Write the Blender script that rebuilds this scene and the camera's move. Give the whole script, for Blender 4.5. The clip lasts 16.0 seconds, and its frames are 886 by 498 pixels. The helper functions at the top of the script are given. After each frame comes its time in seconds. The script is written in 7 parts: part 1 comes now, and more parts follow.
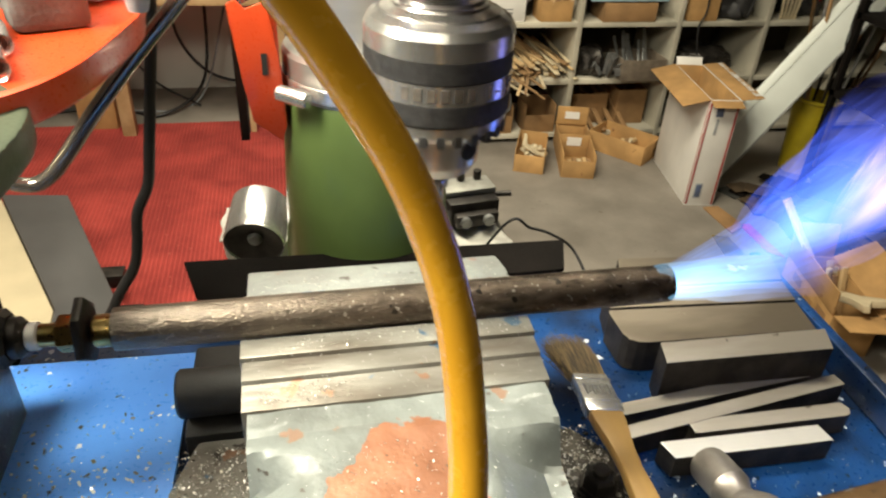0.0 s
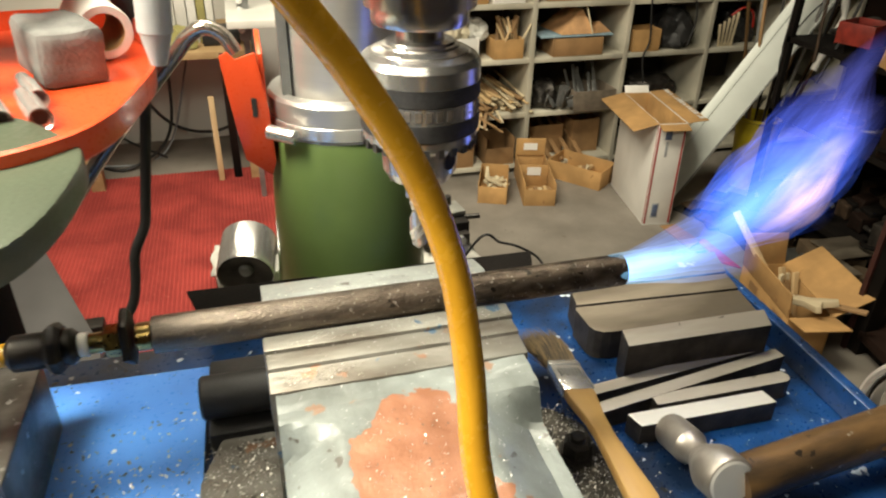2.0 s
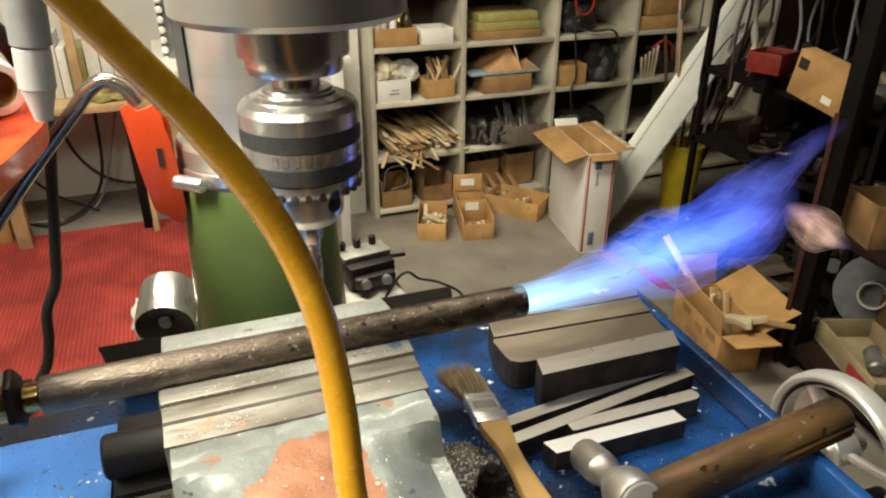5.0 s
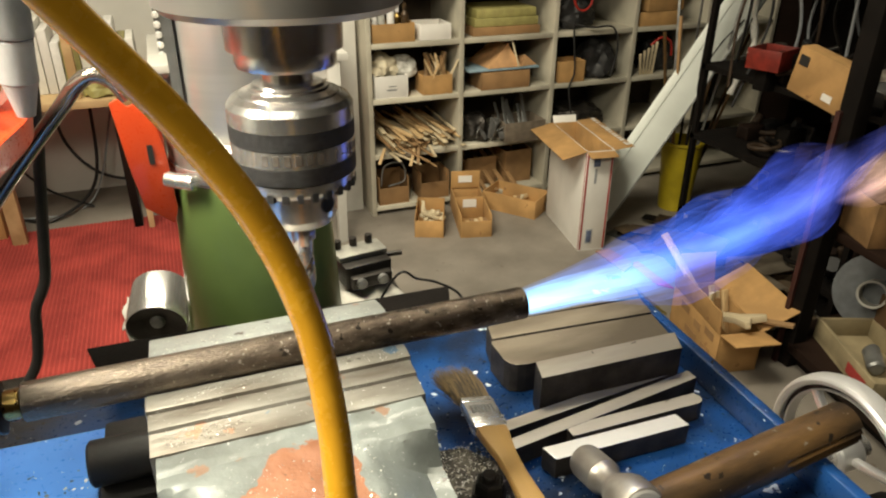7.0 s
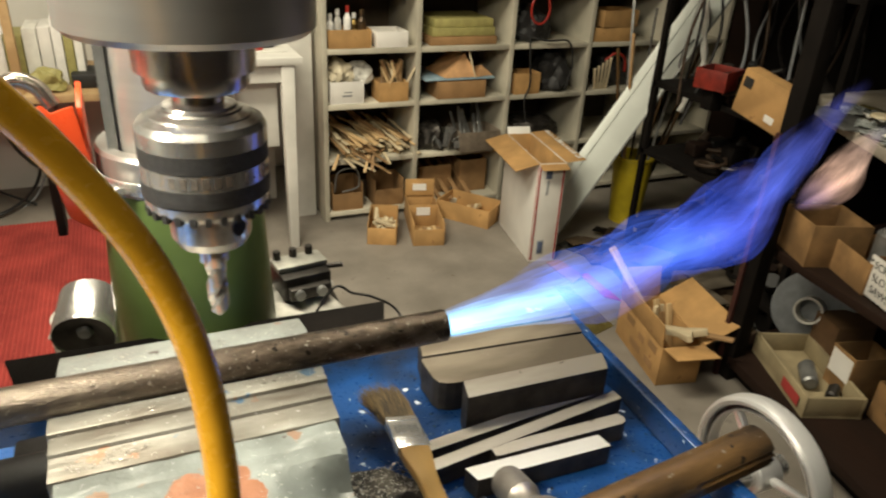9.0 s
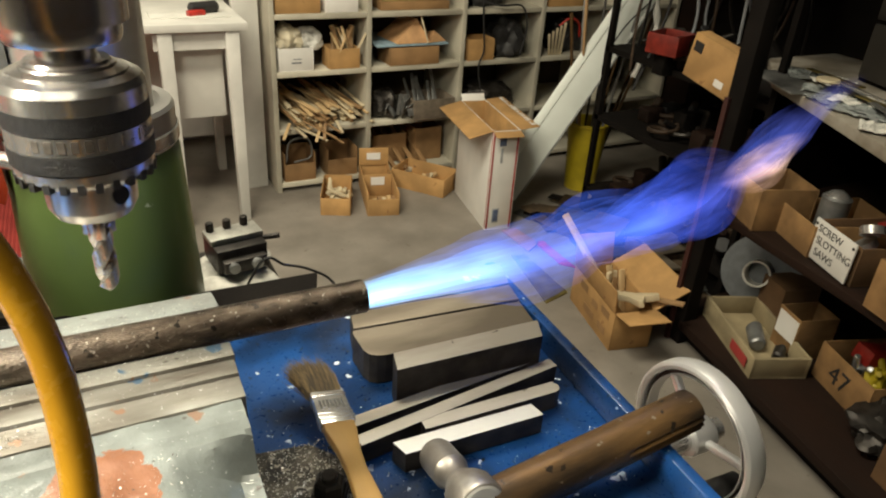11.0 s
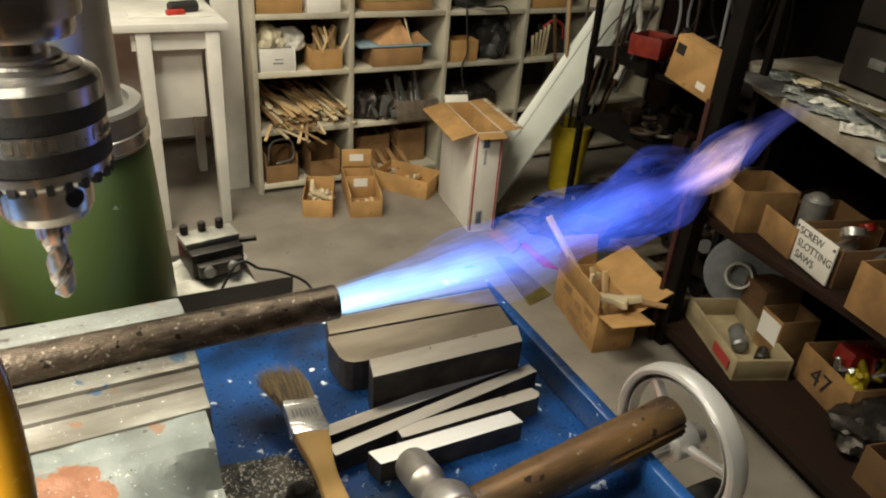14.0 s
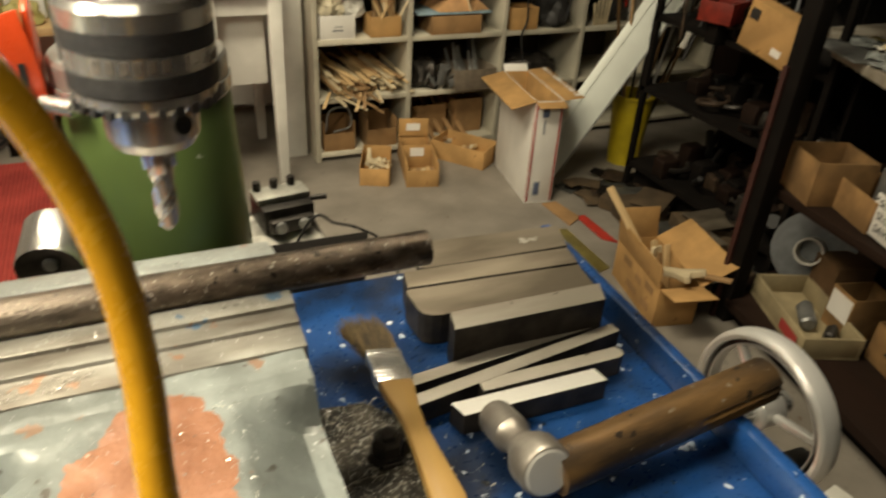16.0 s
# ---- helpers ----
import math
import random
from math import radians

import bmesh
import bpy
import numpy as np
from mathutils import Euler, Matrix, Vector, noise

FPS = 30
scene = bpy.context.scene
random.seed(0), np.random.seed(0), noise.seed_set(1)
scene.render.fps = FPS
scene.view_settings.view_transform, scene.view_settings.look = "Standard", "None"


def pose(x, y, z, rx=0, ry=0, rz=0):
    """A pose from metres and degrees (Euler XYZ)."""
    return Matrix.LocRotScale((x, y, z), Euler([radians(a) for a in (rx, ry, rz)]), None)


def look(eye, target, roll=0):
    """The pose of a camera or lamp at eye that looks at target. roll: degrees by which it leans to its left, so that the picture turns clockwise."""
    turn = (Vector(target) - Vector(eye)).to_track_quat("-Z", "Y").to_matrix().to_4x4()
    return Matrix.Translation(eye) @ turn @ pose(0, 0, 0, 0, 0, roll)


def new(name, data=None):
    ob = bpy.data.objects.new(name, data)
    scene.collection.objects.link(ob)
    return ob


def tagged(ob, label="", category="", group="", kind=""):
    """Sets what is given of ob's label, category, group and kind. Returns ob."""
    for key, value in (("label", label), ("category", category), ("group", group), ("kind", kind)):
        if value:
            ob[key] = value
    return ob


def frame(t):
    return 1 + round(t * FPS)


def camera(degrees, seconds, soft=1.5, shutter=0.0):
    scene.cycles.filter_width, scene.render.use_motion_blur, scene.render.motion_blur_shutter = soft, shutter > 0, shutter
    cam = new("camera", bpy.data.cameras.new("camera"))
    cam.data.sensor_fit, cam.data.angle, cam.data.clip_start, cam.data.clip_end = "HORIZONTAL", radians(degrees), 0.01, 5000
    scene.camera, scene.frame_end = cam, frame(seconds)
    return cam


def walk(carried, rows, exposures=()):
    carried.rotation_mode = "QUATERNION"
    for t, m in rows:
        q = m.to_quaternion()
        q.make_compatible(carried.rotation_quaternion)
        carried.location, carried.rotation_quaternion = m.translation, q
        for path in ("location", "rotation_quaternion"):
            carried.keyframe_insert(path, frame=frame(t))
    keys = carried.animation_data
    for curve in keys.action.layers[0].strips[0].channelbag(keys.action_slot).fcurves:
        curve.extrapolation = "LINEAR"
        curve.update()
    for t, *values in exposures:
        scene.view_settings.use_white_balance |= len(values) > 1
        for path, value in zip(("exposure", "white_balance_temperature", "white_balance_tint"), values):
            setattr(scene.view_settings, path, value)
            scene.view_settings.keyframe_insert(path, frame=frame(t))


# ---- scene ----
cam = camera(63.9, 16.0, soft=2.1, shutter=0.6)
PATH = [
    (0, (0.037, 0.017, 1.216), (0.427, 1.653, 0.132), 3.4),
    (0.5, (0.044, 0.013, 1.206), (0.469, 1.632, 0.113), 2.4),
    (1, (0.043, 0.014, 1.2), (0.417, 1.62, 0.069), 0.9),
    (1.5, (0.027, -0.004, 1.216), (0.604, 1.633, 0.222), 3.3),
    (2, (0.007, -0.054, 1.233), (0.496, 1.616, 0.247), 1.2),
    (2.5, (0.001, -0.086, 1.241), (0.494, 1.612, 0.306), 0.0),
    (3, (0.008, -0.099, 1.242), (0.531, 1.6, 0.326), -1.0),
    (3.5, (0.013, -0.095, 1.244), (0.568, 1.609, 0.356), -0.5),
    (4, (0.027, -0.085, 1.244), (0.618, 1.611, 0.363), -0.5),
    (4.5, (0.036, -0.077, 1.24), (0.666, 1.601, 0.353), 0.0),
    (7, (0.046, -0.056, 1.233), (0.686, 1.611, 0.332), 0.4),
    (7.5, (0.05, -0.053, 1.229), (0.695, 1.608, 0.322), 0.7),
    (8, (0.055, -0.049, 1.226), (0.706, 1.6, 0.3), 0.9),
    (8.5, (0.063, -0.048, 1.226), (0.725, 1.586, 0.281), 1.4),
    (9, (0.072, -0.061, 1.245), (0.821, 1.569, 0.36), 3.3),
    (9.5, (0.087, -0.071, 1.242), (0.888, 1.522, 0.336), 3.4),
    (12, (0.112, -0.048, 1.231), (0.948, 1.496, 0.273), 4.2),
    (12.5, (0.112, -0.052, 1.23), (0.95, 1.494, 0.278), 4.2),
    (13, (0.115, -0.055, 1.23), (0.957, 1.49, 0.278), 4.0),
    (13.5, (0.118, -0.052, 1.229), (0.968, 1.488, 0.277), 4.2),
    (14, (0.123, -0.047, 1.229), (0.99, 1.486, 0.282), 4.5),
    (14.5, (0.123, -0.045, 1.229), (1.0, 1.481, 0.279), 4.6),
    (15, (0.123, -0.048, 1.227), (1.003, 1.474, 0.274), 4.7),
    (15.5, (0.117, -0.043, 1.223), (0.963, 1.493, 0.261), 4.2),
    (16, (0.097, -0.033, 1.203), (0.833, 1.526, 0.188), 3.6),
]
walk(cam, [(t, look(eye, target, roll)) for t, eye, target, roll in PATH], [(0.0, 0.05, 6400, 10), (4.5, -0.04, 6400, 10), (7.0, -0.06, 6500, 10), (9.0, -0.10, 6500, 10), (12.0, -0.22, 6400, 10), (14.6, -0.26, 6450, 10), (15.1, -0.30, 7000, 10), (16.0, -0.32, 7000, 10)])

# ---- light ----
world = bpy.data.worlds.new("world")
world.use_nodes = True
scene.world = world
scene.cycles.transparent_max_bounces = 64
world.node_tree.nodes["Background"].inputs[0].default_value = (0.9, 0.82, 0.7, 1)
world.node_tree.nodes["Background"].inputs[1].default_value = 0.07


WARM = (1.0, 0.925, 0.72)


def strip_lamp(name, place, target, size_x, size_y, watts, spread):
    """An unseen rectangular lamp; spread limits how far to the side it shines."""
    data = bpy.data.lights.new(name, "AREA")
    data.shape, data.size, data.size_y, data.energy, data.color, data.spread = "RECTANGLE", size_x, size_y, watts, WARM, radians(spread)
    ob = new(name, data)
    ob.matrix_world = look(place, target)
    return ob


strip_lamp("bench_lamp_light", (-0.60, 0.24, 1.85), (-0.02, 0.38, 0.90), 0.3, 0.7, 27, 140)
# Unseen fill added behind the camera to brighten hose and front faces.
strip_lamp("aisle_lamp_light", (-0.45, -0.75, 2.5), (-0.15, 0.35, 0.9), 1.2, 0.2, 4, 120)
strip_lamp("machine_lamp_light", (0.05, 0.95, 2.5), (0.12, 0.60, 0.8), 1.5, 0.2, 17, 120)
strip_lamp("room_lamp_light", (-0.20, 1.45, 2.5), (0.45, 2.35, 0.3), 1.9, 0.24, 45, 130)


# ---- materials ----
def mat(name, colour, rough=0.6, metal=0.0, dark=None, scale=40.0, mix=0.5, bump=0.1, grain=400.0, speck=None, coat=0.0,
        transmission=0.0, stretch=(1, 1, 1), contrast=(0.4, 0.65), uneven=1.0, spec=0.5):
    """Two scales of variation on a Principled surface: large stains and fine grain."""
    m = bpy.data.materials.new(name)
    m.use_nodes = True
    nt = m.node_tree
    b = nt.nodes["Principled BSDF"]
    b.inputs["Roughness"].default_value = rough
    b.inputs["Metallic"].default_value = metal
    b.inputs["Coat Weight"].default_value = coat
    b.inputs["Specular IOR Level"].default_value = spec
    b.inputs["Transmission Weight"].default_value = transmission
    tc = nt.nodes.new("ShaderNodeTexCoord")
    mp = nt.nodes.new("ShaderNodeMapping")
    mp.inputs["Scale"].default_value = stretch
    nt.links.new(tc.outputs["Object"], mp.inputs[0])
    n1 = nt.nodes.new("ShaderNodeTexNoise")
    n1.inputs["Scale"].default_value, n1.inputs["Detail"].default_value = scale, 6
    nt.links.new(mp.outputs[0], n1.inputs["Vector"])
    ramp = nt.nodes.new("ShaderNodeValToRGB")
    ramp.color_ramp.elements[0].position, ramp.color_ramp.elements[1].position = contrast
    d = dark or tuple(c * (1 - mix) for c in colour)
    ramp.color_ramp.elements[0].color = (*d, 1)
    ramp.color_ramp.elements[1].color = (*colour, 1)
    nt.links.new(n1.outputs[0], ramp.inputs[0])
    n2 = nt.nodes.new("ShaderNodeTexNoise")
    n2.inputs["Scale"].default_value, n2.inputs["Detail"].default_value = grain, 3
    nt.links.new(mp.outputs[0], n2.inputs["Vector"])
    last = ramp.outputs[0]
    info = nt.nodes.new("ShaderNodeObjectInfo")
    hsv = nt.nodes.new("ShaderNodeHueSaturation")
    vary = nt.nodes.new("ShaderNodeMapRange")
    vary.inputs[3].default_value, vary.inputs[4].default_value = 0.85, 1.12
    nt.links.new(info.outputs["Random"], vary.inputs[0])
    nt.links.new(vary.outputs[0], hsv.inputs["Value"])
    nt.links.new(last, hsv.inputs["Color"])
    last = hsv.outputs[0]
    for col, lo, sc in ([] if not speck else speck if isinstance(speck, list) else [speck]):
        n3 = nt.nodes.new("ShaderNodeTexNoise")
        n3.inputs["Scale"].default_value, n3.inputs["Detail"].default_value = sc, 4
        nt.links.new(tc.outputs["Object"], n3.inputs["Vector"])
        r3 = nt.nodes.new("ShaderNodeValToRGB")
        r3.color_ramp.elements[0].position, r3.color_ramp.elements[1].position = lo, lo + 0.02
        nt.links.new(n3.outputs[0], r3.inputs[0])
        mx = nt.nodes.new("ShaderNodeMixRGB")
        mx.inputs[2].default_value = (*col, 1)
        nt.links.new(r3.outputs[0], mx.inputs[0])
        nt.links.new(last, mx.inputs[1])
        last = mx.outputs[0]
    nt.links.new(last, b.inputs["Base Color"])
    rr = nt.nodes.new("ShaderNodeMapRange")
    rr.inputs[3].default_value, rr.inputs[4].default_value = max(0.03, rough - 0.12 * uneven), min(1, rough + 0.14 * uneven)
    nt.links.new(n2.outputs[0], rr.inputs[0])
    nt.links.new(rr.outputs[0], b.inputs["Roughness"])
    bp = nt.nodes.new("ShaderNodeBump")
    bp.inputs["Strength"].default_value, bp.inputs["Distance"].default_value = bump, 0.002
    add = nt.nodes.new("ShaderNodeMath")
    nt.links.new(n1.outputs[0], add.inputs[0])
    nt.links.new(n2.outputs[0], add.inputs[1])
    nt.links.new(add.outputs[0], bp.inputs["Height"])
    if bump:
        nt.links.new(bp.outputs[0], b.inputs["Normal"])
    return m


CONCRETE = mat("concrete", (0.225, 0.200, 0.170), 0.62, dark=(0.135, 0.118, 0.098), scale=4.5, grain=90, bump=0.15, contrast=(0.32, 0.68), speck=[((0.16, 0.14, 0.12), 0.69, 14), ((0.10, 0.075, 0.05), 0.71, 34)])
WHITE_WALL = mat("white_wall", (0.72, 0.70, 0.65), 0.8, mix=0.15, scale=2.5, grain=60)
WHITE_PAINT = mat("white_paint", (0.64, 0.62, 0.57), 0.5, mix=0.2, scale=6, grain=120)
CREAM_SHELF = mat("cream_shelf", (0.54, 0.50, 0.40), 0.55, mix=0.25, scale=7, grain=120)
RED_CARPET = mat("red_carpet", (0.40, 0.062, 0.050), 0.95, spec=0.2, dark=(0.27, 0.040, 0.034), scale=6, grain=500, bump=0.6, speck=((0.46, 0.12, 0.09), 0.68, 90))
CARDBOARD = mat("cardboard", (0.50, 0.285, 0.105), 0.8, mix=0.3, scale=10, grain=200, speck=((0.30, 0.16, 0.06), 0.68, 22))
CARDBOARD_DARK = mat("cardboard_dark", (0.32, 0.18, 0.075), 0.8, mix=0.3, scale=10, grain=200)
WHITE_CARD = mat("white_card", (0.78, 0.75, 0.70), 0.6, mix=0.1, scale=8)
RED_STRIPE = mat("red_stripe", (0.35, 0.04, 0.035), 0.6, mix=0.1)
BLUE_INK = mat("blue_ink", (0.10, 0.13, 0.22), 0.6, mix=0.2)
BLACK_INK = mat("black_ink", (0.02, 0.018, 0.016), 0.7, mix=0.2)
GREEN_PAINT = mat("green_paint", (0.125, 0.19, 0.055), 0.38, mix=0.25, scale=9, grain=150, bump=0.05, speck=((0.5, 0.52, 0.45), 0.735, 38), coat=0.2)
PALE_GREEN = mat("pale_green_paint", (0.062, 0.076, 0.050), 0.38, mix=0.2, scale=12, speck=((0.04, 0.05, 0.03), 0.70, 60))
STEEL = mat("bright_steel", (0.78, 0.765, 0.74), 0.24, 0.85, mix=0.04, scale=30, grain=300, bump=0.0, uneven=0.08)
BRUSHED = mat("turned_steel", (0.70, 0.685, 0.655), 0.32, 0.8, uneven=0.12, mix=0.08, scale=6, grain=350, bump=0.0, stretch=(1, 1, 14))
GROUND_BAR = mat("ground_bar_steel", (0.54, 0.50, 0.44), 0.40, 0.6, dark=(0.34, 0.305, 0.255), scale=22, grain=500, bump=0.03, uneven=0.6, stretch=(0.25, 1, 1), speck=((0.10, 0.085, 0.07), 0.69, 60))
GREY_PLATE = mat("grey_plate_steel", (0.34, 0.29, 0.225), 0.45, 0.7, dark=(0.17, 0.14, 0.105), scale=18, grain=400, bump=0.04, uneven=0.6, stretch=(0.3, 1, 1), speck=((0.5, 0.47, 0.42), 0.67, 26))
DARK_STEEL = mat("dark_oiled_steel", (0.055, 0.048, 0.042), 0.45, 0.6, mix=0.5, scale=40, grain=400, bump=0.2)
def pipe_steel():
    """Drawn steel tube, worn bright at its inlet end and scaled brown towards the mouth."""
    m = mat("scaled_pipe_steel", (0.165, 0.128, 0.098), 0.33, 0.75, dark=(0.045, 0.033, 0.025), scale=130, grain=700, bump=0.45, contrast=(0.34, 0.62), speck=[((0.45, 0.41, 0.36), 0.655, 330), ((0.025, 0.02, 0.016), 0.66, 110)], stretch=(0.5, 1, 1))
    nt = m.node_tree
    b = nt.nodes["Principled BSDF"]
    old = b.inputs["Base Color"].links[0].from_socket
    tc = nt.nodes.new("ShaderNodeTexCoord")
    sep = nt.nodes.new("ShaderNodeSeparateXYZ")
    nt.links.new(tc.outputs["Object"], sep.inputs[0])
    n = nt.nodes.new("ShaderNodeTexNoise")
    n.inputs["Scale"].default_value, n.inputs["Detail"].default_value = 30, 5
    nt.links.new(tc.outputs["Object"], n.inputs["Vector"])
    wob = nt.nodes.new("ShaderNodeMath")
    wob.operation = "MULTIPLY_ADD"
    wob.inputs[1].default_value = 0.16
    nt.links.new(n.outputs[0], wob.inputs[0])
    nt.links.new(sep.outputs[0], wob.inputs[2])
    r = nt.nodes.new("ShaderNodeMapRange")
    r.inputs[1].default_value, r.inputs[2].default_value, r.inputs[3].default_value, r.inputs[4].default_value = 0.02, 0.20, 0.7, 0.0
    nt.links.new(wob.outputs[0], r.inputs[0])
    mx = nt.nodes.new("ShaderNodeMixRGB")
    mx.inputs[2].default_value = (0.25, 0.215, 0.18, 1)
    nt.links.new(r.outputs[0], mx.inputs[0])
    nt.links.new(old, mx.inputs[1])
    nt.links.new(mx.outputs[0], b.inputs["Base Color"])
    return m


PIPE_STEEL = pipe_steel()
RUST = mat("rusty_steel", (0.22, 0.125, 0.05), 0.38, 0.55, dark=(0.05, 0.034, 0.022), scale=22, grain=400, bump=0.2, stretch=(1, 1, 0.3), contrast=(0.40, 0.60), speck=[((0.30, 0.25, 0.19), 0.68, 120), ((0.03, 0.022, 0.016), 0.66, 70)])
BLACK_RUBBER = mat("black_rubber", (0.016, 0.015, 0.015), 0.55, mix=0.3, scale=60)
BLACK_GRIP = mat("black_knurl", (0.035, 0.034, 0.034), 0.55, mix=0.4, scale=300, grain=1500, bump=0.5)
BLUE_PAINT = mat("blue_paint", (0.012, 0.066, 0.235), 0.3, dark=(0.008, 0.020, 0.055), contrast=(0.44, 0.58), scale=9, grain=260, bump=0.08, speck=[((0.012, 0.012, 0.012), 0.665, 120), ((0.55, 0.62, 0.7), 0.665, 70)], coat=0.15)
BLUE_SHEET = mat("blue_sheet", (0.10, 0.31, 0.86), 0.30, dark=(0.065, 0.22, 0.70), scale=10, grain=260, bump=0.05, speck=[((0.03, 0.03, 0.03), 0.69, 130), ((0.8, 0.82, 0.85), 0.69, 90)])
VISE_GREY = mat("worn_grey_paint", (0.32, 0.345, 0.335), 0.42, 0.15, dark=(0.24, 0.25, 0.24), scale=34, grain=300, bump=0.2, contrast=(0.36, 0.62), speck=[((0.29, 0.19, 0.145), 0.66, 40), ((0.09, 0.08, 0.07), 0.67, 75), ((0.6, 0.6, 0.58), 0.69, 420)], coat=0.15)
VISE_STEEL = mat("worn_vise_steel", (0.37, 0.36, 0.325), 0.40, 0.5, dark=(0.16, 0.138, 0.112), scale=40, grain=300, bump=0.22, contrast=(0.34, 0.62), speck=[((0.10, 0.17, 0.26), 0.665, 34), ((0.26, 0.15, 0.095), 0.665, 52), ((0.07, 0.06, 0.05), 0.67, 90), ((0.66, 0.66, 0.64), 0.69, 420)], stretch=(0.35, 1, 1))
AMBER = mat("amber_tubing", (0.62, 0.325, 0.022), 0.24, dark=(0.50, 0.25, 0.016), scale=30, grain=200, bump=0.03, coat=0.5)
BRASS = mat("brass", (0.52, 0.36, 0.13), 0.3, 1.0, mix=0.4, scale=60)
PTFE = mat("white_tape", (0.82, 0.80, 0.76), 0.5, mix=0.1)
RED_PLASTIC = mat("orange_red_plastic", (0.72, 0.075, 0.018), 0.3, mix=0.12, scale=14, coat=0.3, speck=((0.85, 0.6, 0.5), 0.72, 45))
CHROME = mat("chrome_tube", (0.42, 0.37, 0.32), 0.16, 0.85, mix=0.2, scale=20, bump=0.0, uneven=0.3)
GREY_PLASTIC = mat("grey_plastic", (0.22, 0.23, 0.24), 0.45, mix=0.2)
CHALK = mat("grey_stone", (0.19, 0.188, 0.18), 0.9, mix=0.4, scale=40, grain=300, bump=0.6)
BRISTLE = mat("bristle", (0.17, 0.115, 0.05), 0.8, dark=(0.05, 0.035, 0.02), scale=60, stretch=(6, 0.25, 6))
HANDLE_WOOD = mat("brush_handle_wood", (0.46, 0.28, 0.095), 0.4, dark=(0.33, 0.19, 0.06), scale=25, stretch=(1, 0.15, 1))
WOOD = mat("raw_wood", (0.56, 0.39, 0.20), 0.7, dark=(0.40, 0.26, 0.12), scale=12, grain=160, stretch=(1, 0.2, 1))
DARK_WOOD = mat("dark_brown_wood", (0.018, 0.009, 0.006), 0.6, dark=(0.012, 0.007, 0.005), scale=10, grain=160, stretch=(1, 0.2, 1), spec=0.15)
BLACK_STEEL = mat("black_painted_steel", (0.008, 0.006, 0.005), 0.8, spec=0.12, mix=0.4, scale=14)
MINT_PAINT = mat("mint_grey_paint", (0.78, 0.81, 0.75), 0.45, mix=0.12, scale=6, grain=120)
YELLOW = mat("yellow_plastic", (0.55, 0.42, 0.02), 0.4, mix=0.3, scale=9)
RED_METAL = mat("red_enamel", (0.42, 0.03, 0.02), 0.35, mix=0.3)
PAPER = mat("paper", (0.72, 0.70, 0.64), 0.7, mix=0.15, scale=20)
OLIVE = mat("olive_box", (0.38, 0.34, 0.12), 0.6, mix=0.2)
CLEAR_BAG = mat("clear_bag", (0.7, 0.68, 0.62), 0.18, mix=0.25, scale=30, bump=1.0)
GREY_METAL = mat("dull_grey_metal", (0.30, 0.30, 0.29), 0.4, 0.6, mix=0.4, scale=20)
ALU = mat("polished_aluminium", (0.86, 0.85, 0.83), 0.30, 0.65, mix=0.04, scale=16, bump=0.0, uneven=0.0)


# ---- mesh helpers ----
def bm_box(lo, hi, bevel=0.0, bm=None, m=None):
    bm = bm or bmesh.new()
    made = bmesh.ops.create_cube(bm, size=1)["verts"]
    for v in made:
        v.co = Vector([lo[i] + (v.co[i] + 0.5) * (hi[i] - lo[i]) for i in range(3)])
    if bevel:
        edges = list({e for v in made for e in v.link_edges})
        made = [v for v in bmesh.ops.bevel(bm, geom=edges, offset=bevel, segments=2, affect="EDGES", profile=0.5)["verts"]]
        made = list({v for f in bm.faces for v in f.verts if v in set(made)})
    if m is not None:
        bmesh.ops.transform(bm, matrix=m, verts=made)
    return bm


def bm_lathe(profile, steps=32, m=None, bm=None, close=True):
    """A profile of (radius, height) turned round z."""
    bm = bm or bmesh.new()
    rings = []
    made = []
    for r, z in profile:
        ring = [bm.verts.new((r * math.cos(2 * math.pi * i / steps), r * math.sin(2 * math.pi * i / steps), z)) for i in range(steps)]
        rings.append(ring)
        made += ring
    for a, b in zip(rings, rings[1:]):
        for i in range(steps):
            j = (i + 1) % steps
            bm.faces.new((a[i], a[j], b[j], b[i]))
    if close:
        bm.faces.new(rings[0][::-1])
        bm.faces.new(rings[-1])
    if m is not None:
        bmesh.ops.transform(bm, matrix=m, verts=made)
    return bm


def spline(points, per=8):
    """A smooth line through the points (Catmull-Rom)."""
    p = [Vector(q) for q in points]
    p = [2 * p[0] - p[1], *p, 2 * p[-1] - p[-2]]
    out = []
    for i in range(1, len(p) - 2):
        for k in range(per):
            t = k / per
            a, b, c, d = p[i - 1], p[i], p[i + 1], p[i + 2]
            out.append(0.5 * (2 * b + (c - a) * t + (2 * a - 5 * b + 4 * c - d) * t * t + (3 * b - a - 3 * c + d) * t ** 3))
    out.append(p[-2])
    return out


def bm_tube(points, radius, steps=14, per=8, bm=None, taper=None):
    """A round bar along a smooth line; taper(f) scales its radius from 0 to 1 along it."""
    bm = bm or bmesh.new()
    line = spline(points, per)
    up = Vector((0.13, 0.21, 0.97))
    rings = []
    for i, c in enumerate(line):
        way = (line[min(i + 1, len(line) - 1)] - line[max(i - 1, 0)]).normalized()
        side = way.cross(up).normalized()
        up = side.cross(way).normalized()
        r = radius * (taper(i / (len(line) - 1)) if taper else 1)
        rings.append([bm.verts.new(c + r * (math.cos(2 * math.pi * k / steps) * side + math.sin(2 * math.pi * k / steps) * up)) for k in range(steps)])
    for a, b in zip(rings, rings[1:]):
        for k in range(steps):
            j = (k + 1) % steps
            bm.faces.new((a[k], a[j], b[j], b[k]))
    bm.faces.new(rings[0][::-1])
    bm.faces.new(rings[-1])
    return bm


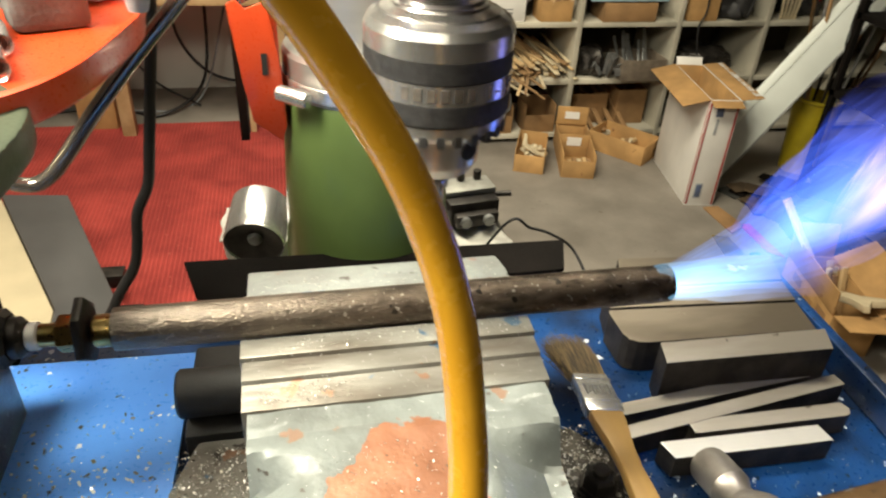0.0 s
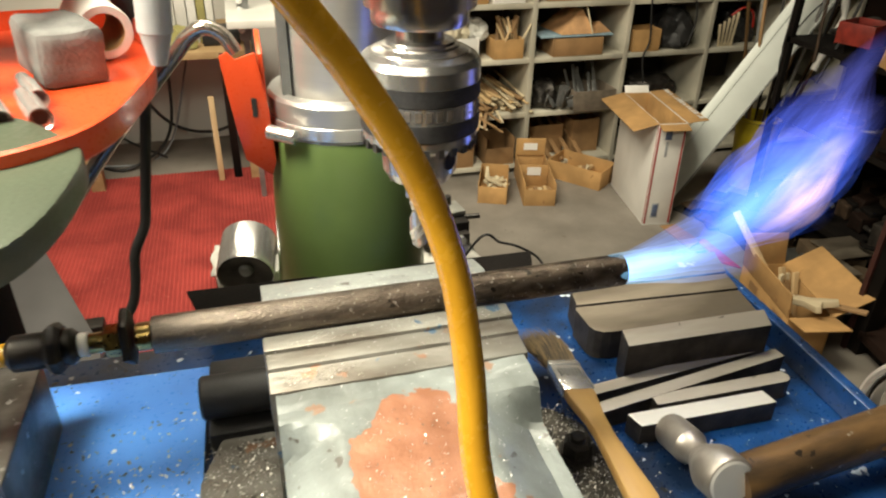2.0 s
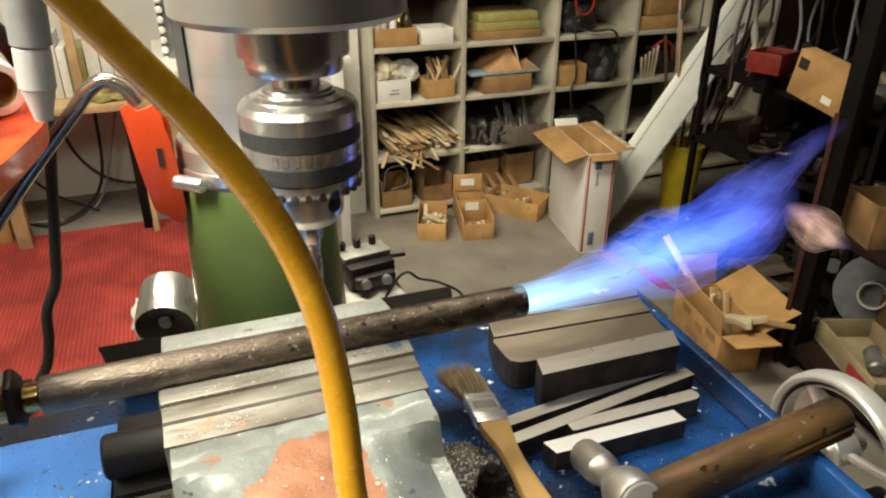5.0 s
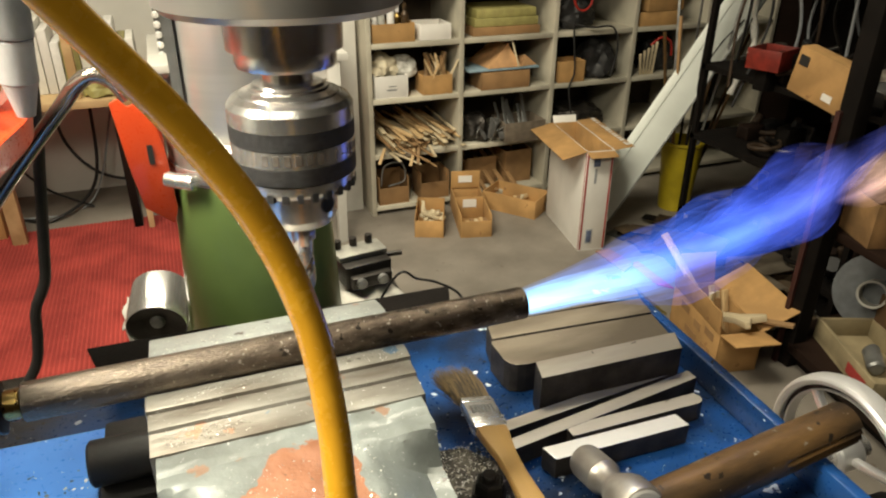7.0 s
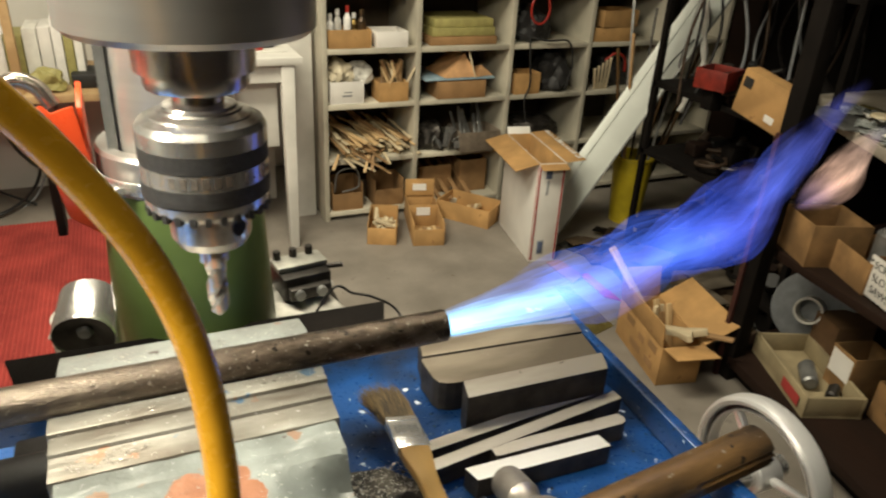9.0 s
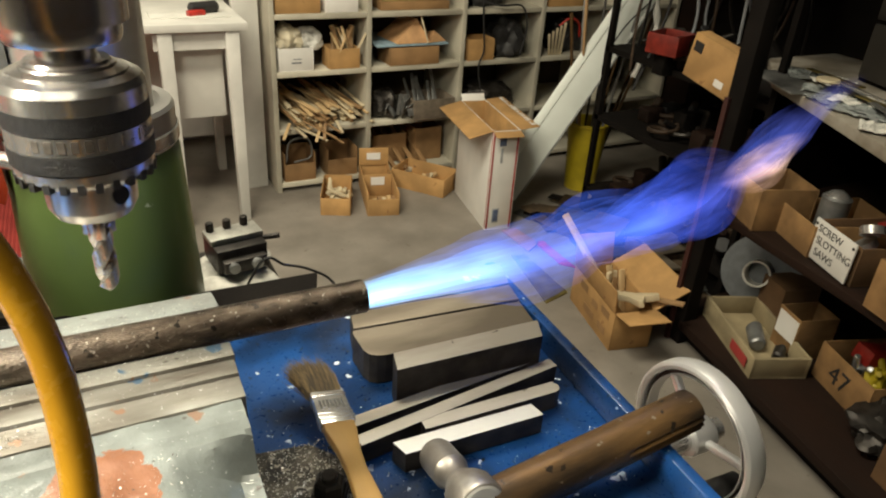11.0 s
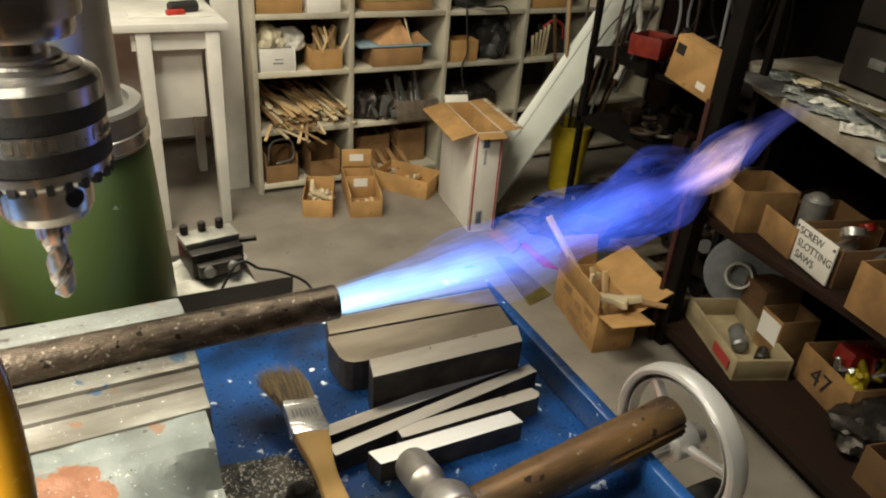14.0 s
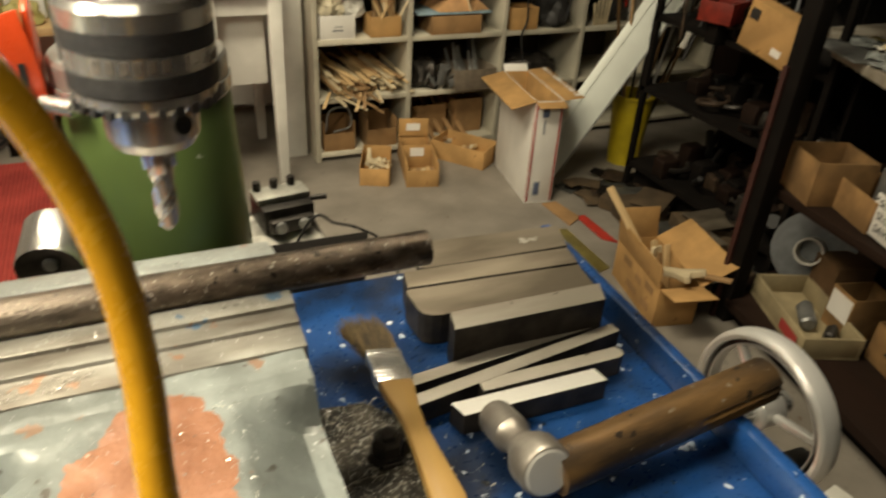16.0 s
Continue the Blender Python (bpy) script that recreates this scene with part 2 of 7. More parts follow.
def along(a, b):
    """The pose that lays z from a to b, at a."""
    a, b = Vector(a), Vector(b)
    return Matrix.Translation(a) @ (b - a).to_track_quat("Z", "Y").to_matrix().to_4x4()


def bm_rod(a, b, r, r2=None, steps=20, bm=None, bevel=0.0):
    n = (Vector(b) - Vector(a)).length
    r2 = r if r2 is None else r2
    prof = [(r, 0), (r2, n)] if not bevel else [(r - bevel, 0), (r, bevel), (r2, n - bevel), (r2 - bevel, n)]
    return bm_lathe(prof, steps, along(a, b), bm)


def bm_prism(outline, lo, hi, axis="x", bevel=0.0, bm=None):
    """An outline of 2D points pushed along an axis; x: points are (y, z), y: (x, z), z: (x, y)."""
    bm = bm or bmesh.new()
    put = {"x": lambda p, h: (h, p[0], p[1]), "y": lambda p, h: (p[0], h, p[1]), "z": lambda p, h: (p[0], p[1], h)}[axis]
    a = [bm.verts.new(put(p, lo)) for p in outline]
    b = [bm.verts.new(put(p, hi)) for p in outline]
    n = len(outline)
    faces = [bm.faces.new(a), bm.faces.new(b)] + [bm.faces.new((a[i], a[(i + 1) % n], b[(i + 1) % n], b[i])) for i in range(n)]
    bmesh.ops.recalc_face_normals(bm, faces=faces)
    if bevel:
        bmesh.ops.bevel(bm, geom=list({e for f in faces for e in f.edges}), offset=bevel, segments=2, affect="EDGES", profile=0.5)
    return bm


def mesh_ob(name, bm, material, smooth=True):
    me = bpy.data.meshes.new(name)
    bmesh.ops.recalc_face_normals(bm, faces=bm.faces[:])
    bm.to_mesh(me)
    bm.free()
    me.materials.append(material)
    if smooth:
        me.shade_smooth()
        me.set_sharp_from_angle(angle=radians(24))
    return new(name, me)


def thing(name, label, category, m=None, group="", kind=""):
    ob = new(name)
    ob.empty_display_size = 0.05
    if m is not None:
        ob.matrix_world = m
    return tagged(ob, label, category, group, kind)


def part(name, bm, material, parent, label="", m=None):
    ob = mesh_ob(name, bm, material)
    ob.parent = parent
    if m is not None:
        ob.matrix_basis = m
    if label:
        tagged(ob, label)
    return ob


def solid(name, bm, material, label, category, group="", kind="", m=None):
    ob = mesh_ob(name, bm, material)
    if m is not None:
        ob.matrix_world = m
    return tagged(ob, label, category, group, kind)


def roughen(bm, amount, scale=30.0, cut=0):
    """Small unevenness on a mesh."""
    if cut:
        bmesh.ops.subdivide_edges(bm, edges=bm.edges[:], cuts=cut, use_grid_fill=True)
    for v in bm.verts:
        v.co += amount * Vector(noise.noise_vector(v.co * scale))
    return bm


# ---- the room ----
GREY_CEILING = mat("grey_brown_board", (0.30, 0.27, 0.22), 0.8, mix=0.25, scale=3, grain=80)


def room():
    solid("floor", bm_box((-2.2, -1.6, -0.12), (2.9, 3.5, 0.0)), CONCRETE, "worn grey concrete floor with stains", "floor", kind="structure")
    solid("wall_north", bm_box((-2.2, 3.35, 0.0), (2.9, 3.5, 2.6)), WHITE_WALL, "white painted wall", "wall", kind="structure")
    # South wall and ceiling are unseen, toned dark to cut bounced light.
    solid("wall_south", bm_box((-2.2, -1.6, 0.0), (2.9, -1.45, 2.6)), DARK_WOOD, "unseen dark wall that holds back bounced light", "wall", kind="structure")
    solid("wall_west", bm_box((-2.2, -1.45, 0.0), (-2.05, 3.35, 2.6)), WHITE_WALL, "plain painted wall", "wall", kind="structure")
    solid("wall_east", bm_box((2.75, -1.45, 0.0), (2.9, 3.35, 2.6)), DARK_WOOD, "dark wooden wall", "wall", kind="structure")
    solid("ceiling", bm_box((-2.2, -1.6, 2.6), (2.9, 3.5, 2.75)), GREY_CEILING, "unseen grey-brown ceiling that holds back bounced light", "ceiling", kind="structure")


room()


def carpet():
    ob = thing("carpet", "ribbed red carpet runner lying on the concrete floor", "carpet")
    bm = bm_box((-1.9, 0.9, 0.0), (0.12, 2.92, 0.006))
    part("backing", bm, RED_CARPET, ob)
    bm = bmesh.new()
    for i in range(150):
        x = -1.885 + i * 0.0133
        vs = [bm.verts.new(p) for p in ((x, 0.9, 0.006), (x + 0.0095, 0.9, 0.006), (x + 0.0048, 0.9, 0.0105), (x, 2.92, 0.006), (x + 0.0095, 2.92, 0.006), (x + 0.0048, 2.92, 0.0105))]
        bm.faces.new((vs[0], vs[2], vs[5], vs[3]))
        bm.faces.new((vs[2], vs[1], vs[4], vs[5]))
    tagged(part("rib", bm, RED_CARPET, ob), kind="stuff")


carpet()


# ---- milling machine ----
def mill():
    ob = thing("milling_machine", "green milling and drilling machine with steel column", "milling machine")
    cx, cy = 0.11, 0.69
    # cast column foot, bottom flange, steel column
    foot = bm_lathe([(0.100, 0.715), (0.100, 0.735), (0.0885, 0.755), (0.0870, 0.80), (0.080, 0.965), (0.077, 0.972)], 48, Matrix.Translation((cx, cy, 0)))
    part("column_foot", foot, GREEN_PAINT, ob, "green painted column casting")
    part("column_collar", bm_lathe([(0.0785, 0.972), (0.079, 0.976), (0.079, 1.008), (0.0765, 1.012), (0.066, 1.013), (0.064, 1.006)], 48, Matrix.Translation((cx, cy, 0))), BRUSHED, ob, "bright steel collar")
    part("column", bm_lathe([(0.0600, 0.97), (0.0600, 1.9)], 48, Matrix.Translation((cx, cy, 0))), BRUSHED, ob, "bright steel column")
    band = part("hose_clamp", bm_lathe([(0.0797, 0.975), (0.0812, 0.976), (0.0812, 0.988), (0.0797, 0.989)], 48, Matrix.Translation((cx, cy, 0)), close=False), STEEL, ob, "steel worm-drive hose clamp")
    part("screw", bm_rod((0.052, 0.618, 0.982), (0.026, 0.636, 0.984), 0.0075, bevel=0.0015), STEEL, band)
    part("rack", bm_box((0.045, 0.66, 0.97), (0.054, 0.675, 1.9)), GREY_METAL, ob)
    # head
    head = bm_lathe([(0.010, 1.1785), (0.060, 1.1785), (0.0635, 1.182), (0.0635, 1.30), (0.03, 1.301)], 56, Matrix.Translation((0.105, 0.335, 0)))
    part("spindle_nose", head, BRUSHED, ob, "turned steel spindle housing")
    part("head", bm_box((0.02, 0.27, 1.30), (0.20, 0.62, 1.56), 0.03), GREEN_PAINT, ob)
    part("quill", bm_lathe([(0.020, 1.148), (0.0262, 1.149), (0.0272, 1.1515), (0.0272, 1.1580), (0.0310, 1.1585), (0.0315, 1.179)], 40, Matrix.Translation((0.105, 0.335, 0))), STEEL, ob)
    # base casting and table
    part("base", bm_prism([(0.02, 0.44), (0.25, 0.44), (0.31, 0.75), (0.31, 0.9), (-0.06, 0.9), (-0.06, 0.83), (0.02, 0.79)], 0.66, 0.7165, "z", 0.004), DARK_STEEL, ob)
    part("saddle", bm_box((-0.05, 0.17, 0.70), (0.26, 0.52, 0.775), 0.006), GREEN_PAINT, ob)
    t = part("table", bm_box((-0.42, 0.10, 0.755), (0.50, 0.56, 0.797), 0.003), BLUE_PAINT, ob, "blue painted table with a raised rim")
    part("rim", bm_prism([(0.4755, 0.10), (0.4875, 0.10), (0.508, 0.56), (0.496, 0.56)], 0.797, 0.826, "z", 0.002), BLUE_PAINT, t)
    part("handwheel_shaft", bm_rod((0.45, 0.314, 0.727), (0.65, 0.314, 0.727), 0.012), STEEL, ob)


mill()


def chuck():
    ob = thing("drill_chuck", "steel keyed drill chuck with two black bands and engraved ring", "drill chuck", pose(0.105, 0.335, 0))
    part("arbor", bm_lathe([(0.0135, 1.136), (0.0135, 1.150)], 28), STEEL, ob)
    part("body", bm_lathe([(0.013, 1.1395), (0.0150, 1.1405), (0.0190, 1.1400), (0.0200, 1.1385), (0.0215, 1.1380), (0.0222, 1.1368), (0.0270, 1.1352), (0.0275, 1.1342), (0.0285, 1.1345), (0.0325, 1.1322), (0.0346, 1.1285), (0.0346, 1.1200), (0.0325, 1.1190)], 56), STEEL, ob)
    part("upper_band", bm_lathe([(0.0325, 1.1205), (0.0347, 1.1198), (0.0347, 1.1106), (0.0325, 1.1099)], 56), BLACK_GRIP, ob, "black knurled band")
    ring = part("marked_ring", bm_lathe([(0.0325, 1.1105), (0.0344, 1.1100), (0.0344, 1.1008), (0.0325, 1.1003)], 56), STEEL, ob)
    part("lower_band", bm_lathe([(0.0325, 1.1012), (0.0347, 1.1004), (0.0347, 1.0912), (0.0325, 1.0904)], 56), BLACK_GRIP, ob, "black knurled band")
    part("sleeve", bm_lathe([(0.0325, 1.0912), (0.0338, 1.0902), (0.0336, 1.0850), (0.0305, 1.0818), (0.0232, 1.0805), (0.0224, 1.0640), (0.0195, 1.0585), (0.0085, 1.0550)], 48), STEEL, ob)
    # Black blocks put the shade of the gear notches into colour.
    for i in range(26):
        a = 2 * math.pi * i / 26
        part("gear_notch", bm_box((0.0285, -0.0017, 1.0812), (0.0342, 0.0017, 1.0862), 0.0, None, Matrix.Rotation(a, 4, "Z")), BLACK_GRIP, ob)
    # A black plug paints the dark inside of the key hole.
    hole = bm_lathe([(0.0048, 0), (0.0048, 0.0052)], 20, along((0.0182 * math.sin(0.62), -0.0182 * math.cos(0.62), 1.0725), (0.0242 * math.sin(0.62), -0.0242 * math.cos(0.62), 1.0725)))
    part("key_hole", hole, BLACK_INK, ob)
    for i in range(3):
        a = 2 * math.pi * i / 3 + 0.5
        part("jaw", bm_box((0.002, -0.003, 1.0425), (0.0085, 0.003, 1.058), 0.001, None, Matrix.Rotation(a, 4, "Z")), STEEL, ob)
    # range numbers and worn lettering round the ring
    for k, ch in enumerate("1-13mm"):
        a = 0.55 + 0.155 * k
        m = Matrix.Translation((0.0345 * math.sin(a), -0.0345 * math.cos(a), 1.1028)) @ Matrix.Rotation(a, 4, "Z") @ Matrix.Rotation(radians(90), 4, "X")
        glyph(ring, ch, 0.0085, m, MARK)
    for k in range(6):
        a = -0.62 + 0.175 * k
        m = Matrix.Rotation(a, 4, "Z")
        part("worn_mark", bm_box((-0.0016, -0.03455, 1.1028), (0.0016, -0.0342, 1.1085), 0.0, None, m), MARK, ring)


def glyph(parent, ch, size, m, material):
    """One engraved character as a mesh part."""
    c = bpy.data.curves.new("character", "FONT")
    c.body, c.size, c.extrude, c.align_x = ch, size, 0.0002, "CENTER"
    tmp = bpy.data.objects.new("character", c)
    scene.collection.objects.link(tmp)
    me = bpy.data.meshes.new_from_object(tmp.evaluated_get(bpy.context.evaluated_depsgraph_get()))
    bpy.data.objects.remove(tmp)
    me.materials.clear()
    me.materials.append(material)
    ob = new("character", me)
    ob.parent, ob.matrix_basis = parent, m
    return ob


MARK = mat("engraved_mark", (0.34, 0.30, 0.26), 0.5, 0.6, mix=0.3, scale=200)
chuck()


def drill_bit():
    bm = bmesh.new()
    steps, turns, n, r = 40, 1.15, 16, 0.0062
    rings = []
    for i in range(steps + 1):
        f = i / steps
        z = 1.056 - 0.049 * f
        twist = -2 * math.pi * turns * f
        tip = 1.0 if f < 0.9 else (1 - f) / 0.1 * 0.75 + 0.25
        ring = []
        for k in range(n):
            a = 2 * math.pi * k / n
            flute = 1 - 0.42 * max(0.0, math.cos(2 * a)) ** 3 * (1 if f > 0.25 else f * 4)
            ring.append(bm.verts.new((r * tip * flute * math.cos(a + twist), r * tip * flute * math.sin(a + twist), z)))
        rings.append(ring)
    for a, b in zip(rings, rings[1:]):
        for k in range(n):
            bm.faces.new((a[k], a[(k + 1) % n], b[(k + 1) % n], b[k]))
    bm.faces.new(rings[0])
    bm.faces.new(rings[-1][::-1])
    solid("end_mill", bm, STEEL, "bright fluted milling cutter held in the chuck", "milling cutter", m=pose(0.105, 0.335, 0))


drill_bit()


def handwheel():
    c = Vector((0.620, 0.314, 0.727))
    ob = thing("handwheel", "polished aluminium handwheel with black grip on the table screw", "handwheel", Matrix.Translation(c) @ pose(0, 0, 0, 0, 90, 0) @ Matrix.Scale(0.965, 4))
    part("rim", bm_lathe([(0.0738, -0.0085), (0.0752, -0.0105), (0.0790, -0.0115), (0.0822, -0.0095), (0.0840, -0.0040), (0.0842, 0.0060), (0.0825, 0.0110), (0.0780, 0.0125), (0.0740, 0.0110), (0.0738, -0.0085)], 72, close=False), ALU, ob, "polished rounded rim")
    part("groove", bm_lathe([(0.0690, 0.006), (0.0690, -0.0035), (0.0738, -0.0035), (0.0738, 0.006), (0.0690, 0.006)], 64, close=False), DARK_STEEL, ob, "dark groove inside the rim")
    part("hub", bm_lathe([(0.018, -0.016), (0.020, -0.014), (0.020, 0.014), (0.018, 0.016)], 28), ALU, ob)
    part("inner_ring", bm_lathe([(0.0672, -0.0060), (0.0690, -0.0068), (0.0690, 0.008), (0.0672, 0.008), (0.0672, -0.0060)], 56, close=False), ALU, ob)
    for i in range(3):
        part("spoke", bm_box((0.015, -0.0038, -0.005), (0.069, 0.0038, 0.004), 0.0015, None, Matrix.Rotation(radians(120 * i + 18), 4, "Z")), ALU, ob)
    grip = part("grip", bm_lathe([(0.008, 0.010), (0.0115, 0.013), (0.0125, 0.03), (0.0115, 0.062), (0.008, 0.066)], 24, pose(0.036, -0.046, -0.036)), BLACK_RUBBER, ob, "black plastic grip")
    part("grip_bolt", bm_lathe([(0.005, -0.02), (0.005, 0.012), (0.004, 0.013)], 14, pose(0.036, -0.046, -0.026)), STEEL, grip)


handwheel()


# ---- vise ----
def vise():
    ob = thing("machine_vise", "grey milling vise with worn paint and red primer, strewn with chips", "vise")
    part("base", bm_box((0.012, 0.20, 0.797), (0.155, 0.47, 0.868), 0.006), VISE_GREY, ob)
    # moving jaw with its stepped nose
    jaw = part("moving_jaw", bm_prism([(0.288, 0.87), (0.337, 0.87), (0.337, 0.9505), (0.3065, 0.9495), (0.3055, 0.9470), (0.288, 0.9452)], 0.001, 0.167, "x", 0.0006), VISE_STEEL, ob)
    part("jaw_plate", bm_box((0.0, 0.3205, 0.895), (0.168, 0.3365, 0.953), 0.0012), VISE_STEEL, jaw, "worn steel jaw plate")
    # sloping body in front of the jaw
    top = bmesh.new()
    nx, ny = 44, 60
    grid = []
    for j in range(ny + 1):
        row = []
        for i in range(nx + 1):
            u, v = i / nx, j / ny
            x = 0.004 + 0.160 * u
            y = 0.290 - 0.20 * v
            z = 0.9436 - 0.008 * v
            side = max(0.0, abs(u - 0.46) * 2 - 0.52) / 0.48
            lip = min(1.0, max(0.0, (v - 0.13 - 0.03 * math.sin(9 * u)) / 0.05))
            z -= lip * (0.0015 + 0.022 * min(1.0, side * 1.15) ** 1.2) + 0.045 * max(0, v - 0.5)
            z -= 0.002 * max(0.0, 1 - abs(v - 0.09) / 0.02)
            z += 0.0012 * noise.noise(Vector((x * 60, y * 60, 0.3)))
            row.append(top.verts.new((x, y, z)))
        grid.append(row)
    for j in range(ny):
        for i in range(nx):
            top.faces.new((grid[j][i], grid[j][i + 1], grid[j + 1][i + 1], grid[j + 1][i]))
    border = grid[0] + [r[-1] for r in grid[1:]] + grid[-1][-2::-1] + [r[0] for r in grid[-2:0:-1]]
    low = [top.verts.new((v.co.x, v.co.y, 0.80)) for v in border]
    for k in range(len(border)):
        j = (k + 1) % len(border)
        top.faces.new((border[k], border[j], low[j], low[k]))
    part("slide_body", top, VISE_PAINT, ob, "grey body with paint worn to red primer")
    # fixed jaw
    rear = [(0.361, 0.87), (0.361, 0.953), (0.3775, 0.953), (0.3775, 0.9505), (0.389, 0.9505), (0.402, 0.9475), (0.415, 0.944), (0.430, 0.925), (0.432, 0.87)]
    part("fixed_jaw", roughen(bm_prism(rear, 0.002, 0.170, "x", 0.0015), 0.0006), VISE_GREY, ob)
    part("rear_jaw_plate", bm_box((0.0, 0.3602, 0.895), (0.170, 0.3760, 0.9545), 0.0015), VISE_STEEL, ob, "worn steel jaw plate")
    part("screw", bm_rod((-0.052, 0.395, 0.862), (0.01, 0.395, 0.862), 0.017, bevel=0.002), BLACK_RUBBER, ob)
    # Black block added so the gap left of the vise stays dark.
    part("screw_housing", bm_box((-0.0490, 0.374, 0.7975), (0.010, 0.468, 0.842), 0.003), BLACK_RUBBER, ob, "black block filling the dark gap beside the vise")
    flange = bm_prism([(0.165, 0.16), (0.215, 0.16), (0.245, 0.22), (0.245, 0.335), (0.225, 0.36), (0.165, 0.37)], 0.797, 0.822, "z", 0.004)
    part("clamp_flange", roughen(flange, 0.0006), GRIMY_IRON, ob, "cast iron flange covered in chips")
    flange = bm_prism([(0.002, 0.16), (-0.04, 0.16), (-0.055, 0.22), (-0.055, 0.33), (-0.04, 0.37), (0.002, 0.37)], 0.797, 0.842, "z", 0.004)
    part("clamp_flange", roughen(flange, 0.0006), VISE_STEEL, ob, "pale worn iron flange strewn with chips")
    bolt = part("hold_down_bolt", bm_lathe([(0.015, 0.822), (0.015, 0.825), (0.0135, 0.826), (0.0135, 0.829)], 6, pose(0.222, 0.302, 0)), DARK_STEEL, ob, "black hexagon bolt with washer")
    part("bolt_head", bm_lathe([(0.0115, 0.829), (0.0115, 0.838), (0.0095, 0.840)], 6, pose(0.222, 0.302, 0)), DARK_STEEL, bolt)
    part("stud", bm_lathe([(0.006, 0.838), (0.006, 0.844), (0.005, 0.845)], 16, pose(0.222, 0.302, 0)), DARK_STEEL, bolt)


GRIMY_IRON = mat("chip_covered_iron", (0.15, 0.132, 0.105), 0.6, 0.3, dark=(0.03, 0.027, 0.024), scale=60, grain=500, bump=0.5, speck=[((0.35, 0.32, 0.27), 0.60, 190), ((0.72, 0.70, 0.66), 0.655, 320)])


def vise_paint():
    """Grey enamel worn through to red primer in one broad patch, with loose bright chips."""
    m = mat("grey_enamel_over_primer", (0.27, 0.30, 0.295), 0.42, 0.05, dark=(0.15, 0.163, 0.155), scale=26, grain=320, bump=0.25, coat=0.2, contrast=(0.34, 0.64), speck=[((0.27, 0.17, 0.12), 0.66, 46), ((0.10, 0.09, 0.08), 0.68, 80), ((0.62, 0.63, 0.62), 0.69, 420)])
    nt = m.node_tree
    b = nt.nodes["Principled BSDF"]
    old = b.inputs["Base Color"].links[0].from_socket
    tc = nt.nodes.new("ShaderNodeTexCoord")
    n = nt.nodes.new("ShaderNodeTexNoise")
    n.inputs["Scale"].default_value, n.inputs["Detail"].default_value = 38, 7
    nt.links.new(tc.outputs["Object"], n.inputs["Vector"])
    vm = nt.nodes.new("ShaderNodeVectorMath")
    vm.operation = "MULTIPLY_ADD"
    vm.inputs[1].default_value = (0.055, 0.055, 0.0)
    nt.links.new(n.outputs["Color"], vm.inputs[0])
    nt.links.new(tc.outputs["Object"], vm.inputs[2])
    d = nt.nodes.new("ShaderNodeVectorMath")
    d.operation = "SUBTRACT"
    d.inputs[1].default_value = (0.106, 0.212, 0.90)
    nt.links.new(vm.outputs[0], d.inputs[0])
    s = nt.nodes.new("ShaderNodeVectorMath")
    s.operation = "MULTIPLY"
    s.inputs[1].default_value = (1 / 0.043, 1 / 0.092, 0.0)
    nt.links.new(d.outputs[0], s.inputs[0])
    ln = nt.nodes.new("ShaderNodeVectorMath")
    ln.operation = "LENGTH"
    nt.links.new(s.outputs[0], ln.inputs[0])
    r = nt.nodes.new("ShaderNodeValToRGB")
    r.color_ramp.elements[0].position, r.color_ramp.elements[1].position = 0.985, 1.0
    r.color_ramp.elements[0].color, r.color_ramp.elements[1].color = (1, 1, 1, 1), (0, 0, 0, 1)
    nt.links.new(ln.outputs["Value"], r.inputs[0])
    mx = nt.nodes.new("ShaderNodeMixRGB")
    g = nt.nodes.new("ShaderNodeValToRGB")
    g.color_ramp.elements[0].position, g.color_ramp.elements[1].position = 0.35, 0.7
    g.color_ramp.elements[0].color, g.color_ramp.elements[1].color = (0.27, 0.115, 0.062, 1), (0.42, 0.20, 0.12, 1)
    nt.links.new(n.outputs[0], g.inputs[0])
    nt.links.new(g.outputs[0], mx.inputs[2])
    nt.links.new(r.outputs[0], mx.inputs[0])
    nt.links.new(old, mx.inputs[1])
    nt.links.new(mx.outputs[0], b.inputs["Base Color"])
    return m


VISE_PAINT = vise_paint()
vise()


